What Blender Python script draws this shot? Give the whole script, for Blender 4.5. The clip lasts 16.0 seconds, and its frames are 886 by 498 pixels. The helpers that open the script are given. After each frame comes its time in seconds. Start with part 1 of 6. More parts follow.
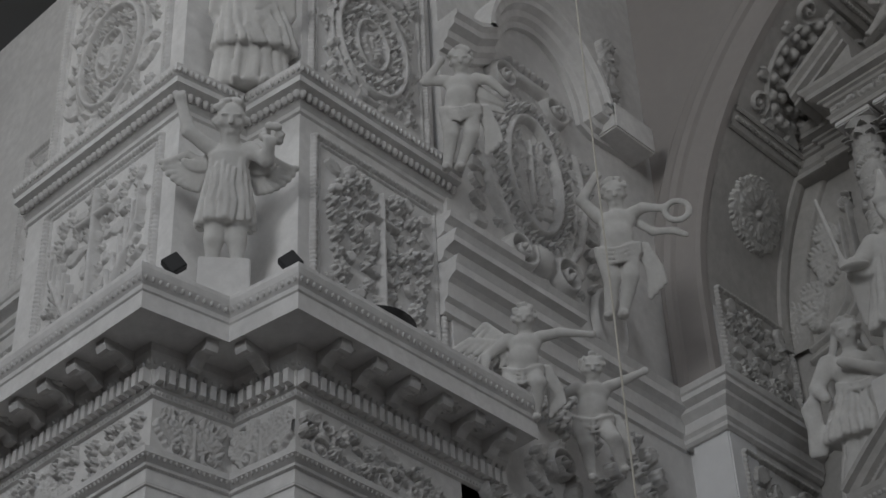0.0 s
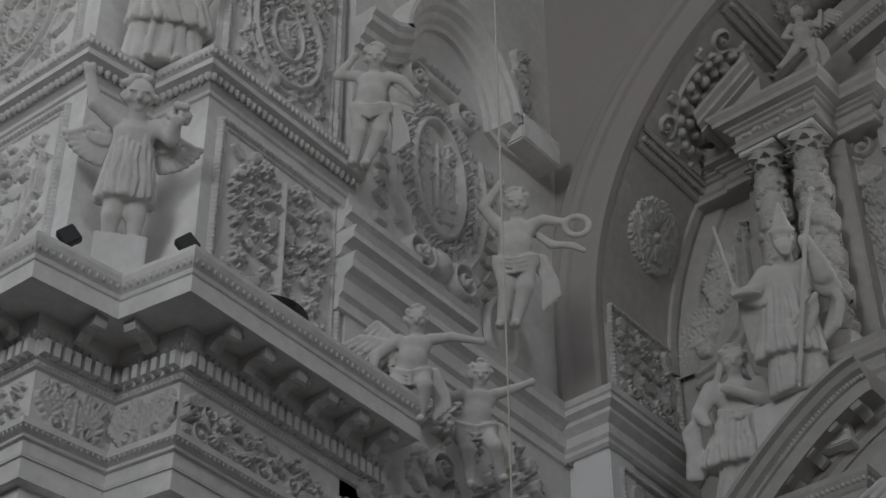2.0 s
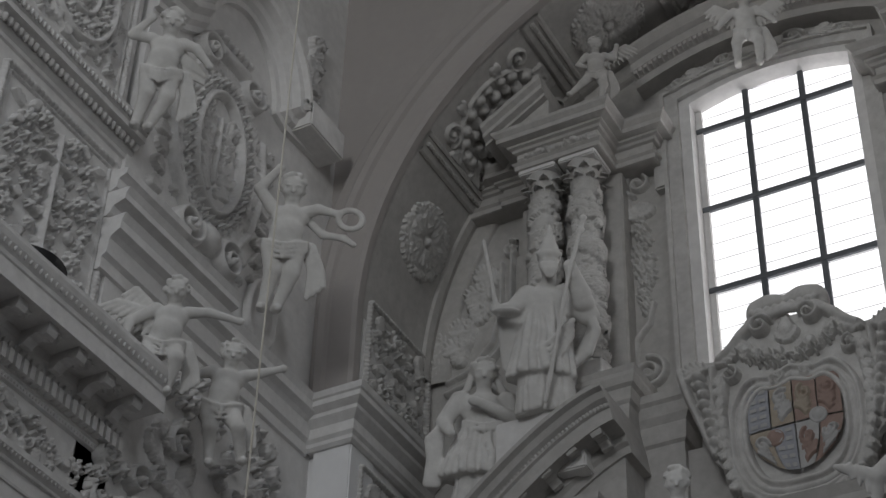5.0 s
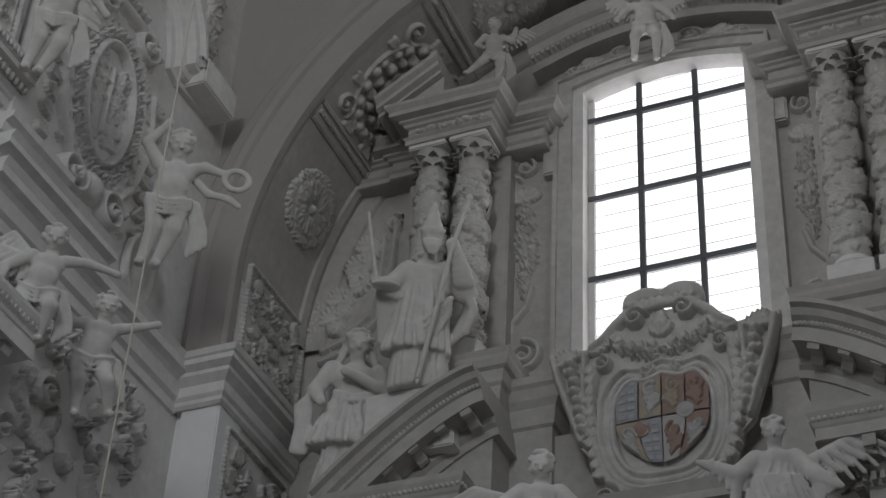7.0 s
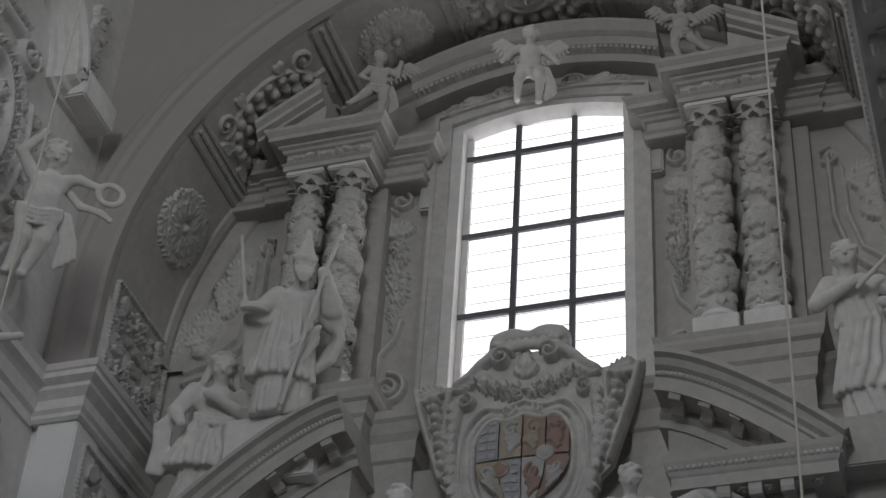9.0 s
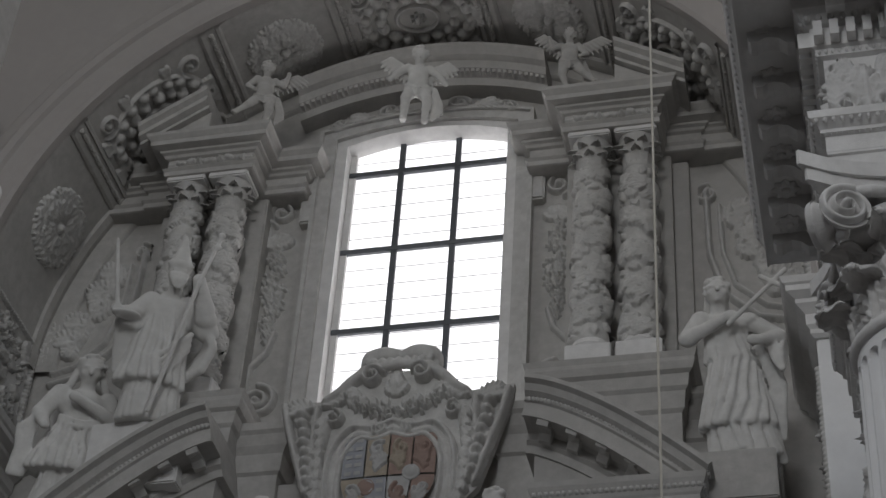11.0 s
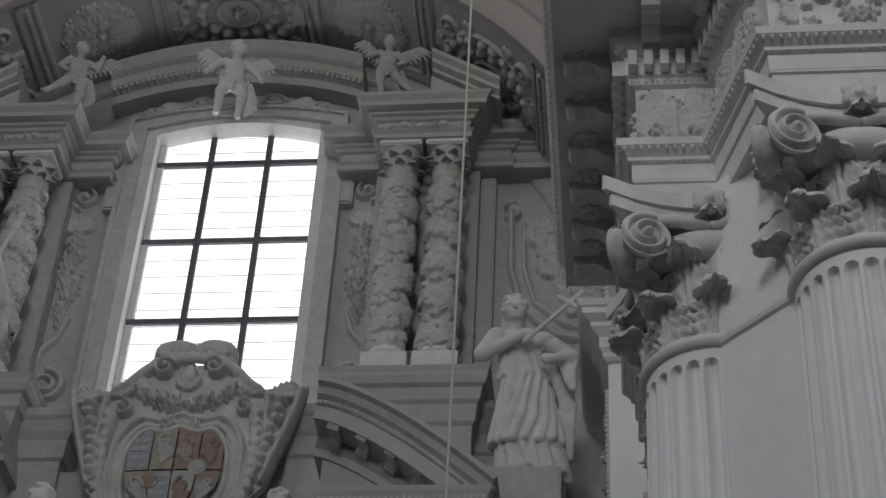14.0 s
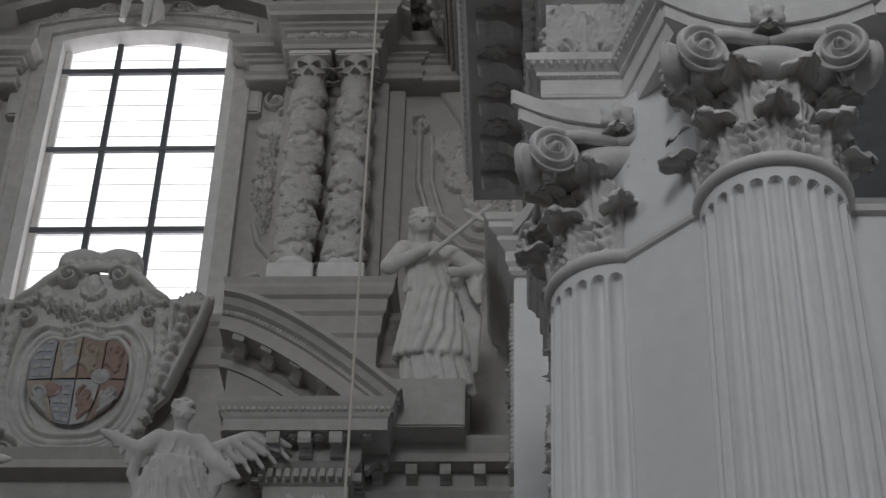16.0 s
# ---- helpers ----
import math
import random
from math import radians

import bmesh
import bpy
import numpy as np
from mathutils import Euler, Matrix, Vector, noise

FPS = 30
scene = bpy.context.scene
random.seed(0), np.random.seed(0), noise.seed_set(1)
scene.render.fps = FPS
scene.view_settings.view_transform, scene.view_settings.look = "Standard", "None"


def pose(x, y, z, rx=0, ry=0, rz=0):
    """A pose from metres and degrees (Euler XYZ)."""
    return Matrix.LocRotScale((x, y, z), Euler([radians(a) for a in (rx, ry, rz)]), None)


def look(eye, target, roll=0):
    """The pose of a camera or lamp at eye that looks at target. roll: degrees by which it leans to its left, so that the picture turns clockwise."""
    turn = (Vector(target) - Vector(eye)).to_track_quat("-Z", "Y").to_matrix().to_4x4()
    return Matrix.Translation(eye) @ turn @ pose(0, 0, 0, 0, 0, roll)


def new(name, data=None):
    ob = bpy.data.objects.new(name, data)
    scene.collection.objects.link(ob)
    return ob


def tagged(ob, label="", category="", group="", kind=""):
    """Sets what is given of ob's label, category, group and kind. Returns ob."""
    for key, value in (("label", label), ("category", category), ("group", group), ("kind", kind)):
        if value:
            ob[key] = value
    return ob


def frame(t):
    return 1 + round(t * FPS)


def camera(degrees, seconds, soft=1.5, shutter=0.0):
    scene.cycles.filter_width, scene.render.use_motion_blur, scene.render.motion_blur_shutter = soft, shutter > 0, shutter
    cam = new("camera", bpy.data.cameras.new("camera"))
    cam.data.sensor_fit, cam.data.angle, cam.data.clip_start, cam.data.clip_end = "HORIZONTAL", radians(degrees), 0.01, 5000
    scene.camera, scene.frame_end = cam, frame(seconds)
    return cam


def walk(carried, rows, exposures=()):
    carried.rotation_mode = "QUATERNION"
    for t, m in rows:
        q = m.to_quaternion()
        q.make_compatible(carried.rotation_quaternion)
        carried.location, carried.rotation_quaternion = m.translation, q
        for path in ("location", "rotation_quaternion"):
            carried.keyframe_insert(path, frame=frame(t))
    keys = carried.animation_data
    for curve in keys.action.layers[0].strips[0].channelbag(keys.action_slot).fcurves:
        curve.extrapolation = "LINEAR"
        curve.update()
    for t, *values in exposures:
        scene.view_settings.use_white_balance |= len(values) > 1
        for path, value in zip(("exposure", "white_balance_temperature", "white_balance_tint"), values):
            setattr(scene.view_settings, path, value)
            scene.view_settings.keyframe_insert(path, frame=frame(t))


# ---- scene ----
cam = camera(27.124, 16.0, soft=1.5)
# eye height 1.6 m; the camera stands in one spot and pans
walk(cam, [
    (0.0, pose(0, 0, 1.6, 129.065, 2.161, 44.744)),
    (0.5, pose(0, 0, 1.6, 128.917, 1.228, 43.009)),
    (1.0, pose(0, 0, 1.6, 128.867, 1.003, 41.401)),
    (1.5, pose(0, 0, 1.6, 128.829, 0.858, 40.519)),
    (2.0, pose(0, 0, 1.6, 128.925, 0.350, 39.200)),
    (2.5, pose(0, 0, 1.6, 129.061, -0.207, 36.726)),
    (3.0, pose(0, 0, 1.6, 129.058, -0.381, 34.309)),
    (3.5, pose(0, 0, 1.6, 128.927, -0.642, 32.895)),
    (4.0, pose(0, 0, 1.6, 128.873, -0.960, 31.357)),
    (6.5, pose(0, 0, 1.6, 128.312, -2.376, 24.477)),
    (7.0, pose(0, 0, 1.6, 128.122, -2.731, 22.906)),
    (7.5, pose(0, 0, 1.6, 128.044, -2.873, 21.408)),
    (8.0, pose(0, 0, 1.6, 128.017, -3.245, 19.861)),
    (8.5, pose(0, 0, 1.6, 128.425, -3.429, 18.487)),
    (9.0, pose(0, 0, 1.6, 129.411, -3.118, 17.483)),
    (11.5, pose(0, 0, 1.6, 130.363, -3.270, 11.205)),
    (12.0, pose(0, 0, 1.6, 130.632, -3.206, 10.021)),
    (12.5, pose(0, 0, 1.6, 131.199, -3.130, 8.693)),
    (13.0, pose(0, 0, 1.6, 131.550, -2.992, 7.358)),
    (13.5, pose(0, 0, 1.6, 131.360, -2.628, 6.281)),
    (14.0, pose(0, 0, 1.6, 130.756, -2.546, 4.966)),
    (14.5, pose(0, 0, 1.6, 130.243, -2.230, 3.963)),
    (15.0, pose(0, 0, 1.6, 129.943, -2.290, 3.100)),
    (15.5, pose(0, 0, 1.6, 129.124, -1.838, 2.524)),
    (16.0, pose(0, 0, 1.6, 128.127, -1.337, 2.219)),
])

# ---- light: an overcast day through the church's own windows ----
world = bpy.data.worlds.new("sky")
scene.world = world
world.use_nodes = True
wn = world.node_tree
sky = wn.nodes.new("ShaderNodeTexSky")
sky.sky_type, sky.sun_disc = "NISHITA", False
sky.sun_elevation, sky.sun_rotation = radians(40), radians(200)
wn.links.new(sky.outputs[0], wn.nodes["Background"].inputs[0])
wn.nodes["Background"].inputs[1].default_value = 0.1
scene.view_settings.exposure = 0.0


def window_light(name, eye, target, w, h, power, colour=(1, 0.98, 0.96)):
    """An area lamp that stands in for sky light from a window or the dome."""
    d = bpy.data.lights.new(name, "AREA")
    d.shape, d.size, d.size_y, d.energy, d.color = "RECTANGLE", w, h, power, colour
    ob = new(name, d)
    ob.matrix_world = look(eye, target)
    return ob


window_light("nave_window_light", (-24.5, -4, 25), (-6, 10, 14), 6, 9, 690, (0.97, 0.985, 1.0))
window_light("nave_window_light", (15.5, -4, 24), (-6, 12, 13), 6, 9, 850, (0.97, 0.985, 1.0))
# added free in the nave, well ahead of the facade opening, to favour the piers
window_light("facade_side_light", (-4, -15, 25), (-6, 13, 12), 7, 9, 1930, (0.97, 0.985, 1.0))
window_light("dome_light", (-6, 3.5, 33.2), (-6, 5, 10), 7, 7, 300, (0.97, 0.985, 1.0))
window_light("chapel_window_light", (-6.69, 23.0, 22.2), (-6.69, 10, 14), 2.7, 4.6, 30)

# ---- materials ----
def stucco(name, colour, dirt=(0.16, 0.15, 0.14), amount=0.22, rough=0.85, bump=0.25, scale=1.0):
    """Limewashed plaster: two scales of stain, dust in patches, fine grain."""
    m = bpy.data.materials.new(name)
    m.use_nodes = True
    t = m.node_tree
    b = t.nodes["Principled BSDF"]
    geo = t.nodes.new("ShaderNodeNewGeometry")
    n1, n2, n3 = (t.nodes.new("ShaderNodeTexNoise") for _ in range(3))
    for n, s, d in ((n1, 0.55 * scale, 6), (n2, 5.5 * scale, 5), (n3, 60 * scale, 3)):
        n.inputs["Scale"].default_value, n.inputs["Detail"].default_value = s, d
        n.inputs["Roughness"].default_value = 0.62
        t.links.new(geo.outputs["Position"], n.inputs["Vector"])
    mul = t.nodes.new("ShaderNodeMath")
    mul.operation = "MULTIPLY"
    t.links.new(n1.outputs[0], mul.inputs[0])
    t.links.new(n2.outputs[0], mul.inputs[1])
    ramp = t.nodes.new("ShaderNodeMapRange")
    ramp.inputs[1].default_value, ramp.inputs[2].default_value = 0.17, 0.42
    ramp.inputs[3].default_value, ramp.inputs[4].default_value = amount, 0.0
    t.links.new(mul.outputs[0], ramp.inputs[0])
    mix = t.nodes.new("ShaderNodeMix")
    mix.data_type = "RGBA"
    mix.inputs[6].default_value, mix.inputs[7].default_value = (*colour, 1), (*dirt, 1)
    t.links.new(ramp.outputs[0], mix.inputs[0])
    t.links.new(mix.outputs[2], b.inputs["Base Color"])
    b.inputs["Roughness"].default_value = rough
    b.inputs["Specular IOR Level"].default_value = 0.25
    add = t.nodes.new("ShaderNodeMath")
    add.operation = "ADD"
    t.links.new(n2.outputs[0], add.inputs[0])
    t.links.new(n3.outputs[0], add.inputs[1])
    bp = t.nodes.new("ShaderNodeBump")
    bp.inputs["Strength"].default_value, bp.inputs["Distance"].default_value = bump, 0.02
    t.links.new(add.outputs[0], bp.inputs["Height"])
    t.links.new(bp.outputs[0], b.inputs["Normal"])
    return m


def plain(name, colour, rough=0.5, metal=0.0):
    m = bpy.data.materials.new(name)
    m.use_nodes = True
    b = m.node_tree.nodes["Principled BSDF"]
    t = m.node_tree
    n = t.nodes.new("ShaderNodeTexNoise")
    n.inputs["Scale"].default_value, n.inputs["Detail"].default_value = 9, 6
    geo = t.nodes.new("ShaderNodeNewGeometry")
    t.links.new(geo.outputs["Position"], n.inputs["Vector"])
    mix = t.nodes.new("ShaderNodeMix")
    mix.data_type = "RGBA"
    mix.inputs[6].default_value = (*[c * 0.75 for c in colour], 1)
    mix.inputs[7].default_value = (*[min(1, c * 1.2) for c in colour], 1)
    t.links.new(n.outputs[0], mix.inputs[0])
    t.links.new(mix.outputs[2], b.inputs["Base Color"])
    b.inputs["Roughness"].default_value, b.inputs["Metallic"].default_value = rough, metal
    return m


WHITE = stucco("white_stucco", (0.8, 0.79, 0.78))
RELIEF = stucco("modelled_stucco", (0.74, 0.73, 0.72), amount=0.3, bump=0.3)
CAPITAL = stucco("dusty_capital_stucco", (0.8, 0.79, 0.78), (0.26, 0.24, 0.22), amount=0.3, bump=0.3)
# chapel stuccos: duller with age, and darkened because the chapel is dimmer than the piers
CARVED = stucco("dim_modelled_stucco", (0.64, 0.63, 0.613), amount=0.35, bump=0.3)
DIM_AGED = stucco("aged_dim_grey_stucco", (0.52, 0.507, 0.488), amount=0.3, bump=0.3)
SMOOTH = stucco("smooth_limewash", (0.84, 0.84, 0.845), amount=0.08, bump=0.1)
# warm plaster, darkened further for the weak light over the arch
VAULT = stucco("warm_dim_vault_plaster", (0.41, 0.385, 0.37), amount=0.1, bump=0.1)
MARBLE = stucco("white_statue_stucco", (0.76, 0.75, 0.73), amount=0.26, rough=0.7, bump=0.15)
# floor and nave are out of view, darkened to cut bounced light
STONE = stucco("dark_stone_floor", (0.12, 0.106, 0.1), amount=0.4, rough=0.5)
NAVE = stucco("unseen_dark_plaster", (0.15, 0.147, 0.143), amount=0.3)
# dark iron lightened to grey-blue: the window's glare is in its colour
IRON = plain("glare_grey_window_iron", (0.11, 0.117, 0.128), 0.6, 0.2)
BLACK = plain("black_lamp_housing", (0.012, 0.012, 0.013), 0.55)
ROPE = plain("pale_hemp_rope", (0.55, 0.52, 0.46), 0.9)
RED = plain("faded_heraldic_red", (0.3, 0.215, 0.185), 0.8)
BLUE = plain("faded_heraldic_blue", (0.33, 0.34, 0.37), 0.8)
GOLD = plain("faded_heraldic_ochre", (0.36, 0.31, 0.25), 0.8)
PALE = plain("faded_heraldic_white", (0.42, 0.415, 0.41), 0.8)

sky_glow = bpy.data.materials.new("bright_overcast_sky")
sky_glow.use_nodes = True
_b = sky_glow.node_tree.nodes["Principled BSDF"]
_b.inputs["Base Color"].default_value = (0.9, 0.9, 0.92, 1)
_b.inputs["Emission Color"].default_value = (1, 0.985, 1, 1)
_b.inputs["Emission Strength"].default_value = 1.3

# ---- mesh helpers ----
XF = Matrix.Identity(4)
EYE = 1.6
# the chapel is laid out in a plan of its own and set into the church at this size
CHAPEL = Matrix.Translation((0, 0, EYE)) @ Matrix.Scale(1.17, 4) @ Matrix.Translation((0, 0, -EYE))


def use(m=None):
    global XF
    XF = m if m is not None else Matrix.Identity(4)


def data(name, verts, faces, mat, smooth=False):
    """A mesh from arrays, set into the church by the transform in use."""
    v = np.asarray(verts, float).reshape(-1, 3)
    m = np.array(XF)
    v = v @ m[:3, :3].T + m[:3, 3]
    me = bpy.data.meshes.new(name)
    if isinstance(faces, np.ndarray):
        n, k = faces.shape
        me.vertices.add(len(v))
        me.vertices.foreach_set("co", v.ravel())
        me.loops.add(n * k)
        me.loops.foreach_set("vertex_index", faces.ravel().astype(np.int32))
        me.polygons.add(n)
        me.polygons.foreach_set("loop_start", np.arange(0, n * k, k, dtype=np.int32))
        me.update(calc_edges=True)
    else:
        me.from_pydata(v.tolist(), [], faces)
    me.validate()
    if smooth:
        me.polygons.foreach_set("use_smooth", np.ones(len(me.polygons), bool))
    me.materials.append(mat)
    return me


def mesh(name, verts, faces, mat, parent=None, label="", smooth=False):
    ob = new(name, data(name, verts, faces, mat, smooth))
    if parent is not None:
        ob.parent = parent
        ob.matrix_parent_inverse = parent.matrix_world.inverted()
    if label:
        ob["label"] = label
    return ob


def thing(name, at, label, category, group="", kind=""):
    ob = new(name)
    ob.matrix_world = Matrix.Translation(XF @ Vector(at))
    bpy.context.view_layer.update()
    return tagged(ob, label, category, group, kind)


def join(*pieces):
    """Vertex and face lists of several pieces as one."""
    V, F = [], []
    for v, f in pieces:
        o = len(V)
        V += [tuple(p) for p in v]
        F += [tuple(i + o for i in q) for q in f]
    return V, F


def slab(x0, x1, y0, y1, z0, z1, bevel=0.0):
    b = bevel
    if b <= 0:
        V = [(x, y, z) for z in (z0, z1) for y in (y0, y1) for x in (x0, x1)]
        return V, [(0, 2, 3, 1), (4, 5, 7, 6), (0, 1, 5, 4), (1, 3, 7, 5), (3, 2, 6, 7), (2, 0, 4, 6)]
    bm = bmesh.new()
    bmesh.ops.create_cube(bm, size=1)
    for v in bm.verts:
        v.co = Vector((x0 + (v.co.x + .5) * (x1 - x0), y0 + (v.co.y + .5) * (y1 - y0), z0 + (v.co.z + .5) * (z1 - z0)))
    bmesh.ops.bevel(bm, geom=bm.edges[:], offset=b, segments=2, affect="EDGES")
    bm.verts.index_update()
    out = [tuple(v.co) for v in bm.verts], [tuple(v.index for v in f.verts) for f in bm.faces]
    bm.free()
    return out


def offset_path(path, d):
    """A plan polyline moved sideways, to the right of its direction, by d, with mitred corners."""
    p = [Vector(a) for a in path]
    out = []
    for i, a in enumerate(p):
        n = []
        if i > 0:
            e = (a - p[i - 1]).normalized()
            n.append(Vector((e.y, -e.x)))
        if i < len(p) - 1:
            e = (p[i + 1] - a).normalized()
            n.append(Vector((e.y, -e.x)))
        m = sum(n, Vector((0, 0))).normalized()
        out.append(a + m * (d / max(0.3, m.dot(n[0]))))
    return out


def mould(path, profile, back=0.25):
    """A moulding: a profile of (projection, height) swept along a plan polyline."""
    prof = [(-back, profile[0][1])] + list(profile) + [(-back, profile[-1][1])]
    rings = [[(q.x, q.y, z) for q in offset_path(path, d)] for d, z in prof]
    n, k = len(path), len(prof)
    V = [rings[j][i] for i in range(n) for j in range(k)]
    F = [(i * k + j, i * k + (j + 1) % k, (i + 1) * k + (j + 1) % k, (i + 1) * k + j) for i in range(n - 1) for j in range(k)]
    F += [tuple(range(k))[::-1], tuple(range((n - 1) * k, n * k))]
    return V, F


def sweep3(points, profile, up, closed=False):
    """A profile of (outward, up) swept along points in space; outward is given by up x direction."""
    P = [Vector(p) for p in points]
    V, F, k = [], [], len(profile)
    for i, p in enumerate(P):
        t = (P[min(i + 1, len(P) - 1)] - P[max(i - 1, 0)]).normalized()
        u = Vector(up[i] if isinstance(up, list) else up).normalized()
        o = t.cross(u).normalized()
        u = o.cross(t).normalized()
        V += [tuple(p + o * a + u * b) for a, b in profile]
    for i in range(len(P) - 1):
        for j in range(k):
            F.append((i * k + j, i * k + (j + 1) % k, (i + 1) * k + (j + 1) % k, (i + 1) * k + j))
    F += [tuple(range(k))[::-1], tuple(range((len(P) - 1) * k, len(P) * k))]
    return V, F


def tube(points, radii, sides=8):
    P = [Vector(p) for p in points]
    V, F = [], []
    for i, p in enumerate(P):
        t = (P[min(i + 1, len(P) - 1)] - P[max(i - 1, 0)])
        t = t.normalized() if t.length > 1e-9 else Vector((0, 0, 1))
        a = Vector((0, 1, 0)) if abs(t.y) < 0.9 else Vector((1, 0, 0))
        u = t.cross(a).normalized()
        w = t.cross(u)
        r = radii[i] if hasattr(radii, "__len__") else radii
        V += [tuple(p + (u * math.cos(6.2832 * s / sides) + w * math.sin(6.2832 * s / sides)) * r) for s in range(sides)]
    for i in range(len(P) - 1):
        for s in range(sides):
            q = (s + 1) % sides
            F.append((i * sides + s, i * sides + q, (i + 1) * sides + q, (i + 1) * sides + s))
    F += [tuple(range(sides))[::-1], tuple(range((len(P) - 1) * sides, len(P) * sides))]
    return V, F


def lathe(cx, cy, profile, sides=32, a0=0.0, a1=6.28318):
    """A profile of (radius, height) turned about an upright axis."""
    V, F, k = [], [], len(profile)
    for s in range(sides + 1):
        a = a0 + (a1 - a0) * s / sides
        V += [(cx + r * math.cos(a), cy + r * math.sin(a), z) for r, z in profile]
    for s in range(sides):
        for j in range(k - 1):
            F.append((s * k + j, (s + 1) * k + j, (s + 1) * k + j + 1, s * k + j + 1))
    return V, F


def prism(outline, y0, y1):
    """An outline in x and z, made solid from y0 to y1."""
    n = len(outline)
    V = [(x, y0, z) for x, z in outline] + [(x, y1, z) for x, z in outline]
    F = [tuple(range(n)), tuple(range(2 * n - 1, n - 1, -1))]
    F += [(i, n + i, n + (i + 1) % n, (i + 1) % n) for i in range(n)]
    return V, F


def column_of(outline, z0, z1):
    """A plan outline made solid from z0 to z1."""
    n = len(outline)
    V = [(x, y, z0) for x, y in outline] + [(x, y, z1) for x, y in outline]
    F = [tuple(range(n - 1, -1, -1)), tuple(range(n, 2 * n))]
    F += [(i, (i + 1) % n, n + (i + 1) % n, n + i) for i in range(n)]
    return V, F

# ---- the shell of the church ----
def setting(name, vf, mat, label, category, smooth=False):
    ob = mesh(name, vf[0], vf[1], mat, smooth=smooth)
    return tagged(ob, label, category, kind="structure")


# unseen shell that closes the church; its dark colours weaken the fill light
setting("floor", slab(-26, 17, -23, 26, -0.3, 0), STONE, "unseen dark stone church floor", "floor")
setting("ceiling", join(slab(-26, -9.7, -23, 21.2, 33, 33.5), slab(-2.3, 17, -23, 21.2, 33, 33.5), slab(-9.7, -2.3, -23, -0.2, 33, 33.5), slab(-9.7, -2.3, 7.2, 21.2, 33, 33.5)), NAVE, "unseen dark plaster vault with an opening to the dome", "ceiling")


def holed(x0, x1, z0, z1, holes, y0, y1):
    """A wall in the x-z plane with rectangular openings through it."""
    xs = sorted({x0, x1, *[h[0] for h in holes], *[h[1] for h in holes]})
    zs = sorted({z0, z1, *[h[2] for h in holes], *[h[3] for h in holes]})
    pieces = []
    for a, b in zip(xs, xs[1:]):
        for c, d in zip(zs, zs[1:]):
            m, n = (a + b) / 2, (c + d) / 2
            if not any(h[0] < m < h[1] and h[2] < n < h[3] for h in holes):
                pieces.append(slab(a, b, y0, y1, c, d))
    return join(*pieces)


def turned(vf):
    return [(y, x, z) for x, y, z in vf[0]], [q[::-1] for q in vf[1]]


setting("wall_south", holed(-26, 17, 0, 33, [(-8, 0, 20, 30)], -22.5, -21.6), NAVE, "unseen dark plastered entrance wall with a tall opening", "wall")
setting("wall_west", turned(holed(-22.5, 24, 0, 33, [(-7.5, -0.5, 20, 30)], -25.4, -24.6)), NAVE, "unseen dark plastered nave wall with a tall opening", "wall")
setting("wall_east", turned(holed(-22.5, 24, 0, 33, [(-7.5, -0.5, 20, 30)], 15.6, 16.4)), NAVE, "unseen dark plastered nave wall with a tall opening", "wall")

# chapel: centre line, arch and end wall in the chapel's own plan
use(CHAPEL)
CX, SPRING, RAD, FRONT, BACK = -5.72, 17.08, 5.6, 17.6, 19.6


def arc(r, a0=0.0, a1=180.0, n=64, cx=CX, cz=SPRING):
    return [(cx + r * math.cos(radians(a0 + (a1 - a0) * i / n)), cz + r * math.sin(radians(a0 + (a1 - a0) * i / n))) for i in range(n + 1)]


# end wall with the window opening cut through
W0, W1, WSILL, WSIDE, WTOP = -6.93, -4.41, 15.7, 20.97, 21.19


def window_head(grow=0.0, n=16):
    """The low arch over the window, from its right to its left."""
    hw, rise = (W1 - W0) / 2 + grow, WTOP - WSIDE
    out = []
    for i in range(n + 1):
        u = 1 - 2 * i / n
        out.append(((W0 + W1) / 2 + hw * u, WSIDE + grow * 0.6 + rise * (1 - u * u)))
    return out


def end_wall():
    head = window_head()
    left, right = -13.5, 2.0
    pieces = [slab(left, W0, BACK, BACK + 0.9, 0, WSIDE), slab(W1, right, BACK, BACK + 0.9, 0, WSIDE), slab(W0, W1, BACK, BACK + 0.9, 0, WSILL)]
    cols = [(left, 26)] + [(x, 26) for x, _ in reversed(head)] + [(right, 26)]
    V, F = [], []
    strip = [(left, WSIDE)] + list(reversed(head)) + [(right, WSIDE)]
    for (x, z), (xt, zt) in zip(strip, cols):
        V += [(x, BACK, z), (xt, BACK, zt), (x, BACK + 0.9, z), (xt, BACK + 0.9, zt)]
    for i in range(len(strip) - 1):
        a, b = i * 4, i * 4 + 4
        F += [(a, b, b + 1, a + 1), (a + 2, a + 3, b + 3, b + 2), (a, a + 2, b + 2, b)]
    return join(*pieces, (V, F))


setting("wall_chapel", end_wall(), DIM_AGED, "aged plaster wall behind the altar, greyed for shade", "wall")
# side walls of the chapel below the springing, and the barrel over it
setting("wall_chapel_left", slab(-12.9, CX - RAD - 0.003, FRONT + 0.03, BACK, 0, SPRING + 0.3), WHITE, "white plastered chapel side wall", "wall")
setting("wall_chapel_right", slab(CX + RAD + 0.003, 1.6, FRONT + 0.03, BACK, 0, SPRING + 0.3), WHITE, "white plastered chapel side wall", "wall")


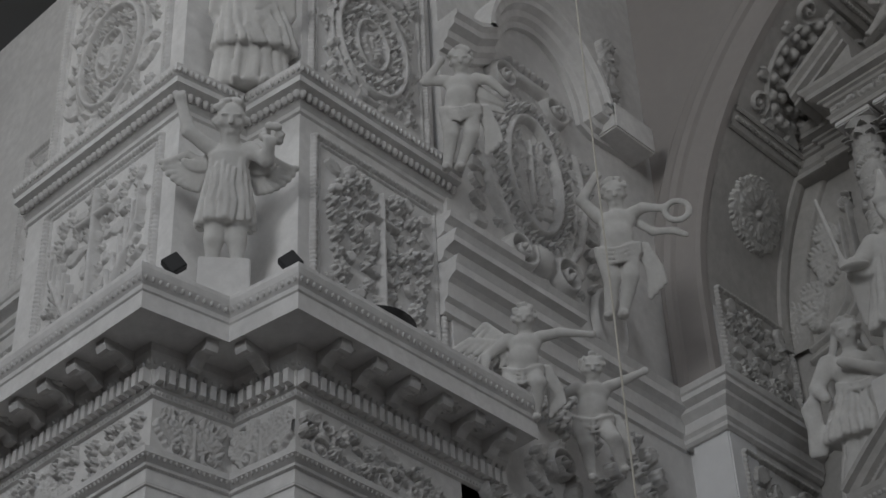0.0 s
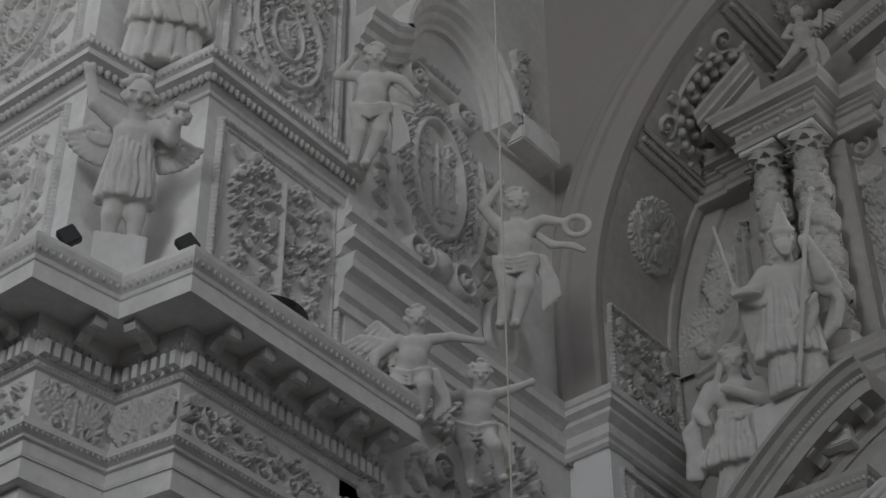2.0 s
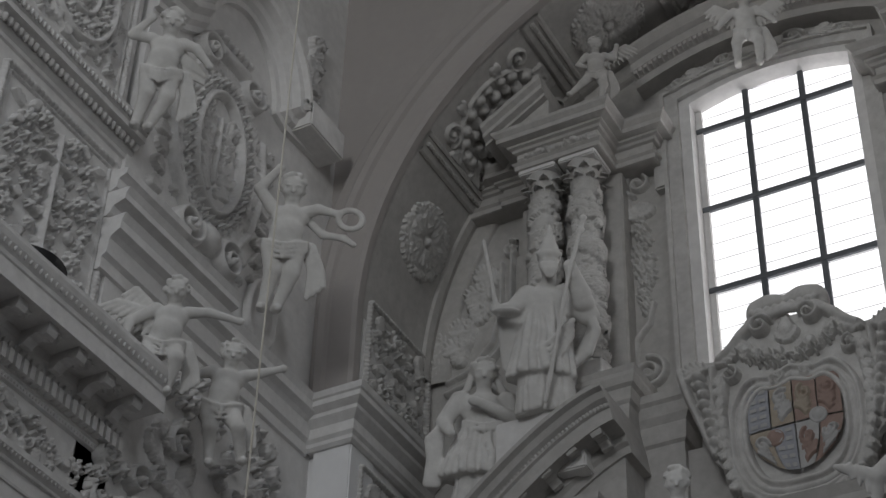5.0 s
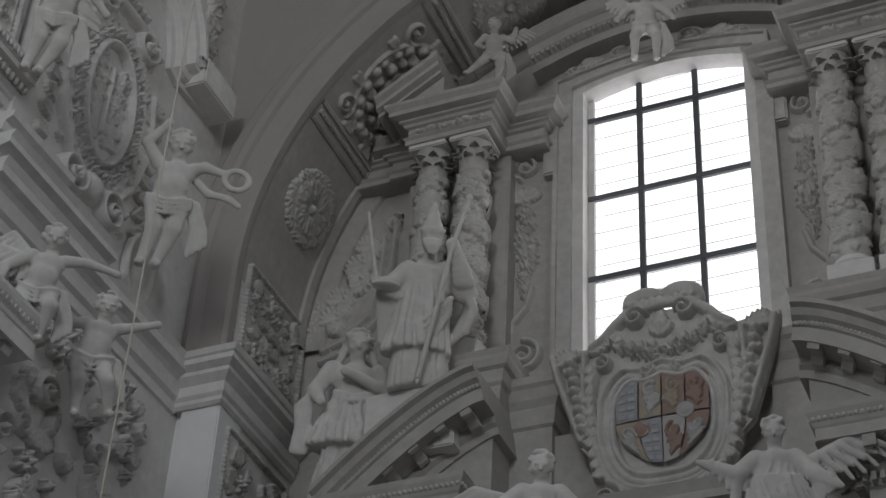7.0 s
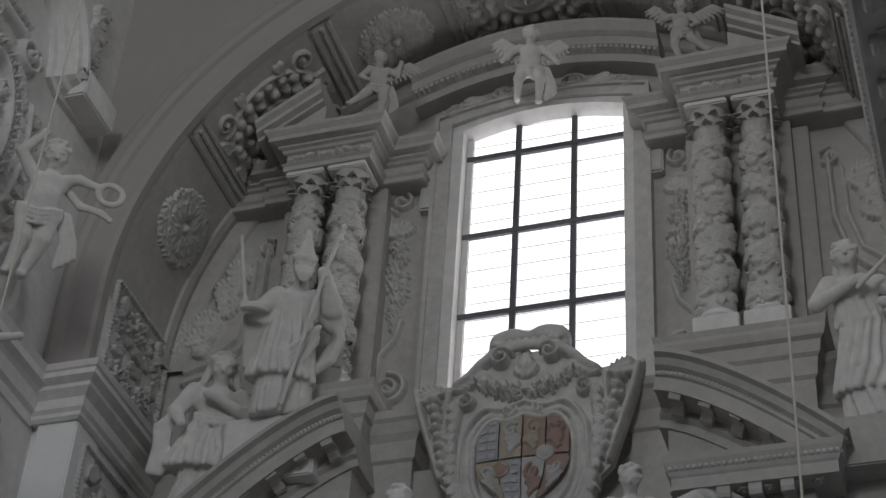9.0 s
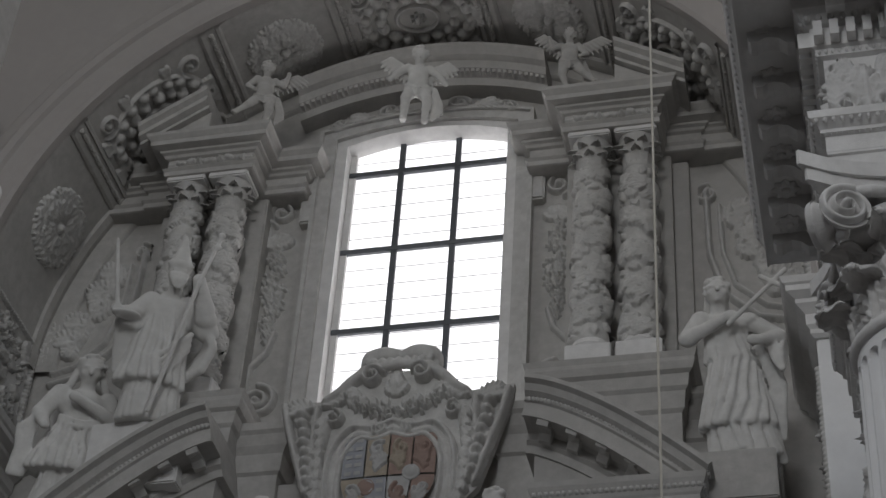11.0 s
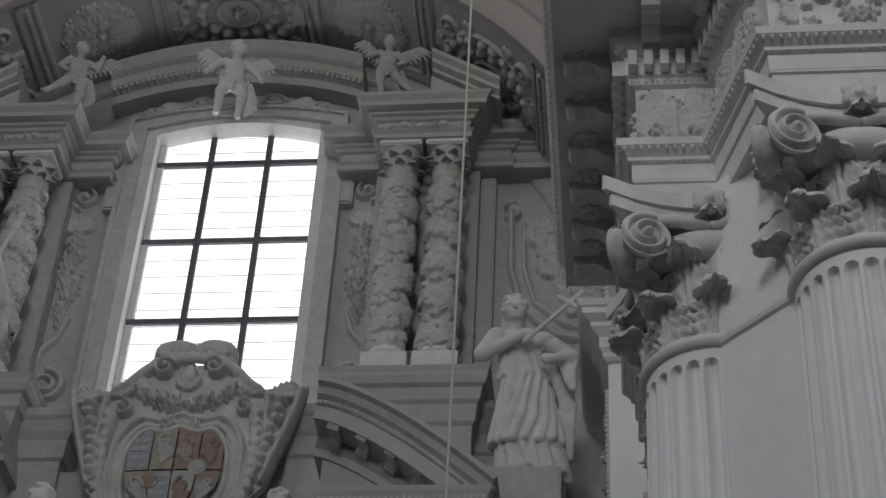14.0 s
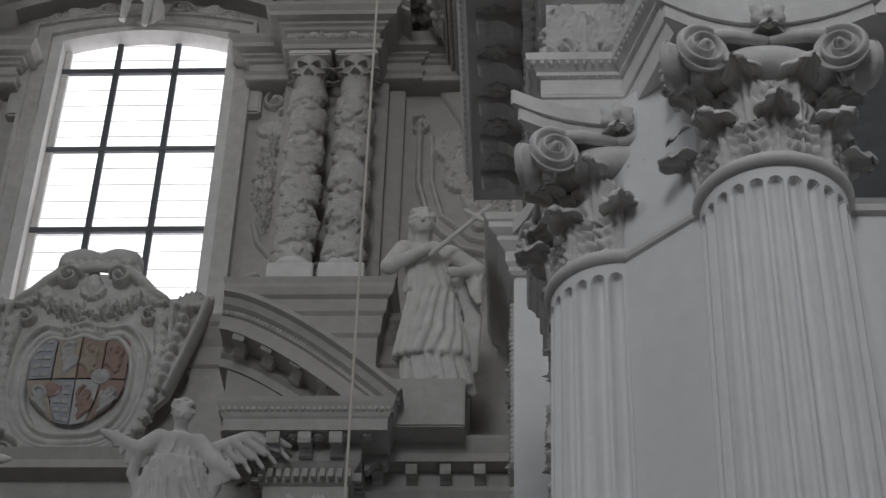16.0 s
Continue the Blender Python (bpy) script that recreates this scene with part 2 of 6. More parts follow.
def barrel():
    inner, outer = arc(RAD), arc(RAD + 0.5)
    n = len(inner)
    V = [(x, FRONT - 0.02, z) for x, z in inner] + [(x, BACK, z) for x, z in inner] + [(x, BACK, z) for x, z in outer] + [(x, FRONT - 0.02, z) for x, z in outer]
    F = []
    for i in range(n - 1):
        for a, b in ((0, 1), (1, 2), (2, 3), (3, 0)):
            F.append((a * n + i, b * n + i, b * n + i + 1, a * n + i + 1))
    return V, F


setting("ceiling_chapel", barrel(), DIM_AGED, "plaster barrel vault of the chapel, greyed for shade", "ceiling", smooth=False)


def spandrel():
    """Wall over the arch."""
    inner = arc(RAD + 0.45, 0, 180, 64)
    V, F = [], []
    for x, z in inner:
        V += [(x, FRONT, z), (x, FRONT, 28), (x, FRONT + 0.6, z), (x, FRONT + 0.6, 28)]
    for i in range(len(inner) - 1):
        a, b = i * 4, i * 4 + 4
        F += [(a, a + 1, b + 1, b), (a + 2, b + 2, b + 3, a + 3)]
    return join((V, F), slab(-14, CX - RAD - 0.45, FRONT, FRONT + 0.6, SPRING, 28), slab(CX + RAD + 0.45, 8, FRONT, FRONT + 0.6, SPRING, 28))


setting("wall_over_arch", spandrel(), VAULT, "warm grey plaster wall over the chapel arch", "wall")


def archivolt(legs, steps):
    """Stepped arch moulding; steps of (radius, y)."""
    rings = [[(CX + r, 15.58)] * legs + arc(r) + [(CX - r, 15.58)] * legs for r, _ in steps]
    n, k = 65 + 2 * legs, len(steps)
    V = [(rings[j][i][0], steps[j][1], rings[j][i][1]) for i in range(n) for j in range(k)]
    F = [(i * k + j, (i + 1) * k + j, (i + 1) * k + j + 1, i * k + j + 1) for i in range(n - 1) for j in range(k - 1)]
    return V, F


av = archivolt(1, [(RAD, FRONT + 0.0), (RAD, FRONT - 0.16), (RAD + 0.06, FRONT - 0.2), (RAD + 0.42, FRONT - 0.2), (RAD + 0.46, FRONT - 0.26), (RAD + 0.55, FRONT - 0.3), (RAD + 0.62, FRONT - 0.27), (RAD + 0.66, FRONT - 0.2), (RAD + 0.86, FRONT - 0.17), (RAD + 0.95, FRONT - 0.1), (RAD + 1.0, FRONT + 0.02)])
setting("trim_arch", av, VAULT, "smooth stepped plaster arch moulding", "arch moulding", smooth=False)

# pilasters that carry the arch, with their cornice
def pilaster(side):
    """side -1: the left one."""
    def m(x):
        return CX + (x - CX) * (1 if side < 0 else -1)

    def span(a, b, y0, y1, z0, z1, bev=0.02):
        return slab(min(m(a), m(b)), max(m(a), m(b)), y0, y1, z0, z1, bev)
    p = thing("pilaster", (m(-11.6), FRONT, 0), "smooth white plastered pilaster carrying the chapel arch", "pilaster")
    mesh("shaft", *join(span(-11.9, -11.3, FRONT - 0.12, FRONT + 0.5, 0, 14.95), span(-12.4, -11.9, FRONT - 0.03, FRONT + 0.5, 0, 14.95)), SMOOTH, p)
    mesh("upper_shaft", *join(span(-12.26, -11.35, FRONT - 0.1, FRONT + 0.5, 15.6, SPRING + 0.1), span(-12.6, -12.26, FRONT - 0.03, FRONT + 0.5, 15.6, SPRING + 0.4)), SMOOTH, p)
    path = [(m(-13.2), FRONT - 0.02), (m(-11.95), FRONT - 0.02), (m(-11.95), FRONT - 0.14), (m(-11.3), FRONT - 0.14), (m(-11.3), BACK - 0.02)]
    if side > 0:
        path = path[::-1]
    prof = [(0.02, 14.9), (0.06, 14.94), (0.06, 15.0), (0.1, 15.05), (0.1, 15.2), (0.14, 15.24), (0.2, 15.3), (0.2, 15.36), (0.3, 15.42), (0.3, 15.5), (0.33, 15.52), (0.36, 15.6)]
    mesh("cornice", *mould(path, prof), WHITE, p)
    return p


pilaster(-1)
pilaster(1)

# the window: stone frame, iron bars, panes of leaded glass with the sky behind
win = setting("window_1", prism([(W0 - 0.02, WSILL), (W0 + 0.1, WSILL), (W0 + 0.1, WSIDE), (W0 - 0.02, WSIDE)], 19.78, 19.9), WHITE, "tall white-framed church window with iron glazing bars", "window")


def frame_band(g0, g1, y0, y1):
    a, b = window_head(g0), window_head(g1)
    A = [(W1 + g0, WSILL)] + a + [(W0 - g0, WSILL)]
    B = [(W1 + g1, WSILL)] + b + [(W0 - g1, WSILL)]
    n = len(A)
    V = [(x, y0, z) for x, z in A] + [(x, y0, z) for x, z in B] + [(x, y1, z) for x, z in A] + [(x, y1, z) for x, z in B]
    F = []
    for i in range(n - 1):
        F += [(i, i + 1, n + i + 1, n + i), (i, 2 * n + i, 2 * n + i + 1, i + 1), (n + i, n + i + 1, 3 * n + i + 1, 3 * n + i)]
    return V, F


mesh("window_reveal", *frame_band(-0.005, 0.16, BACK - 0.06, BACK + 0.6), WHITE, win)
mesh("window_frame", *frame_band(0.16, 0.36, BACK - 0.14, BACK + 0.05), CARVED, win)
mesh("frame_edge", *frame_band(0.36, 0.42, BACK - 0.2, BACK + 0.05), CARVED, win)
for s in (-1, 1):
    ex = (W0 + W1) / 2 + s * ((W1 - W0) / 2 + 0.46)
    mesh("frame_ear", *slab(ex - 0.14, ex + 0.14, BACK - 0.16, BACK + 0.05, 19.4, 20.35, 0.03), CARVED, win)
VB, HB = (-6.11, -5.23), (20.56, 19.01, 17.52)
for x in VB:
    mesh("upright_bar", *slab(x - 0.044, x + 0.044, 19.77, 19.84, WSILL, WTOP - 0.06, 0.008), IRON, win)
for z in HB:
    mesh("cross_bar", *slab(W0, W1, 19.76, 19.83, z - 0.046, z + 0.046, 0.008), IRON, win)
xs = [W0, *VB, W1]
zs = [WSILL, *sorted(HB), WTOP]
for i in range(3):
    for j in range(4):
        mesh("pane", *slab(xs[i], xs[i + 1], 19.86, 19.875, zs[j], zs[j + 1]), sky_glow, win)
# thin lead lines across the panes
lead = []
for z in np.arange(WSILL + 0.25, WTOP, 0.306):
    lead.append(slab(W0, W1, 19.845, 19.857, z - 0.004, z + 0.004))
mesh("lead_lines", *join(*lead), plain("lead", (0.45, 0.45, 0.47), 0.6), win)
use()

# ---- the two great piers ----
ARCHITRAVE, FRIEZE, DENTIL, TOP = 12.97, 13.58, 14.5, 15.6


def entablature(path, owner):
    """Architrave, frieze and cornice along a plan polyline, each a part."""
    mesh("architrave", *mould(path, [(0.0, 12.86), (0.03, 12.87), (0.03, 13.14), (0.055, 13.15), (0.055, 13.17), (0.06, 13.18), (0.06, 13.36), (0.1, 13.38), (0.1, 13.42), (0.15, 13.47), (0.19, 13.5), (0.2, 13.58)], 0.5), WHITE, owner)
    mesh("frieze", *mould(path, [(0.0, 13.575), (0.0, 14.42)], 0.5), WHITE, owner)
    mesh("cornice", *mould(path, [(0.0, 14.41), (0.05, 14.43), (0.07, 14.5), (0.1, 14.52), (0.1, 14.76), (0.14, 14.78), (0.2, 14.86), (0.22, 14.9), (0.24, 14.92), (0.24, 15.04), (0.78, 15.04), (0.78, 15.01), (0.8, 15.01), (0.8, 15.26), (0.82, 15.28), (0.83, 15.34), (0.86, 15.38), (0.9, 15.46), (0.92, 15.54), (0.92, 15.6)], 0.5), WHITE, owner)


def along(path, d, step, margin=0.0):
    """Evenly spaced stations on a plan polyline moved out by d: place and direction."""
    q = offset_path(path, d)
    out = []
    for a, b in zip(q, q[1:]):
        e = b - a
        n = max(1, int((e.length - 2 * margin) / step))
        for i in range(n):
            out.append((a + e * ((margin + (e.length - 2 * margin) * (i + 0.5) / n) / e.length), e.normalized()))
    return out


LEFT = [(-24.0, 10.75), (-15.2, 11.0), (-15.05, 12.15), (-14.05, 12.3), (-14.05, 15.9)]
left_pier = thing("pier", (-15.5, 13, 0), "white stucco crossing pier with a full entablature and tall attic", "pier")
entablature(LEFT, left_pier)
body = [(-24.0, 10.85), (-15.3, 11.1), (-15.15, 12.25), (-14.15, 12.4), (-14.15, 15.9), (-16.5, 15.9), (-24, 15.0)]
mesh("body", *column_of(body, 0, 13.0), SMOOTH, left_pier)
ATTIC = [(-18.7, 11.05), (-15.25, 11.15), (-15.1, 12.22), (-14.12, 12.35), (-14.12, 15.3)]
mesh("attic_wall", *column_of(ATTIC + [(-18.7, 15.3)], 15.5, 19.5), WHITE, left_pier)
ATTIC_CORNICE = [(-0.0, 19.28), (0.04, 19.3), (0.05, 19.36), (0.12, 19.42), (0.14, 19.5), (0.2, 19.53), (0.3, 19.56), (0.3, 19.66), (0.33, 19.68), (0.36, 19.74), (0.38, 19.82)]
mesh("attic_cornice", *mould(ATTIC, ATTIC_CORNICE), WHITE, left_pier)
UPPER = [(-18.5, 11.1), (-15.35, 11.2), (-15.2, 12.28), (-14.16, 12.4), (-14.16, 15.1)]
mesh("upper_wall", *column_of(UPPER + [(-18.5, 15.1)], 19.7, 27), WHITE, left_pier)
mesh("rear_wall", *slab(-24.5, -18.7, 12.4, 15.3, 15.5, 27), WHITE, left_pier)

RIGHT = [(0.21, 16.2), (0.21, 12.5), (0.95, 12.5), (1.38, 11.16), (8.0, 11.16)]
right_pier = thing("pier", (2, 13, 0), "white stucco crossing pier with fluted columns and full entablature", "pier")
entablature(RIGHT, right_pier)
mesh("body", *join(column_of([(0.33, 17.6), (0.33, 13.1), (0.86, 12.36), (1.45, 11.76), (8, 11.76), (8, 17.6)], 0, 11.3), column_of([(0.33, 17.6), (0.33, 13.1), (0.86, 12.36), (1.45, 11.76), (2.6, 11.76), (2.75, 14.2), (8, 14.2), (8, 17.6)], 11.3, 13.0)), SMOOTH, right_pier)
mesh("upper_wall", *column_of([(0.3, 20.5), (0.3, 12.8), (1.5, 12.5), (8, 12.5), (8, 20.5)], 15.5, 27), WHITE, right_pier)

# side wall between the left pier and the chapel
setting("wall_side", slab(-16.0, -14.05, 15.2, 20.7, 0, 28), WHITE, "white stucco side wall beside the crossing pier", "wall")
LEDGE = [(-14.05, 15.25), (-14.05, 18.6)]
side_ledge = setting("trim_side_ledge", mould([(-14.05, 15.0), (-14.05, 20.4)], [(0.0, 17.1), (0.05, 17.12), (0.05, 17.3), (0.12, 17.36), (0.14, 17.6), (0.2, 17.66), (0.3, 17.72), (0.3, 17.86), (0.36, 17.98)]), WHITE, "moulded white stucco ledge along the side wall", "cornice")


def fluted(cx, cy, r0, r1, z0, z1, n=24, steps=10):
    """A fluted, slightly tapering shaft."""
    V, F = [], []
    per = 12
    ring = n * per
    levels = [z0 + (z1 - z0) * i / steps for i in range(steps)] + [z1 - 0.26, z1 - 0.22, z1 - 0.19, z1 - 0.17, z1 - 0.155, z1 - 0.145, z1 - 0.14, z1]
    for z in levels:
        u = (z - z0) / (z1 - z0)
        r = r0 + (r1 - r0) * u ** 1.6
        for k in range(ring):
            w = (k % per) / per
            e = 2 * (w - 0.24) / 0.76 - 1
            open_ = 1.0 if z < z1 - 0.22 else math.sqrt(max(0.0, 1 - ((z - z1 + 0.22) / 0.078) ** 2))
            cut = 0.0 if w < 0.24 or abs(e) >= open_ else math.sqrt(max(0.0, 1 - (e / open_) ** 2)) * open_ ** 0.5
            rr = r - 0.075 * cut
            a = 6.28318 * k / ring
            V.append((cx + rr * math.cos(a), cy + rr * math.sin(a), z))
    for i in range(len(levels) - 1):
        for k in range(ring):
            q = (k + 1) % ring
            F.append((i * ring + k, i * ring + q, (i + 1) * ring + q, (i + 1) * ring + k))
    return V, F


COLUMNS = [(0.82, 12.97), (2.03, 11.72)]
columns = []
for cx, cy in COLUMNS:
    c = thing("column", (cx, cy, 0), "white fluted column with a composite capital, engaged in the pier", "column", "columns of the pier")
    mesh("shaft", *fluted(cx, cy, 0.68, 0.6, 0.6, 11.2), SMOOTH, c, smooth=False)
    mesh("base", *lathe(cx, cy, [(0.0, 0), (0.9, 0), (0.9, 0.3), (0.82, 0.34), (0.86, 0.42), (0.78, 0.5), (0.7, 0.6), (0, 0.62)]), WHITE, c)
    mesh("astragal", *lathe(cx, cy, [(0.55, 11.16), (0.63, 11.17), (0.66, 11.21), (0.66, 11.25), (0.63, 11.29), (0.6, 11.3), (0.5, 11.3)], 48), WHITE, c, smooth=True)
    mesh("bell", *lathe(cx, cy, [(0.52, 11.28), (0.5, 11.8), (0.5, 12.2), (0.58, 12.35), (0.58, 12.5), (0.4, 12.55)], 40), RELIEF, c, smooth=True)
    columns.append(c)
mesh("neck_moulding", *mould([(0.86, 12.36), (1.45, 11.76)], [(0.0, 11.16), (0.03, 11.18), (0.04, 11.22), (0.03, 11.27), (0, 11.29)], 0.1), WHITE, right_pier)
mesh("neck_moulding", *mould([(2.3, 11.76), (8, 11.76)], [(0.0, 11.16), (0.05, 11.18), (0.06, 11.24), (0.09, 11.28), (0, 11.32)], 0.1), WHITE, right_pier)

# ---- modelling tools for stucco ----
class Relief:
    """Stucco ornament modelled on a ground of w by h metres: bosses, scrolls, leaves and flowers that rise from it."""

    def __init__(self, w, h, step=0.02, seed=0):
        self.w, self.h, self.step = w, h, step
        self.nu, self.nv = int(round(w / step)) + 1, int(round(h / step)) + 1
        self.u, self.v = np.linspace(0, w, self.nu), np.linspace(0, h, self.nv)
        self.H = np.zeros((self.nv, self.nu))
        self.rnd = random.Random(seed)

    def dot(self, u, v, r, h, ru=None):
        ru = ru or r
        i0, i1 = np.searchsorted(self.u, (u - ru, u + ru))
        j0, j1 = np.searchsorted(self.v, (v - r, v + r))
        if i1 <= i0 or j1 <= j0:
            return
        d = ((self.u[None, i0:i1] - u) / ru) ** 2 + ((self.v[j0:j1, None] - v) / r) ** 2
        w = self.H[j0:j1, i0:i1]
        np.maximum(w, h * np.sqrt(np.clip(1 - d, 0, 1)), out=w)

    def stroke(self, pts, r0, r1, h0, h1=None):
        h1 = h0 if h1 is None else h1
        seg = [math.dist(a, b) for a, b in zip(pts, pts[1:])]
        total, run = sum(seg) or 1, 0.0
        for (a, b), s in zip(zip(pts, pts[1:]), seg):
            n = max(1, int(s / max(0.35 * min(r0, r1), 0.5 * self.step)))
            for i in range(n):
                t = (run + s * i / n) / total
                self.dot(a[0] + (b[0] - a[0]) * i / n, a[1] + (b[1] - a[1]) * i / n, r0 + (r1 - r0) * t, h0 + (h1 - h0) * t)
            run += s

    def scroll(self, u, v, r, a0, way=1, turns=1.6, thick=0.16, h=0.06):
        pts = []
        for i in range(40):
            t = i / 39
            rr = r * (1 - 0.85 * t)
            a = a0 + way * turns * 6.2832 * t
            pts.append((u + rr * math.cos(a), v + rr * math.sin(a)))
        self.stroke(pts, r * thick, r * thick * 0.55, h, h * 1.1)
        self.dot(u, v, r * 0.22, h * 1.4)

    def leaf(self, u, v, a, size, h=0.06, curl=0.5):
        """A lobed leaf growing from (u, v) in direction a."""
        c = self.rnd.uniform(-curl, curl)
        x, y, d = u, v, a
        n = 7
        for i in range(n):
            t = i / (n - 1)
            w = size * 0.2 * math.sin(math.pi * (0.2 + 0.75 * t)) + 0.2 * self.step
            self.dot(x, y, w, h * (0.55 + 0.5 * t))
            for s in (-1, 1):
                b = d + s * 0.95
                self.stroke([(x, y), (x + math.cos(b) * w * 1.9, y + math.sin(b) * w * 1.9)], w * 0.6, w * 0.42, h * 0.7, h * 0.95)
            d += c / n * 2
            x += math.cos(d) * size / n
            y += math.sin(d) * size / n

    def flower(self, u, v, r, h=0.07, n=8, rings=1):
        for k in range(rings):
            q = r * (1 - 0.38 * k)
            for i in range(n):
                a = 6.2832 * (i + 0.5 * k) / n
                self.stroke([(u + 0.3 * q * math.cos(a), v + 0.3 * q * math.sin(a)), (u + 0.8 * q * math.cos(a), v + 0.8 * q * math.sin(a))], 0.12 * q, 0.2 * q, h * (0.6 + 0.3 * k), h * (0.8 + 0.35 * k))
        self.dot(u, v, 0.24 * r, h * 1.35)

    def fill(self, u0, u1, v0, v1, rmin, rmax, count, h=0.07, mirror=True, kinds="slf"):
        """Close-set ornament over a field, mirrored about its upright middle."""
        put = []
        mid = (u0 + u1) / 2
        for _ in range(count * 12):
            r = self.rnd.uniform(rmin, rmax) if len(put) < count * 0.5 else rmin
            u = self.rnd.uniform(u0 + r * 0.8, (mid if mirror else u1) - r * 0.3)
            v = self.rnd.uniform(v0 + r * 0.8, v1 - r * 0.8)
            if any((u - a) ** 2 + (v - b) ** 2 < (0.82 * (r + c)) ** 2 for a, b, c in put):
                continue
            put.append((u, v, r))
            k, a, w = self.rnd.choice(kinds), self.rnd.uniform(0, 6.28), self.rnd.choice((-1, 1))
            hh = h * self.rnd.uniform(0.7, 1.25)
            for s in ((1, -1) if mirror else (1,)):
                uu = u if s > 0 else 2 * mid - u
                aa = a if s > 0 else math.pi - a
                if k == "s":
                    self.scroll(uu, v, r * 0.9, aa, w * s, self.rnd.uniform(1.2, 1.9), 0.19, hh)
                    for q in range(3):
                        b = aa + q * 2.1
                        self.leaf(uu + r * 0.85 * math.cos(b), v + r * 0.85 * math.sin(b), b + 0.9 * w * s, r * 0.8, hh)
                elif k == "l":
                    for q in (-0.75, 0, 0.75):
                        self.leaf(uu - 0.7 * r * math.cos(aa), v - 0.7 * r * math.sin(aa), aa + q, r * 1.5, hh)
                elif k == "b":
                    self.dot(uu, v, r * 0.95, hh * 1.3)
                else:
                    self.flower(uu, v, r * 0.95, hh, self.rnd.choice((5, 6, 8)), 2)
            if len(put) >= count:
                break

    def beads(self, pts, r, gap, h):
        """A row of bosses along a line."""
        for a, b in zip(pts, pts[1:]):
            n = max(1, int(math.dist(a, b) / gap))
            for i in range(n):
                t = (i + 0.5) / n
                self.dot(a[0] + (b[0] - a[0]) * t, a[1] + (b[1] - a[1]) * t, r, h)

    def border(self, m, r, gap, h):
        self.beads([(m, m), (self.w - m, m), (self.w - m, self.h - m), (m, self.h - m), (m, m)], r, gap, h)

    def make(self, name, place, mat, parent=None, label="", sink=0.012, rough=0.003, depth=1.5):
        """place maps arrays of u, v and height to x, y, z."""
        U, V = np.meshgrid(self.u, self.v)
        on = self.H > 1e-4
        noise_ = np.random.RandomState(7).rand(*self.H.shape) - 0.5
        H = self.H * depth + rough * noise_ * on - sink
        P = np.stack(place(U, V, H), -1).reshape(-1, 3)
        idx = np.arange(self.nu * self.nv).reshape(self.nv, self.nu)
        q = np.stack([idx[:-1, :-1], idx[:-1, 1:], idx[1:, 1:], idx[1:, :-1]], -1)
        keep = on[:-1, :-1] | on[:-1, 1:] | on[1:, 1:] | on[1:, :-1]
        q = q[keep]
        used, inv = np.unique(q, return_inverse=True)
        return mesh(name, P[used], inv.reshape(q.shape), mat, parent, label, smooth=True)


def on_x(x, y0, z0, sign=1, flip=False):
    """Ground on a wall that faces along x; u runs along y."""
    return lambda U, V, H: (x + sign * H, (y0 - U) if flip else (y0 + U), z0 + V)


def on_y(y, x0, z0):
    """Ground on a wall that faces the nave (-y); u runs along x."""
    return lambda U, V, H: (x0 + U, y - H, z0 + V)


def on_line(a, b, z0):
    """Ground on an upright wall from plan point a to b, facing to the right of that line."""
    a, b = Vector(a), Vector(b)
    e = (b - a).normalized()
    return lambda U, V, H: (a.x + e.x * U + e.y * H, a.y + e.y * U - e.x * H, z0 + V)


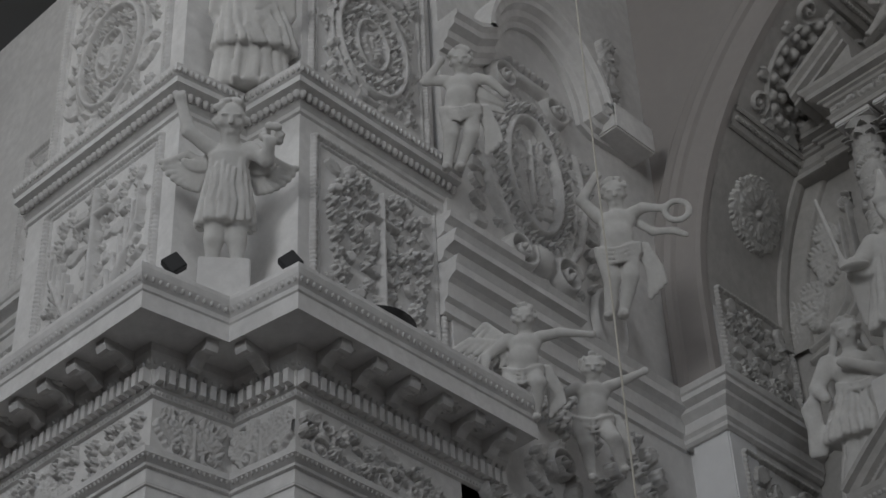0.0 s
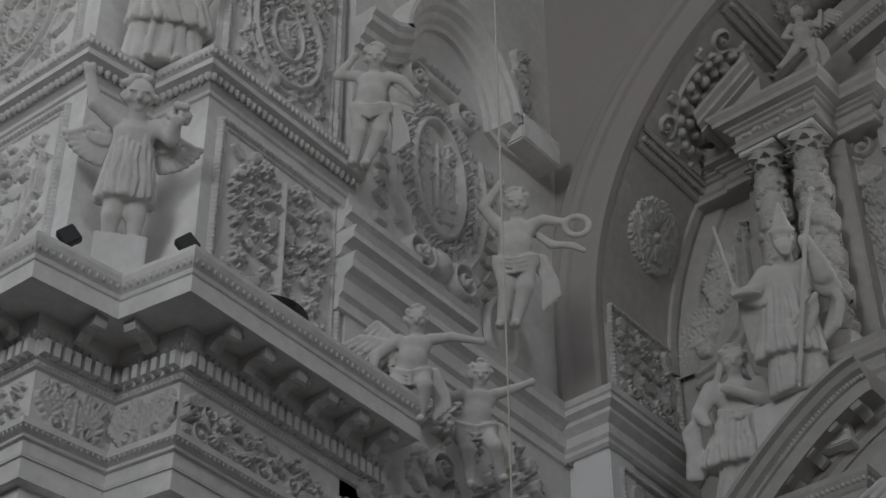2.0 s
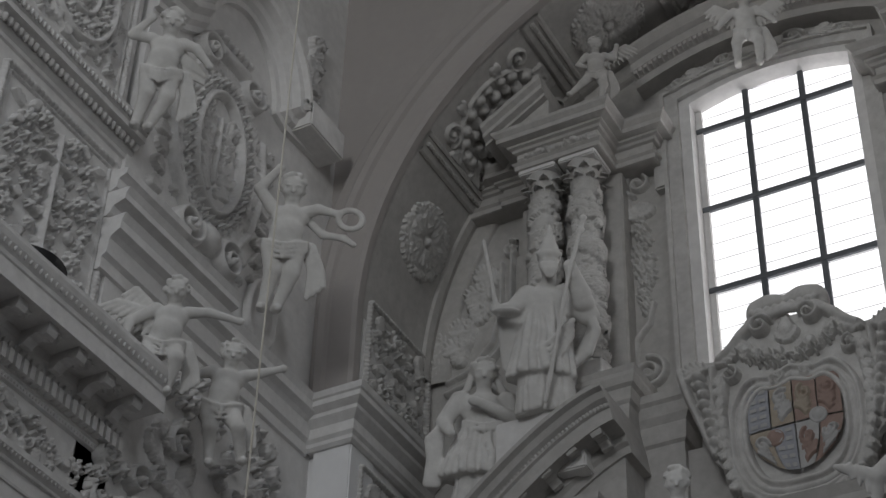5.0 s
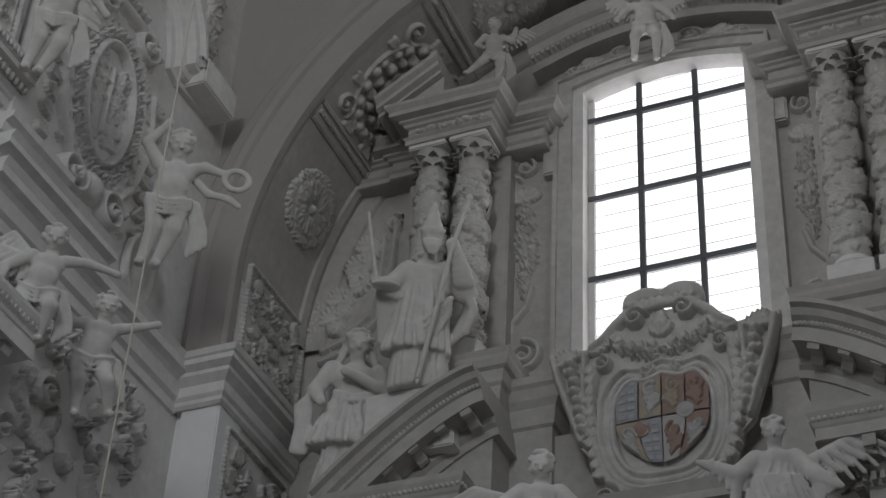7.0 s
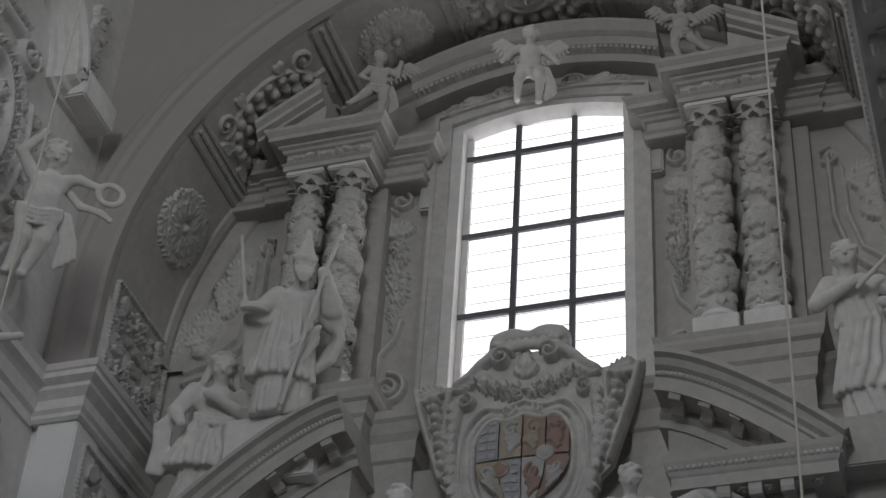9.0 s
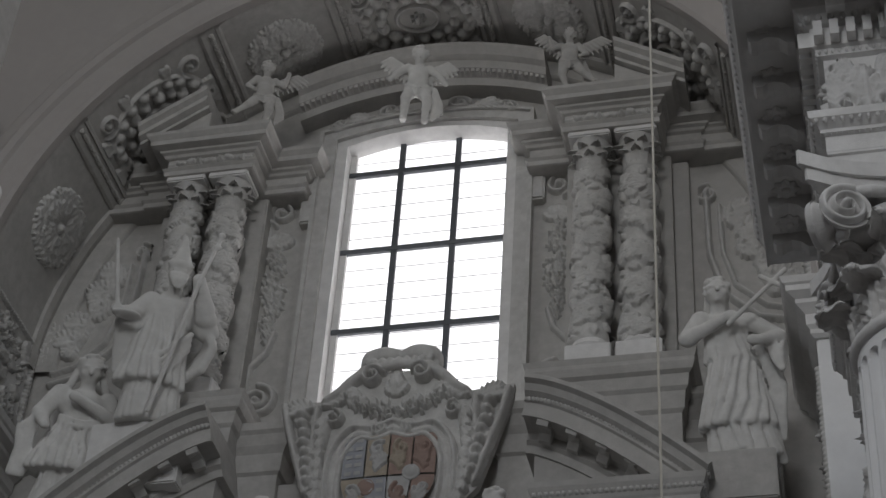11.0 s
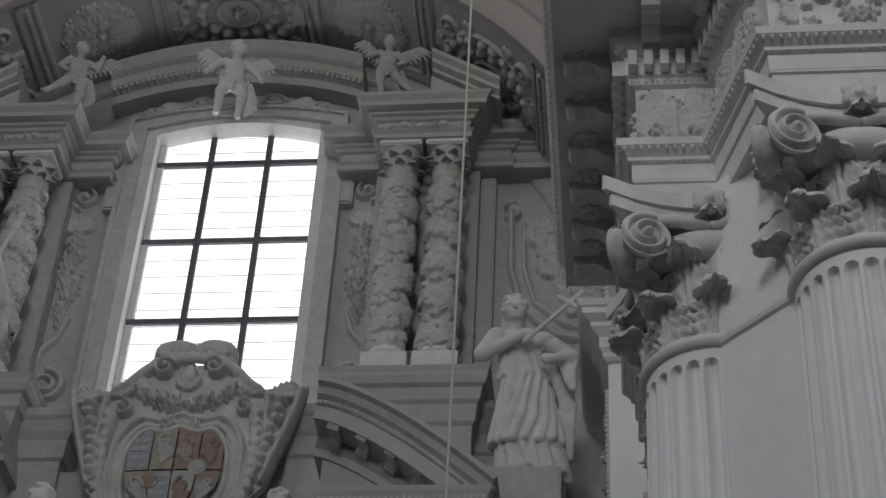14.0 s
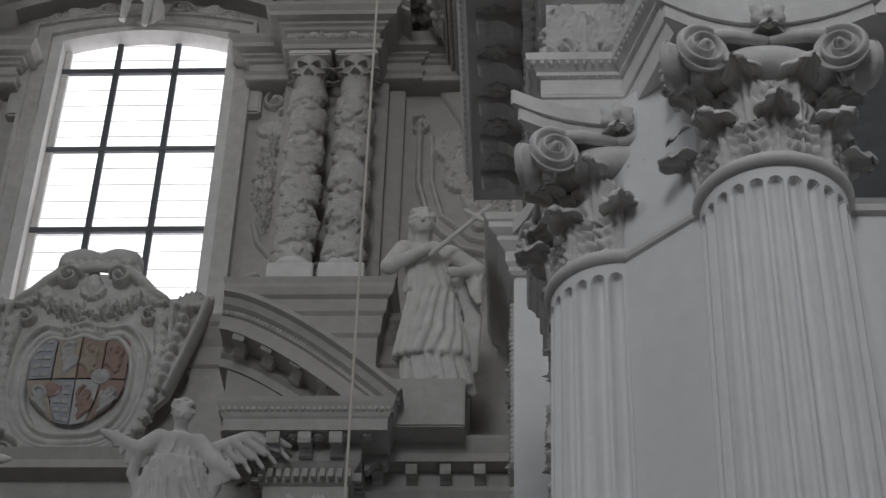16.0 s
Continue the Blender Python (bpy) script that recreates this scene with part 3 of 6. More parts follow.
class Sculpt:
    """A figure modelled from limbs and cloth that melt into one skin; units of its own height."""

    def __init__(self, seed=0):
        self.parts, self.rnd = [], random.Random(seed)

    def limb(self, p, q, r0, r1, k=0.02):
        self.parts.append(("c", np.array(p, float), np.array(q, float), r0, r1, k))
        return self

    def limbs(self, pts, r0, r1, k=0.02):
        n = len(pts) - 1
        for i in range(n):
            self.limb(pts[i], pts[i + 1], r0 + (r1 - r0) * i / n, r0 + (r1 - r0) * (i + 1) / n, k)
        return self

    def ball(self, c, r, k=0.02):
        r = (r, r, r) if np.isscalar(r) else r
        self.parts.append(("e", np.array(c, float), np.array(r, float), k))
        return self

    def robe(self, c0, c1, r0, r1, folds=11, amp=0.12, tilt=4.0, k=0.02):
        """Hanging cloth from c0 (low) to c1 (high) with oval sections r0, r1 of (x, y)."""
        self.parts.append(("r", np.array(c0, float), np.array(c1, float), r0, r1, folds, amp, tilt, self.rnd.uniform(0, 6.28), k))
        return self

    def drape(self, c0, r0, c1, r1, n=16, rad=0.02, twist=0.0, k=0.012, core=0.93):
        """Cloth that hangs in separate folds from an oval about c1 down to a wider one about c0."""
        c0, c1 = np.array(c0, float), np.array(c1, float)
        self.robe(c0, c1, (r0[0] * core, r0[1] * core), (r1[0] * core, r1[1] * core), 5, 0.03, 0.5, k)
        for i in range(n):
            a = -3.6 + 4.1 * (i + self.rnd.uniform(-0.3, 0.3)) / (n - 1)
            t0, t1 = self.rnd.uniform(0.0, 0.06), self.rnd.uniform(0.7, 1.0)
            pts = []
            for j in range(4):
                t = t1 + (t0 - t1) * j / 3
                b = a + twist * (1 - t) + 0.06 * math.sin(3 * j + i)
                q = 1.0 + self.rnd.uniform(-0.02, 0.05)
                pts.append((c0[0] + t * (c1[0] - c0[0]) + q * (r0[0] + t * (r1[0] - r0[0])) * math.cos(b), c0[1] + t * (c1[1] - c0[1]) + q * (r0[1] + t * (r1[1] - r0[1])) * math.sin(b), c0[2] + t * (c1[2] - c0[2])))
            self.limbs(pts, rad * 0.45, rad * self.rnd.uniform(0.8, 1.3), k * 0.7)
        return self

    def swag(self, a, m, b, n=5, drop=(0, 0, -0.03), rad=0.017, k=0.007):
        """Folds slung from a over m to b, one below the other."""
        a, m, b, d = (np.array(v, float) for v in (a, m, b, drop))
        for i in range(n):
            w = self.rnd.uniform(0.75, 1.2)
            p = [a + d * i * 0.8, (a + m) / 2 + d * i * w + [0, -0.015, -0.01], m + d * i * 1.15 + [0, -0.01, 0], (m + b) / 2 + d * i * w + [0, -0.012, 0], b + d * i * 0.8]
            self.limbs(p, rad * self.rnd.uniform(0.7, 1.1), rad * self.rnd.uniform(0.8, 1.3), k)
        return self

    def head(self, c, r=0.062, hair=True, nod=0.5):
        """A head bowed forward by nod radians."""
        c = np.array(c, float)
        cs, sn = math.cos(nod), math.sin(nod)

        def at(x, y, z):
            return c + r * np.array([x, y * cs + z * -sn * 1.0, y * sn * 1.0 + z * cs])
        self.ball(c, (r * 0.8, r * 0.9, r * 1.02), 0.008)
        self.ball(at(0, -0.3, -0.55), (0.56 * r, 0.55 * r, 0.5 * r), 0.012)
        self.limb(at(0, -0.92, 0.16), at(0, -1.1, -0.16), 0.1 * r, 0.17 * r, 0.005)
        for w in (-1, 1):
            self.ball(at(0.34 * w, -0.82, 0.26), (0.3 * r, 0.14 * r, 0.1 * r), 0.006)
            self.ball(at(0.42 * w, -0.68, -0.25), (0.26 * r, 0.22 * r, 0.24 * r), 0.012)
        self.ball(at(0, -0.9, -0.46), (0.24 * r, 0.12 * r, 0.08 * r), 0.005)
        self.ball(at(0, -0.76, -0.8), (0.26 * r, 0.22 * r, 0.2 * r), 0.01)
        self.limb((c[0], c[1] + 0.35 * r + 0.01, c[2] - 1.7 * r), c + [0, 0.1 * r, -0.5 * r], r * 0.55, r * 0.5, 0.015)
        if hair:
            for i in range(40):
                a, e = self.rnd.uniform(-0.75, 3.9), self.rnd.uniform(-0.75, 1.5)
                self.ball(at(0.88 * math.cos(a) * math.cos(e), 0.1 + 0.85 * math.sin(a) * math.cos(e), 0.2 + 0.98 * math.sin(e)), r * self.rnd.uniform(0.16, 0.27), 0.004)
        return self

    def wing(self, root, tip, drop=0.16, n=8):
        """Rows of feathers that hang from the arm of a wing."""
        root, tip = np.array(root, float), np.array(tip, float)
        d = tip - root
        for i in range(n):
            t = i / (n - 1)
            a = root + d * t
            for row, (ln, th, fy) in enumerate(((1.0, 0.02, 0.0), (0.55, 0.024, -0.018))):
                b = a + np.array([d[0] * (0.15 + 0.3 * t), fy, -drop * ln * (1.1 - 0.35 * t)])
                self.limb(a + [0, fy, 0], b, th, th * 0.7, 0.003)
        return self.limb(root, tip, 0.036, 0.03, 0.012)

    def skin(self, step):
        lo = np.array([1e9] * 3)
        hi = -lo
        for p in self.parts:
            if p[0] == "c":
                a = np.minimum(p[1] - p[3], p[2] - p[4]), np.maximum(p[1] + p[3], p[2] + p[4])
            elif p[0] == "e":
                a = p[1] - p[2], p[1] + p[2]
            else:
                w = max(*p[3], *p[4]) * (1 + p[6])
                a = np.minimum(p[1], p[2]) - [w, w, 0.02], np.maximum(p[1], p[2]) + [w, w, 0.02]
            lo, hi = np.minimum(lo, a[0]), np.maximum(hi, a[1])
        lo, hi = lo - 3 * step, hi + 3 * step
        n = np.ceil((hi - lo) / step).astype(int) + 1
        ax = [lo[i] + step * np.arange(n[i]) for i in range(3)]
        X, Y, Z = np.meshgrid(*ax, indexing="ij")
        D = np.full(X.shape, 1.0)
        for p in self.parts:
            if p[0] == "c":
                a, b, r0, r1, k = p[1:]
                m0, m1 = np.minimum(a - r0, b - r1) - 0.08, np.maximum(a + r0, b + r1) + 0.08
            elif p[0] == "e":
                c, r, k = p[1:]
                m0, m1 = c - r - 0.08, c + r + 0.08
            else:
                c0, c1, r0, r1, folds, amp, tilt, ph, k = p[1:]
                w = max(*r0, *r1) * (1 + amp) + 0.08
                m0, m1 = np.minimum(c0, c1) - [w, w, 0.1], np.maximum(c0, c1) + [w, w, 0.1]
            s = tuple(slice(max(0, int((m0[i] - lo[i]) / step)), min(n[i], int((m1[i] - lo[i]) / step) + 2)) for i in range(3))
            x, y, z = X[s], Y[s], Z[s]
            if p[0] == "c":
                ab = b - a
                L = ab @ ab + 1e-12
                t = np.clip(((x - a[0]) * ab[0] + (y - a[1]) * ab[1] + (z - a[2]) * ab[2]) / L, 0, 1)
                d = np.sqrt((x - a[0] - t * ab[0]) ** 2 + (y - a[1] - t * ab[1]) ** 2 + (z - a[2] - t * ab[2]) ** 2) - (r0 + (r1 - r0) * t)
            elif p[0] == "e":
                d = (np.sqrt(((x - c[0]) / r[0]) ** 2 + ((y - c[1]) / r[1]) ** 2 + ((z - c[2]) / r[2]) ** 2) - 1) * r.min()
            else:
                t = np.clip((z - c0[2]) / (c1[2] - c0[2]), 0, 1)
                dx, dy = x - c0[0] - t * (c1[0] - c0[0]), y - c0[1] - t * (c1[1] - c0[1])
                rx, ry = r0[0] + t * (r1[0] - r0[0]), r0[1] + t * (r1[1] - r0[1])
                a_ = np.arctan2(dy / ry, dx / rx)
                f = np.sin(folds * a_ + tilt * z * 6 + ph) + 0.6 * np.sin((folds * 0.6 // 1 + 1) * a_ - tilt * z * 9 + 2 * ph) + 0.35 * np.sin(3 * folds * a_ + 14 * z + ph)
                fold = 1 + amp * (1 - 0.55 * t) * (np.abs(f) - 0.75) * 0.75
                d = np.maximum((np.sqrt((dx / rx) ** 2 + (dy / ry) ** 2) - fold) * np.minimum(rx, ry) * 0.8, np.maximum(c0[2] - z, z - c1[2]))
            old = D[s]
            hh = np.clip(0.5 + 0.5 * (old - d) / k, 0, 1)
            D[s] = old * (1 - hh) + d * hh - k * hh * (1 - hh)
        return surface(D, lo, step)


def surface(D, lo, step):
    """The zero surface of a distance field, as quads."""
    n = np.array(D.shape)
    inside = D < 0
    num = np.zeros(n - 1)
    acc = np.zeros((*(n - 1), 3))
    base = np.stack(np.meshgrid(*[np.arange(k - 1) for k in n], indexing="ij"), -1).astype(float)
    for axis in range(3):
        o = [k for k in range(3) if k != axis]
        for i in (0, 1):
            for j in (0, 1):
                s0 = [slice(0, n[k] - 1) for k in range(3)]
                s0[o[0]] = slice(i, n[o[0]] - 1 + i)
                s0[o[1]] = slice(j, n[o[1]] - 1 + j)
                s1 = list(s0)
                s1[axis] = slice(1, n[axis])
                a, b = D[tuple(s0)], D[tuple(s1)]
                m = (a < 0) != (b < 0)
                t = np.where(m, a / np.where(m, a - b, 1), 0)
                p = np.zeros((*(n - 1), 3))
                p[..., axis], p[..., o[0]], p[..., o[1]] = t, i, j
                acc += (p + base) * m[..., None]
                num += m
    act = num > 0
    ids = -np.ones(n - 1, int)
    ids[act] = np.arange(act.sum())
    V = acc[act] / num[act][:, None] * step + lo
    F = []
    for axis in range(3):
        o = [k for k in range(3) if k != axis]
        s0 = [slice(1, n[k] - 1) for k in range(3)]
        s0[axis] = slice(0, n[axis] - 1)
        s1 = list(s0)
        s1[axis] = slice(1, n[axis])
        m = inside[tuple(s0)] != inside[tuple(s1)]
        w = np.argwhere(m)
        if not len(w):
            continue
        c = w + [1 if k != axis else 0 for k in range(3)]

        def cell(i, j):
            q = c.copy()
            q[:, o[0]] -= i
            q[:, o[1]] -= j
            return ids[q[:, 0], q[:, 1], q[:, 2]]
        quad = np.stack([cell(1, 1), cell(0, 1), cell(0, 0), cell(1, 0)], -1)
        flip = inside[tuple(s0)][m]
        if axis == 1:
            flip = ~flip
        quad[~flip] = quad[~flip][:, ::-1]
        F.append(quad)
    return V, np.concatenate(F)


def statue(name, sc, at, height, label, step=0.011, turn=None, mat=None, category="statue", group="", lean=0.3, flat=0.75):
    """Sets a modelled figure, one mesh, on its support; it faces along turn and leans out to those below."""
    V, F = sc.skin(step)
    V = V * [1, flat, 1]
    V[:, 1] -= lean * np.clip(V[:, 2], 0, None)
    V[:, 2] /= 1 + 0.72 * lean
    V[:, 1] /= 1 + 0.72 * lean
    a = turn if turn is not None else 0.0
    c, s = math.cos(a), math.sin(a)
    P = np.stack([at[0] + height * (V[:, 0] * c - V[:, 1] * s), at[1] + height * (V[:, 0] * s + V[:, 1] * c), at[2] + height * V[:, 2]], -1)
    ob = mesh(name, P, F, mat or MARBLE, smooth=True)
    return tagged(ob, label, category, group)


def child(seed, arm_l, arm_r, leg_l=((-0.07, 0, 0.28), (-0.08, 0.0, 0.03)), leg_r=((0.08, -0.02, 0.28), (0.09, 0.02, 0.03)), lean=0.0, wings=None, sash=True):
    """A plump putto; arms and legs by their middle and end points."""
    s = Sculpt(seed)
    hip, chest = np.array([0, 0, 0.47]), np.array([lean, -0.01, 0.68])
    s.ball(hip, (0.108, 0.092, 0.09), 0.035).ball((hip + chest) / 2 + [0, -0.03, -0.01], (0.098, 0.088, 0.1), 0.035).ball(chest, (0.108, 0.075, 0.085), 0.035)
    for w, (m, e) in ((-1, leg_l), (1, leg_r)):
        s.limbs([hip + [0.055 * w, 0, -0.03], m], 0.074, 0.05, 0.015).limbs([m, np.array(m) * 0.6 + np.array(e) * 0.4 + [0, 0.012, 0], e], 0.05, 0.03, 0.012)
        s.limb(e, np.array(e) + [0.01 * w, -0.06, -0.015], 0.034, 0.024, 0.01)
    for w, (m, e) in ((-1, arm_l), (1, arm_r)):
        s.limbs([chest + [0.1 * w, 0, 0.05], m], 0.045, 0.034, 0.012).limbs([m, e], 0.036, 0.023, 0.01).ball(e, 0.03, 0.008)
    s.head((lean * 1.3, -0.03, 0.885), 0.083)
    if sash:
        s.swag((-0.12, -0.03, 0.5), (0.0, -0.12, 0.43), (0.13, -0.03, 0.5), 4, (0, 0.006, -0.025), 0.013)
        for i in range(4):
            s.limbs([(0.12 + 0.015 * i, 0.03, 0.5), (0.17 + 0.02 * i, 0.05, 0.34), (0.16 + 0.03 * i, 0.05, 0.14 + 0.03 * i)], 0.028, 0.018, 0.008)
    for w in wings or ():
        s.wing(chest + [0.07 * np.sign(w[0]), 0.06, 0.02], (chest + np.array(w)), 0.16)
    return s

# ---- ornament of the piers ----
def modillion(name="modillion"):
    """A scrolled bracket, hanging from the soffit: length along +y towards the wall."""
    side = [(0.0, 0.0), (0.0, -0.1), (0.03, -0.16), (0.09, -0.17), (0.14, -0.13), (0.2, -0.11), (0.3, -0.14), (0.38, -0.22), (0.46, -0.23), (0.46, 0.0)]
    V, F = prism([(a, b) for a, b in side], -0.09, 0.09)
    V = [(y, x, z) for x, y, z in V]
    F = [q[::-1] for q in F]
    return V, F


def set_pieces(name, vf, mat, owner, stations, z, outward_shift=0.0):
    me = data(name, vf[0], vf[1], mat)
    for p, e in stations:
        ob = new(name, me)
        n = Vector((e.y, -e.x))
        ang = math.atan2(e.y, e.x)
        ob.parent = owner
        ob.matrix_parent_inverse = owner.matrix_world.inverted()
        ob.matrix_world = Matrix.Translation((p.x + n.x * outward_shift, p.y + n.y * outward_shift, z)) @ Matrix.Rotation(ang, 4, "Z")


def rosette_boss(r, depth, petals=8):
    """A small carved flower that hangs from a soffit."""
    V, F = [(0, 0, -depth * 1.3)], []
    n = petals * 4
    for k, (rr, dd) in enumerate(((0.3, 1.0), (0.34, 0.55), (0.75, 0.8), (1.0, 0.45), (0.95, -0.1))):
        for i in range(n):
            a = 6.2832 * i / n
            w = 1 + (0.14 * math.cos(petals * a) if k > 1 else 0)
            V.append((r * rr * w * math.cos(a), r * rr * w * math.sin(a), -depth * dd))
    F += [(0, 1 + (i + 1) % n, 1 + i) for i in range(n)]
    for k in range(4):
        for i in range(n):
            j = (i + 1) % n
            F.append((1 + k * n + i, 1 + k * n + j, 1 + (k + 1) * n + j, 1 + (k + 1) * n + i))
    return V, F


dentil = slab(-0.042, 0.042, -0.02, 0.13, 0, 0.2)
for path, owner in ((LEFT, left_pier), (RIGHT, right_pier)):
    set_pieces("dentil", dentil, WHITE, owner, along(path, 0.1, 0.14), 14.545, 0.1)
    set_pieces("modillion", modillion(), RELIEF, owner, along(path, 0.24, 0.56, 0.12), 15.045, 0.46)
    # flowers between the brackets
    mid = []
    q = offset_path(path, 0.5)
    for a, b in zip(q, q[1:]):
        e = b - a
        n = max(1, int((e.length - 0.24) / 0.56))
        for i in range(1, n):
            mid.append((a + e * ((0.12 + (e.length - 0.24) * i / n) / e.length), e.normalized()))
    set_pieces("soffit_rosette", rosette_boss(0.14, 0.06), RELIEF, owner, mid, 15.045)
    # carved cyma of the cornice, egg band, leaf edge of the architrave
    for d, z, r, gap, nm in ((0.87, 15.43, 0.042, 0.1, "cyma_leaves"), (0.17, 14.84, 0.045, 0.11, "egg_band"), (0.165, 13.49, 0.03, 0.075, "leaf_edge"), (0.085, 13.385, 0.018, 0.05, "beading"), (0.06, 14.47, 0.022, 0.06, "beading")):
        V, F = [], []
        for p, e in along(path, d, gap):
            if p.x < -20.5 or p.x > 5:
                continue
            n = Vector((e.y, -e.x))
            o = len(V)
            for a in range(5):
                for b in range(6):
                    th, ph = math.pi * a / 4, 6.2832 * b / 6
                    x, y, w = math.sin(th) * math.cos(ph), math.sin(th) * math.sin(ph), math.cos(th)
                    V.append((p.x + e.x * x * r * 0.8 + n.x * y * r * 0.7, p.y + e.y * x * r * 0.8 + n.y * y * r * 0.7, z + w * r * 1.35))
            for a in range(4):
                for b in range(6):
                    c = (b + 1) % 6
                    F.append((o + a * 6 + b, o + (a + 1) * 6 + b, o + (a + 1) * 6 + c, o + a * 6 + c))
        tagged(mesh(nm, V, F, RELIEF, owner, smooth=True), kind="stuff")


def acanthus_frieze(path, owner, z0, h, seed):
    """Frieze ornament: one relief on each straight stretch."""
    for k, (a, b) in enumerate(zip(path, path[1:])):
        L = math.dist(a, b)
        a2 = Vector(a)
        if a[0] < -20:
            a2 = Vector(b) + (Vector(a) - Vector(b)).normalized() * 5.3
            L = 5.3
        b2 = Vector(b)
        if b[0] > 5:
            b2 = a2 + (b2 - a2).normalized() * 3.2
            L = 3.2
        r = Relief(L, h, 0.015, seed + k)
        if L < 1.6:
            m = L / 2
            for s in (-1, 1):
                for i, (du, dv, ang, sz) in enumerate(((0.06, 0.16, 1.9, 0.5), (0.1, 0.3, 1.2, 0.42), (0.3, 0.16, 1.5, 0.5), (0.3, 0.55, 0.6, 0.24), (0.12, 0.55, 1.0, 0.26))):
                    if du < m:
                        r.leaf(m + s * du, dv, (math.pi - ang if s < 0 else ang), sz, 0.085, 0.9)
                r.scroll(m + s * min(0.24, m * 0.55), 0.16, 0.13, 1.57, s, 1.5, 0.2, 0.08)
                r.scroll(m + s * min(0.3, m * 0.7), h - 0.2, 0.12, 0, -s, 1.4, 0.2, 0.07)
            r.stroke([(m, 0.1), (m, h * 0.7)], 0.05, 0.03, 0.08)
            r.flower(m, h * 0.72, 0.1, 0.09)
        else:
            n = max(1, int(L / 1.25))
            for i in range(n):
                u0, u1 = L * i / n, L * (i + 1) / n
                r.fill(u0 + 0.03, u1 - 0.03, 0.05, h - 0.05, 0.1, 0.24, 18, 0.1 if owner is left_pier else 0.06)
        r.make("frieze_relief", on_line(a2, b2, z0), RELIEF, owner, depth=1.25)


acanthus_frieze(LEFT, left_pier, 13.6, 0.8, 11)
acanthus_frieze(RIGHT, right_pier, 13.6, 0.8, 31)


def framed_panel(owner, a, b, z0, z1, seed, subject, label):
    """A sunk relief between beaded mouldings on an upright wall from plan point a to b."""
    L, h = math.dist(a, b), z1 - z0
    r = Relief(L, h, 0.0185, seed)
    m = L / 2
    # frame of close-set leaves
    for q, rr, g, hh in ((0.06, 0.055, 0.075, 0.07), (0.16, 0.03, 0.05, 0.045)):
        r.border(q, rr, g, hh)
    f0 = 0.26
    if subject == "cross":
        r.stroke([(m, f0 + 0.5), (m, h - 0.35)], 0.075, 0.075, 0.13)
        r.stroke([(m - 0.34, h - 0.85), (m + 0.34, h - 0.85)], 0.075, 0.075, 0.13)
        for s in (-1, 1):
            for i in range(7):
                r.stroke([(m + s * (0.12 + 0.05 * i), f0 + 0.1 + 0.1 * i), (m + s * (0.3 + 0.11 * i), f0 + 0.55 + 0.2 * i), (m + s * (0.25 + 0.12 * i), f0 + 0.95 + 0.24 * i)], 0.075, 0.03, 0.1)
        for i in range(14):
            t = i / 13
            r.leaf(m, f0 + 0.2, math.pi * t, 0.55, 0.08)
        r.fill(f0, L - f0, f0, h - f0, 0.1, 0.2, 42, 0.075, True, "lsf")
    elif subject == "cushion":
        for dv in (0, 0.75):
            r.stroke([(m, f0 + 0.4), (m, h - 0.5)], 0.05, 0.05, 0.12)
        r.stroke([(m - 0.3, h - 1.0), (m + 0.3, h - 1.0)], 0.05, 0.05, 0.12)
        r.dot(m, f0 + 0.28, 0.3, 0.14, 0.55)
        r.dot(m, f0 + 0.5, 0.16, 0.16, 0.2)
        r.fill(f0, L - f0, f0, h - f0, 0.11, 0.22, 40, 0.1, True, "lff")
    else:
        cv = h * 0.42
        for ru, rv, t, hh in ((0.74, 1.0, 0.055, 0.12), (0.86, 1.15, 0.035, 0.08), (0.34, 0.5, 0.045, 0.1)):
            r.stroke([(m + ru * 0.95 * math.cos(6.2832 * i / 60), cv + rv * math.sin(6.2832 * i / 60)) for i in range(61)], t, t, hh)
        for i in range(18):
            a_ = 6.2832 * i / 18
            r.flower(m + 0.52 * math.cos(a_), cv + 0.74 * math.sin(a_), 0.13, 0.13, 5)
        r.dot(m, cv, 0.36, 0.09, 0.22)
        r.leaf(m, cv - 0.3, 1.57, 0.55, 0.12)
        r.fill(f0, L - f0, f0, h - f0, 0.1, 0.2, 46, 0.09, True, "lsf")
    p = r.make("relief_panel", on_line(a, b, z0), RELIEF, owner, label, depth=1.35)
    return p


def sub(a, b, s0, s1):
    """The stretch from s0 to s1 metres on the line a to b."""
    a, b = Vector(a), Vector(b)
    e = (b - a).normalized()
    return a + e * s0, a + e * s1


framed_panel(left_pier, *sub(ATTIC[3], ATTIC[4], 0.2, 2.78), 15.75, 19.1, 51, "cushion", "relief of flowers, a cross and a cushion in a beaded frame")
framed_panel(left_pier, *sub(ATTIC[0], ATTIC[1], 0.45, 3.15), 15.75, 19.2, 52, "cross", "relief of a cross among flames and leaves in a beaded frame")
framed_panel(left_pier, *sub(UPPER[3], UPPER[4], 0.12, 2.6), 20.1, 23.6, 53, "oval", "relief of an oval wreath among leaves")
framed_panel(left_pier, *sub(UPPER[0], UPPER[1], 0.1, 2.85), 20.1, 23.9, 54, "scroll_oval", "relief of leaf scrolls and an oval wreath")
framed_panel(left_pier, (-21.3, 12.4), (-18.8, 12.4), 16.2, 19.0, 57, "cross", "relief of leaves in a beaded frame")
framed_panel(left_pier, (-21.3, 12.4), (-18.6, 12.4), 19.9, 23.2, 58, "oval", "relief of a wreath in a beaded frame")
mesh("rear_cornice", *mould([(-24.5, 12.4), (-18.7, 12.4)], ATTIC_CORNICE), WHITE, left_pier)
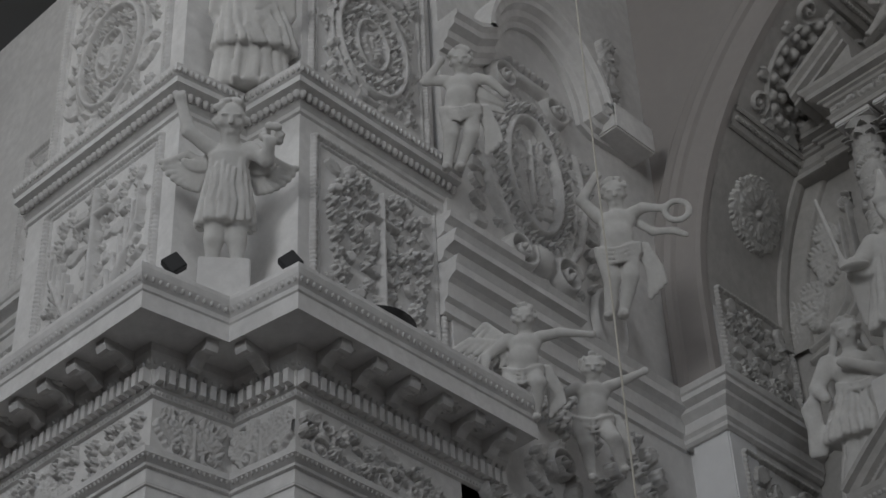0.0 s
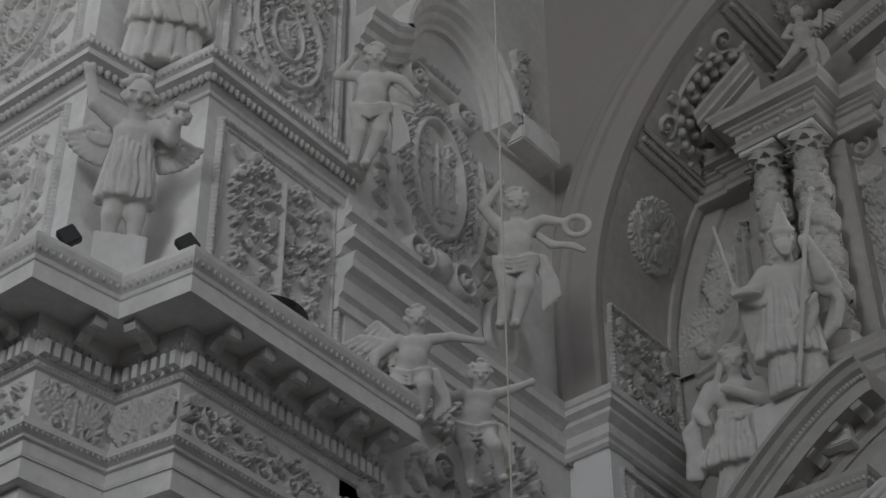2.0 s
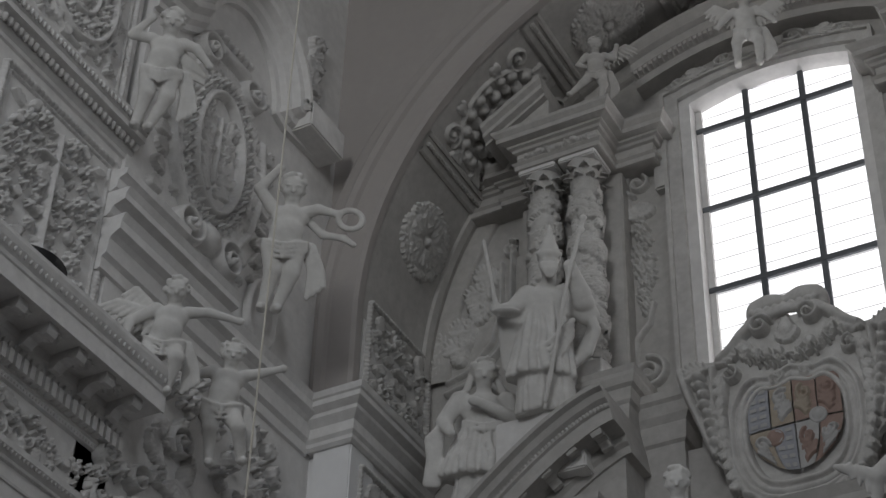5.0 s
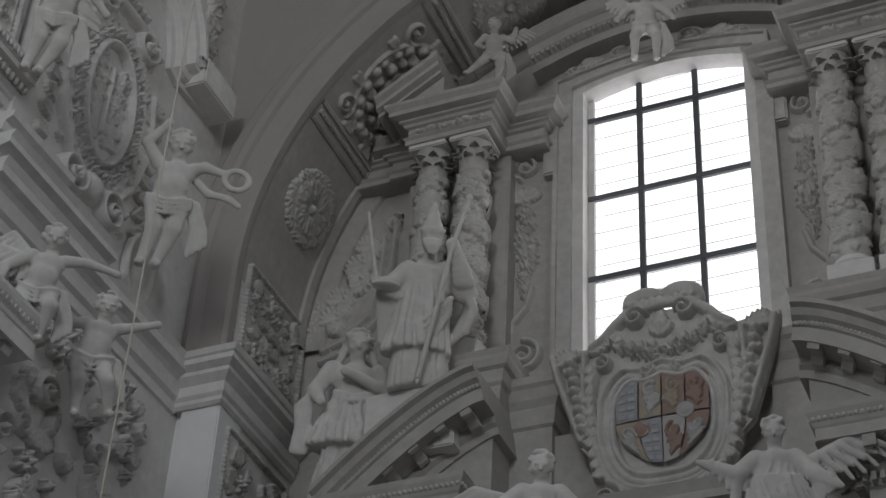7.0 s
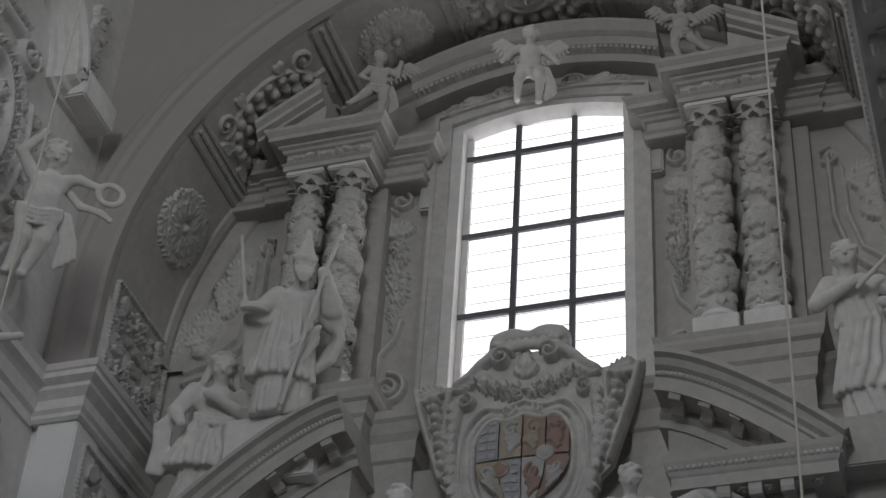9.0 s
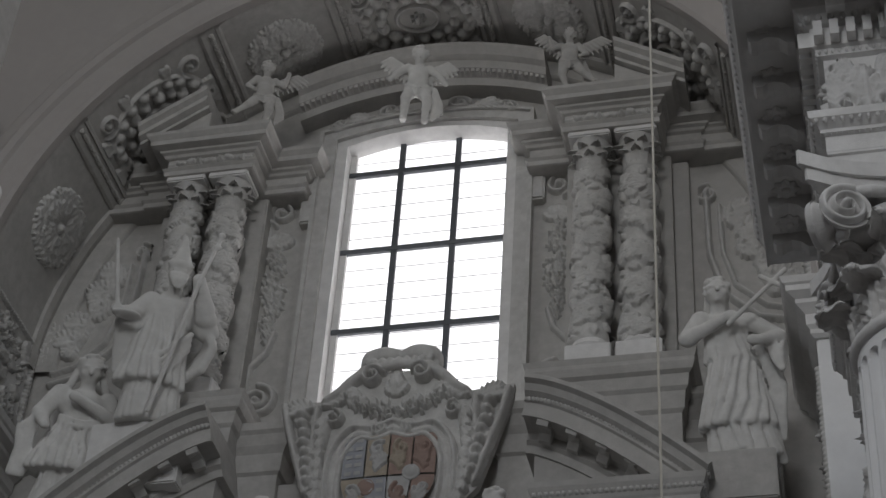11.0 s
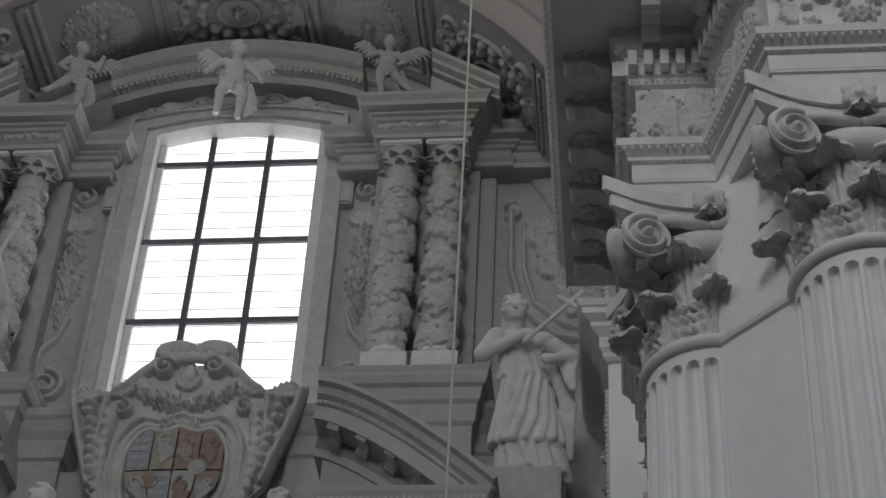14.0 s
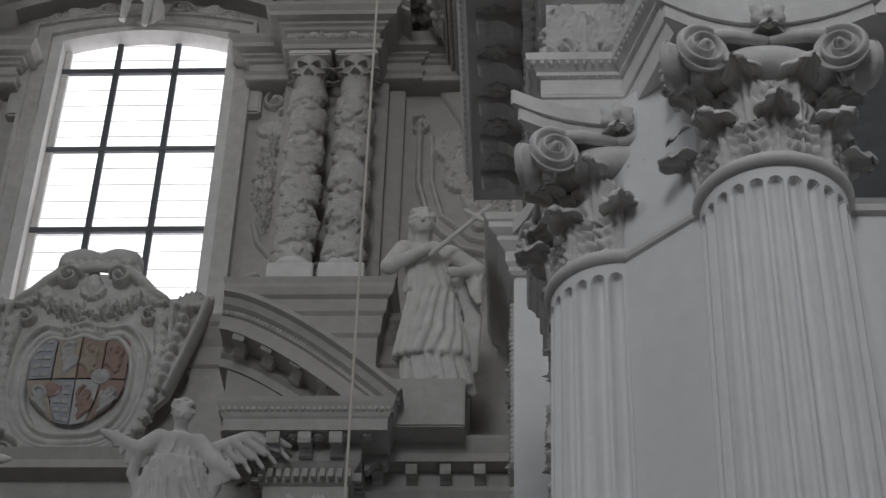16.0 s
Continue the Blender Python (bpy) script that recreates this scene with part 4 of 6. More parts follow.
for pth, z in ((ATTIC, 19.48),):
    V, F = [], []
    for p, e in along(pth, 0.17, 0.11):
        v, f = lathe(p.x, p.y, [(0.0, z - 0.07), (0.045, z - 0.05), (0.06, z + 0.02), (0.03, z + 0.07), (0, z + 0.08)], 7)
        o = len(V)
        V += v
        F += [tuple(i + o for i in q) for q in f]
    tagged(mesh("egg_band", V, F, RELIEF, left_pier, smooth=True), kind="stuff")
V, F = [], []
for p, e in along(ATTIC, 0.355, 0.09):
    v, f = lathe(p.x, p.y, [(0.0, 19.68), (0.03, 19.7), (0.035, 19.76), (0, 19.8)], 6)
    o = len(V)
    V += v
    F += [tuple(i + o for i in q) for q in f]
tagged(mesh("leaf_edge", V, F, RELIEF, left_pier, smooth=True), kind="stuff")


# ---- composite capitals ----
def acanthus(h, w, curl, n=30, m=20):
    """A standing acanthus leaf: toothed lobes, deep veins, its top rolled out and down; x across, y outward, z up."""
    V, small = [], min(1.0, w / 0.4)
    for back in (0, 1):
        for i in range(n + 1):
            q = i / n
            lobe = abs(math.sin(q * 5.5 * math.pi + 0.3)) ** 0.8
            tooth = 0.9 + 0.1 * math.cos(q * 40)
            body = 0.62 + 0.38 * math.sin(math.pi * min(1, q * 1.1) ** 0.8)
            half = 0.62 * w * body * (0.55 + 0.45 * lobe if q < 0.62 else 0.66 + 0.34 * lobe) * tooth
            if q > 0.86:
                half *= max(0.1, 1 - ((q - 0.86) / 0.14) ** 2 * 0.75)
            bend = max(0.0, (q - 0.66) / 0.34)
            ang = bend * 2.5
            r = curl * 0.36
            y0 = 0.1 * small * q * q + r * (1 - math.cos(ang))
            z0 = h * 0.86 * min(q, 0.66) / 0.66 + r * math.sin(ang)
            for j in range(m + 1):
                u = -1 + 2 * j / m
                vein = 0.02 * math.cos(u * 5 * math.pi - 5 * q * abs(u)) + 0.028 * max(0, 1 - 5 * abs(u))
                cup = 0.1 * (1 - 1.7 * bend) * u * u
                d = vein + (0.05 * lobe - 0.05) * abs(u) - cup * (0.6 if bend < 0.5 else 0.3) - (0.03 if back else 0)
                droop = 0.07 * u * u * bend + 0.02 * bend * math.cos(u * 4 * math.pi)
                d, droop = d * small, droop * small
                V.append((u * half, y0 + d * math.cos(ang), z0 + d * math.sin(ang) - droop))
    k, o = m + 1, (n + 1) * (m + 1)
    F = []
    for i in range(n):
        for j in range(m):
            a = i * k + j
            F += [(a, a + 1, a + k + 1, a + k), (o + a, o + a + k, o + a + k + 1, o + a + 1)]
        a, b = i * k, i * k + m
        F += [(a, a + k, o + a + k, o + a), (b, o + b, o + b + k, b + k)]
    for j in range(m):
        a, b = j, n * k + j
        F += [(a, o + a, o + a + 1, a + 1), (b, b + 1, o + b + 1, o + b)]
    return V, F


def volute(r):
    """One scrolled face of a corner volute, in x and z, its face towards -y."""
    rr = Relief(2 * r, 2 * r, r / 26, 5)
    pts = []
    for i in range(120):
        t = i / 119
        q = r * 0.84 * (1 - t) ** 1.1 + r * 0.1
        a = 1.9 - t * 2.4 * 6.2832
        pts.append((r + q * math.cos(a), r + q * math.sin(a)))
    rr.stroke(pts, r * 0.15, r * 0.05, r * 0.2, r * 0.3)
    rr.dot(r, r, r * 0.17, r * 0.42)
    disc = lathe(0, 0, [(0, -0.16), (r * 0.5, -0.16), (r * 0.72, -0.08), (r * 0.96, 0.0), (r * 0.98, 0.02), (0, 0.025)], 32)
    return rr, disc


def move(vf, m):
    return [tuple(m @ Vector(v)) for v in vf[0]], vf[1]


leaf_big = acanthus(0.88, 0.4, 0.36)
leaf_small = acanthus(0.46, 0.42, 0.32)
CAP0, CAP1 = 11.3, 12.97
for (cx, cy), c in zip(COLUMNS, columns):
    for i in range(8):
        a = 6.2832 * i / 8
        for low in (0, 1):
            b = a + (math.pi / 8 if not low else 0)
            rad = 0.58 if low else 0.53
            m = Matrix.Translation((cx + rad * math.cos(b), cy + rad * math.sin(b), CAP0 - 0.02 + (0 if low else 0.1))) @ Matrix.Rotation(b - math.pi / 2, 4, "Z")
            mesh("acanthus_leaf", *move(leaf_small if low else leaf_big, m), CAPITAL, c, smooth=True)
    # echinus with eggs and the abacus with hollow sides
    mesh("echinus", *lathe(cx, cy, [(0.5, 12.2), (0.62, 12.22), (0.69, 12.3), (0.69, 12.4), (0.62, 12.47), (0.5, 12.5)], 40), WHITE, c, smooth=True)
    out = []
    for k in range(4):
        base = math.pi / 4 + k * math.pi / 2
        for j in range(9):
            t = -1 + 2 * j / 8
            x, y = t * 0.86, 0.6 + 0.28 * t * t
            ang = base + math.pi / 4
            out.append((cx + x * -math.sin(ang) * -1 * -1 + y * math.cos(ang), cy + x * math.cos(ang) + y * math.sin(ang)))
    low = column_of(out, 12.56, 12.7)
    big = column_of([(cx + (x - cx) * 1.07, cy + (y - cy) * 1.07) for x, y in out], 12.7, 12.862)
    mesh("abacus", *join(low, big), WHITE, c)
    for k in range(4):
        ang = k * math.pi / 2
        fx, fy = math.cos(ang), math.sin(ang)
        fl = rosette_boss(0.15, 0.07, 6)
        m = Matrix.Translation((cx + 0.76 * fx, cy + 0.76 * fy, 12.68)) @ Matrix.Rotation(ang, 4, "Z") @ Matrix.Rotation(-math.pi / 2, 4, "Y")
        mesh("fleuron", *move(fl, m), RELIEF, c, smooth=True)
        cup = acanthus(0.3, 0.3, 0.22, 14, 12)
        mesh("cup_leaf", *move(cup, Matrix.Translation((cx + 0.62 * fx, cy + 0.62 * fy, 12.28)) @ Matrix.Rotation(ang - math.pi / 2, 4, "Z")), CAPITAL, c, smooth=True)
        ca = ang + math.pi / 4
        strip = acanthus(0.36, 0.2, 0.16, 14, 10)
        mesh("corner_leaf", *move(strip, Matrix.Translation((cx + 0.92 * math.cos(ca), cy + 0.92 * math.sin(ca), 12.02)) @ Matrix.Rotation(ca - math.pi / 2, 4, "Z")), CAPITAL, c, smooth=True)
        for s in (-1, 1):
            rr, disc = volute(0.235)
            px, py = cx + 0.78 * fx + s * 0.57 * -fy, cy + 0.78 * fy + s * 0.57 * fx
            tw = ang - s * 0.3

            def put(U, V, H, px=px, py=py, tw=tw, s=s):
                w = (U - 0.235) * s
                return px + w * -math.sin(tw) + H * math.cos(tw), py + w * math.cos(tw) + H * math.sin(tw), 12.26 + V - 0.235
            rr.make("volute", put, RELIEF, c, sink=-0.02, rough=0.0, depth=1.2)
            m = Matrix.Translation((px, py, 12.26)) @ Matrix.Rotation(tw, 4, "Z") @ Matrix.Rotation(math.pi / 2, 4, "Y")
            mesh("volute_disc", *move(disc, m), RELIEF, c, smooth=False)
            mesh("volute_band", *tube([(px - 0.06 * fx, py - 0.06 * fy, 12.47), (cx + 0.68 * fx + s * 0.3 * -fy, cy + 0.68 * fy + s * 0.3 * fx, 12.52), (cx + 0.68 * fx, cy + 0.68 * fy, 12.44)], [0.07, 0.06, 0.05]), RELIEF, c, smooth=True)

# hanging fruit and leaves on the inner side of the right pier
gar = Relief(0.9, 9.0, 0.022, 77)
gar.fill(0.1, 0.8, 0.2, 8.8, 0.1, 0.18, 150, 0.13, True, "lfl")
gar.make("hanging_garland", on_line((0.33, 14.3), (0.33, 13.3), 3.4), RELIEF, right_pier, "hanging garland of fruit and leaves", depth=1.3)

# two floodlights and a dished lamp on the left cornice
for x, y in ((-14.5, 10.66), (-13.5, 11.7)):
    lamp = thing("floodlight", (x, y, 15.6), "small black floodlight standing on the cornice", "lamp", "floodlights on the cornice")
    m = look((x, y, 15.9), (2 * x, 2 * y, 17.5)) @ Matrix.Rotation(radians(38), 4, "Z")
    mesh("housing", *move(slab(-0.12, 0.12, -0.12, 0.12, -0.06, 0.06, 0.012), m), BLACK, lamp)
    mesh("bracket", *slab(x - 0.02, x + 0.02, y - 0.02, y + 0.02, 15.58, 15.8, 0.004), BLACK, lamp)
dish = thing("dished_lamp", (-13.5, 13.4, 15.6), "dark upturned bowl lamp resting on the cornice", "lamp")
mesh("bowl", *lathe(-13.72, 13.35, [(0.0, 15.59), (0.25, 15.6), (0.45, 15.68), (0.55, 15.8), (0.53, 15.81), (0.42, 15.72), (0.0, 15.66)], 32), BLACK, dish, smooth=True)

# ---- chapel: vault ornament ----
use(CHAPEL)


def on_vault(a_mid, w, y0):
    """Ground on the barrel: u along y, v along the arc about the angle a_mid (degrees)."""
    def f(U, V, H, h=w):
        a = radians(a_mid) + (V - h / 2) / RAD
        r = RAD - H
        return CX + r * np.cos(a), y0 + U, SPRING + r * np.sin(a)
    return f


def vault_rosette(a):
    r = Relief(1.3, 1.3, 0.02, int(a))
    for n, q, h in ((12, 0.62, 0.12), (10, 0.42, 0.17), (6, 0.24, 0.2)):
        for i in range(n):
            b = 6.2832 * i / n + q
            r.leaf(0.65 + 0.12 * math.cos(b), 0.65 + 0.12 * math.sin(b), b, q * 0.9, h, 0.2)
    r.dot(0.65, 0.65, 0.09, 0.22)
    ob = r.make("stucco_rosette", on_vault(a, 1.3, 17.95), CARVED, depth=0.75)
    return tagged(ob, "large leafy stucco rosette on the chapel vault", "rosette", "rosettes of the vault")


def vault_fruit(a, long=2.1):
    r = Relief(1.75, long, 0.02, int(a) + 5)
    m, n = 0.875, long / 2
    for k in (0.22, 0.6):
        r.stroke([(m + k * math.cos(6.2832 * i / 50) * 1.2, n + k * 1.5 * math.sin(6.2832 * i / 50)) for i in range(51)], 0.035, 0.035, 0.09)
    for ring, cnt in ((1.22, 21), (0.86, 15)):
        for i in range(cnt):
            b = 6.2832 * (i + r.rnd.uniform(-.15, .15)) / cnt
            r.dot(m + 0.5 * ring * math.cos(b), n + 0.68 * ring * math.sin(b), r.rnd.uniform(0.085, 0.11), r.rnd.uniform(0.12, 0.17))
    r.flower(m, n, 0.14, 0.16, 6)
    for s in (-1, 1):
        for q in (-1, 1):
            r.scroll(m + s * 0.62, n + q * 0.8, 0.2, 0.6, s * q, 1.5, 0.2, 0.1)
            r.leaf(m + s * 0.2, n + q * 0.85, (1.57 if q > 0 else -1.57) - 0.5 * s, 0.4, 0.11)
            r.leaf(m + s * 0.65, n + q * 0.4, (0 if s > 0 else 3.14), 0.26, 0.1)
    ob = r.make("fruit_relief", on_vault(a, long, 17.75), CARVED, depth=0.85)
    return tagged(ob, "oval stucco wreath packed with fruit on the vault", "relief", "fruit wreaths of the vault")


for a in (159.5, 112, 68, 20.5):
    vault_rosette(a)
for a in (135, 90, 45):
    vault_fruit(a)


def vault_rib(a):
    P = [(CX + (RAD - 0.0) * math.cos(radians(a)), y, SPRING + (RAD - 0.0) * math.sin(radians(a))) for y in (FRONT, BACK)]
    d = Vector((-math.cos(radians(a)), 0, -math.sin(radians(a))))
    t = Vector((-math.sin(radians(a)), 0, math.cos(radians(a))))
    prof = [(-0.19, -0.02), (-0.19, 0.03), (-0.15, 0.06), (-0.1, 0.06), (-0.1, 0.03), (0.1, 0.03), (0.1, 0.06), (0.15, 0.06), (0.19, 0.03), (0.19, -0.02)]
    V = [tuple(Vector(p) + t * u + d * w) for p in P for u, w in prof]
    k = len(prof)
    F = [(j, (j + 1) % k, k + (j + 1) % k, k + j) for j in range(k)]
    V2, F2 = [], []
    for i in range(26):
        y = FRONT + 0.1 + (BACK - FRONT - 0.2) * i / 25
        c = Vector(P[0]) + d * 0.03
        v, f = lathe(0, 0, [(0, 0), (0.05, 0.0), (0.04, 0.03), (0, 0.05)], 6)
        m = Matrix.Translation((c.x, y, c.z)) @ d.to_track_quat("Z", "Y").to_matrix().to_4x4()
        v2, _ = move((v, f), m)
        o = len(V2)
        V2 += v2
        F2 += [tuple(q + o for q in x) for x in f]
    ob = mesh("vault_rib", *join((V, F), (V2, F2)), DIM_AGED)
    tagged(ob, "flat stucco rib with a row of bosses across the vault", "rib", "ribs of the vault")


for a in (147.5, 122, 101.5, 78.5, 58, 32.5):
    vault_rib(a)

# band along the back of the vault, and the line of the lunette
V, F = archivolt(0, [(RAD - 0.0, BACK - 0.34), (RAD - 0.05, BACK - 0.32), (RAD - 0.07, BACK - 0.2), (RAD - 0.05, BACK - 0.1), (RAD - 0.3, BACK - 0.08), (RAD - 0.33, BACK - 0.05), (RAD - 0.36, BACK + 0.02)])
setting("trim_lunette", (V, F), DIM_AGED, "moulded plaster band round the lunette", "moulding")

# upright relief panels on the inner sides of the arch
for s, x in ((1, CX - RAD - 0.0), (-1, CX + RAD)):
    for z0, z1, sd in ((15.66, 17.5, 61), (12.4, 14.75, 62), (9.5, 12.2, 63)):
        r = Relief(1.8, z1 - z0, 0.018, sd)
        r.border(0.05, 0.045, 0.07, 0.06)
        r.fill(0.14, 1.66, 0.16, z1 - z0 - 0.14, 0.1, 0.2, 60, 0.065, True, "lfs")
        ob = r.make("relief_panel", on_x(x, 17.7, z0, s), CARVED, depth=1.5)
        tagged(ob, "upright panel of dense stucco leaves on the arch side", "relief", "relief panels of the arch")

# ---- the window's stucco surround ----
def scroll_strip(side):
    """The scrolled and fruited band beside the window."""
    r = Relief(0.62, 4.3, 0.018, 21)
    m = 0.31
    r.scroll(m - 0.02, 0.3, 0.27, 1.57, 1, 1.9, 0.2, 0.13)
    r.stroke([(m + 0.2, 0.5), (m + 0.16, 0.9), (m - 0.05, 1.15), (m - 0.14, 1.5)], 0.06, 0.04, 0.1)
    for i in range(16):
        v = 1.35 + 1.75 * i / 15
        b = math.sin(math.pi * i / 15)
        for q in range(2):
            r.flower(m + r.rnd.uniform(-.13, .13) * b, v, 0.07 + 0.06 * b, 0.14, 6)
    r.flower(m, 2.85, 0.17, 0.17, 6, 2)
    for q in (0.6, 1.57, 2.5):
        r.leaf(m, 3.1, q, 0.32, 0.12)
    r.scroll(m, 3.75, 0.22, -1.2, 1, 1.8, 0.2, 0.13)
    r.stroke([(m + 0.2, 3.6), (m + 0.15, 3.3), (m, 3.1)], 0.05, 0.035, 0.09)
    x0 = -3.92 if side > 0 else 2 * CX + 3.92

    def put(U, V, H):
        w = U if side > 0 else -U
        return x0 + w, BACK - H, 15.95 + V
    ob = r.make("scroll_band", put, CARVED, depth=1.0)
    tagged(ob, "stucco band of scrolls and hanging fruit beside the window", "ornament", "scroll bands of the window")


scroll_strip(1)
scroll_strip(-1)


# ---- twisted columns on either side of the window ----
def twisted(cx, cy, hand):
    c = thing("twisted_column", (cx, cy, 16.05), "stucco column wound with leaves and vine beside the window", "column", "twisted columns of the altar")
    R0 = 0.215
    r = Relief(6.2832 * R0, 3.3, 0.014, 90 + int(cx * 10))
    W = r.w
    for turn in range(-1, 6):
        for i in range(46):
            t = i / 45
            u, v = W * t, (turn + t) * 0.66
            if hand < 0:
                u = W - u
            r.dot(u, v, 0.03, 0.03)
            if i % 4 == 0 and 0 < v < 3.3:
                for q in (0.9, 2.2, -0.7):
                    for o in (-W, 0, W):
                        r.leaf(u + o, v + 0.04, q if hand > 0 else math.pi - q, 0.2, 0.06, 1.2)

    for _ in range(150):
        u, v, q = r.rnd.uniform(0, W), r.rnd.uniform(0.05, 3.2), r.rnd.uniform(0, 6.28)
        for o in (-W, 0, W):
            r.leaf(u + o, v, q, 0.15, r.rnd.uniform(0.03, 0.06), 1.4)

    def put(U, V, H):
        a = U / R0
        sway = 0.018 * np.sin(V / 0.33 * math.pi)
        q = R0 * (1.06 - 0.12 * V / 3.3) + H + sway
        return cx + q * np.cos(a), cy + q * np.sin(a), 16.1 + 0.945 * V
    r.H += 1.2e-4
    r.make("shaft", put, CARVED, c, sink=0.0, rough=0.002, depth=1.4)
    mesh("base", *join(slab(cx - 0.3, cx + 0.3, cy - 0.3, cy + 0.3, 15.72, 16.02, 0.015), lathe(cx, cy, [(0.29, 16.0), (0.31, 16.05), (0.27, 16.1), (0.25, 16.16), (0.2, 16.18)], 24)), WHITE, c)
    mesh("bell", *lathe(cx, cy, [(0.19, 19.16), (0.22, 19.2), (0.2, 19.24), (0.2, 19.48), (0.28, 19.73), (0.1, 19.75)], 24), CARVED, c, smooth=True)
    lf, lb = acanthus(0.22, 0.17, 0.14, 14, 10), acanthus(0.4, 0.17, 0.17, 14, 10)
    for i in range(8):
        for q, shift in ((lf, 0), (lb, math.pi / 8)):
            b = 6.2832 * i / 8 + shift
            m = Matrix.Translation((cx + 0.2 * math.cos(b), cy + 0.2 * math.sin(b), 19.22)) @ Matrix.Rotation(b - math.pi / 2, 4, "Z")
            mesh("acanthus_leaf", *move(q, m), CARVED, c, smooth=True)
    mesh("abacus", *slab(cx - 0.3, cx + 0.3, cy - 0.3, cy + 0.3, 19.73, 19.83, 0.02), WHITE, c)


CY = 18.9
for cx, hand in ((-3.03, 1), (-2.37, -1), (2 * CX + 3.03, -1), (2 * CX + 2.37, 1)):
    twisted(cx, CY, hand)

# ---- the altar's upper storey: ledges, entablatures, broken pediment over the window ----
# mostly in the darkened chapel stuccos, whose colour holds part of the shade
altar = thing("altarpiece", (CX, 19, 0), "grey and white stucco altarpiece framing the chapel window", "altar")


def mx(x, side):
    return x if side > 0 else 2 * CX - x


def run(path, side):
    """A plan path on the right half, or mirrored to the left with its direction kept."""
    p = [(mx(x, side), y) for x, y in path]
    return p if side > 0 else p[::-1]


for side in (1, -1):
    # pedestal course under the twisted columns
    mesh("pedestal", *mould(run([(-3.62, BACK), (-3.62, 18.72), (-1.86, 18.72), (-1.86, BACK)], side), [(0, 14.4), (0, 14.9), (0.04, 14.95), (0.06, 15.2), (0.1, 15.25), (0.12, 15.42), (0.17, 15.46), (0.2, 15.56), (0.2, 15.62), (0.23, 15.7), (0.0, 15.74)], 0.6), DIM_AGED, altar)
    mesh("pedestal_step", *mould(run([(-4.25, BACK), (-4.25, 19.1), (-1.2, 19.1), (-1.2, BACK)], side), [(0, 13.6), (0, 14.7), (0.04, 14.74), (0.06, 15.0), (0.12, 15.1), (0.16, 15.25), (0.2, 15.3), (0.2, 15.42), (0.0, 15.45)], 0.4), DIM_AGED, altar)
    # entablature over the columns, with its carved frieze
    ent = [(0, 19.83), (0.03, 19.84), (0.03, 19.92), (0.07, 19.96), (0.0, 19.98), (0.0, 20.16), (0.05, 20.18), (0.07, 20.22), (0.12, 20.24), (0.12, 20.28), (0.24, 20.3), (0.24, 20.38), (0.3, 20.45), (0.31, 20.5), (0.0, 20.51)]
    mesh("entablature", *mould(run([(-4.0, BACK), (-4.0, 19.25), (-3.38, 19.25), (-3.38, 18.62), (-2.05, 18.62), (-2.05, 19.25), (-1.5, 19.25), (-1.5, BACK)], side), ent, 0.4), DIM_AGED, altar)
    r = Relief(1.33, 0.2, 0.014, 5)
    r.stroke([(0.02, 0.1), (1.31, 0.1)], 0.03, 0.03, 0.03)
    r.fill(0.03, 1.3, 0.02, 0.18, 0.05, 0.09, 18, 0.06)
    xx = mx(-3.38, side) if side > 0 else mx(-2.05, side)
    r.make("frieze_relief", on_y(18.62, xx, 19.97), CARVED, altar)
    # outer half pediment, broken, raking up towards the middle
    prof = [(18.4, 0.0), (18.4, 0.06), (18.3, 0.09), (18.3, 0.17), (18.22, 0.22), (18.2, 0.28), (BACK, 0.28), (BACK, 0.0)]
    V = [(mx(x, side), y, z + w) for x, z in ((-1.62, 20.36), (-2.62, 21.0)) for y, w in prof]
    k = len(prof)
    mesh("raking_cornice", V, [(j, (j + 1) % k, k + (j + 1) % k, k + j) for j in range(k)] + [tuple(range(k)), tuple(range(k, 2 * k))], DIM_AGED, altar)
    mesh("raking_block", *prism([(mx(-2.64, side), 20.5), (mx(-1.85, side), 20.5), (mx(-2.64, side), 21.0)], 18.5, BACK), DIM_AGED, altar)
    mesh("side_cornice", *mould(run([(-1.5, 19.3), (-0.9, 19.3)], side), [(a, b) for a, b in ent], 0.3), DIM_AGED, altar)
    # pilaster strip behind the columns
    mesh("back_pilaster", *join(slab(min(mx(-3.45, side), mx(-1.95, side)), max(mx(-3.45, side), mx(-1.95, side)), 19.3, BACK + 0.05, 15.6, 19.84, 0.02), slab(min(mx(-1.95, side), mx(-1.72, side)), max(mx(-1.95, side), mx(-1.72, side)), 19.45, BACK + 0.05, 15.6, 19.82, 0.02)), DIM_AGED, altar)

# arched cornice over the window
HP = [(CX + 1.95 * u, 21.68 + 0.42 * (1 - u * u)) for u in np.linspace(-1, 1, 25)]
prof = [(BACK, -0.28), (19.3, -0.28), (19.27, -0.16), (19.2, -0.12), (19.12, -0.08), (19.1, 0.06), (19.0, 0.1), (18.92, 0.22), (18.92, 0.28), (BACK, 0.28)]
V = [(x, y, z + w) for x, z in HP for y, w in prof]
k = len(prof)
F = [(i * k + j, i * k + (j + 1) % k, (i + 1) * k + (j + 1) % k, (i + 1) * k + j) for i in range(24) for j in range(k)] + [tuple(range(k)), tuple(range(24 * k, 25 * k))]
mesh("arched_cornice", V, F, DIM_AGED, altar)
V, F = [], []
for u in np.linspace(-0.97, 0.97, 46):
    v, f = slab(CX + 1.95 * u - 0.025, CX + 1.95 * u + 0.025, 19.13, 19.3, 21.68 + 0.42 * (1 - u * u) - 0.15, 21.68 + 0.42 * (1 - u * u) - 0.06)
    o = len(V)
    V += v
    F += [tuple(i + o for i in q) for q in f]
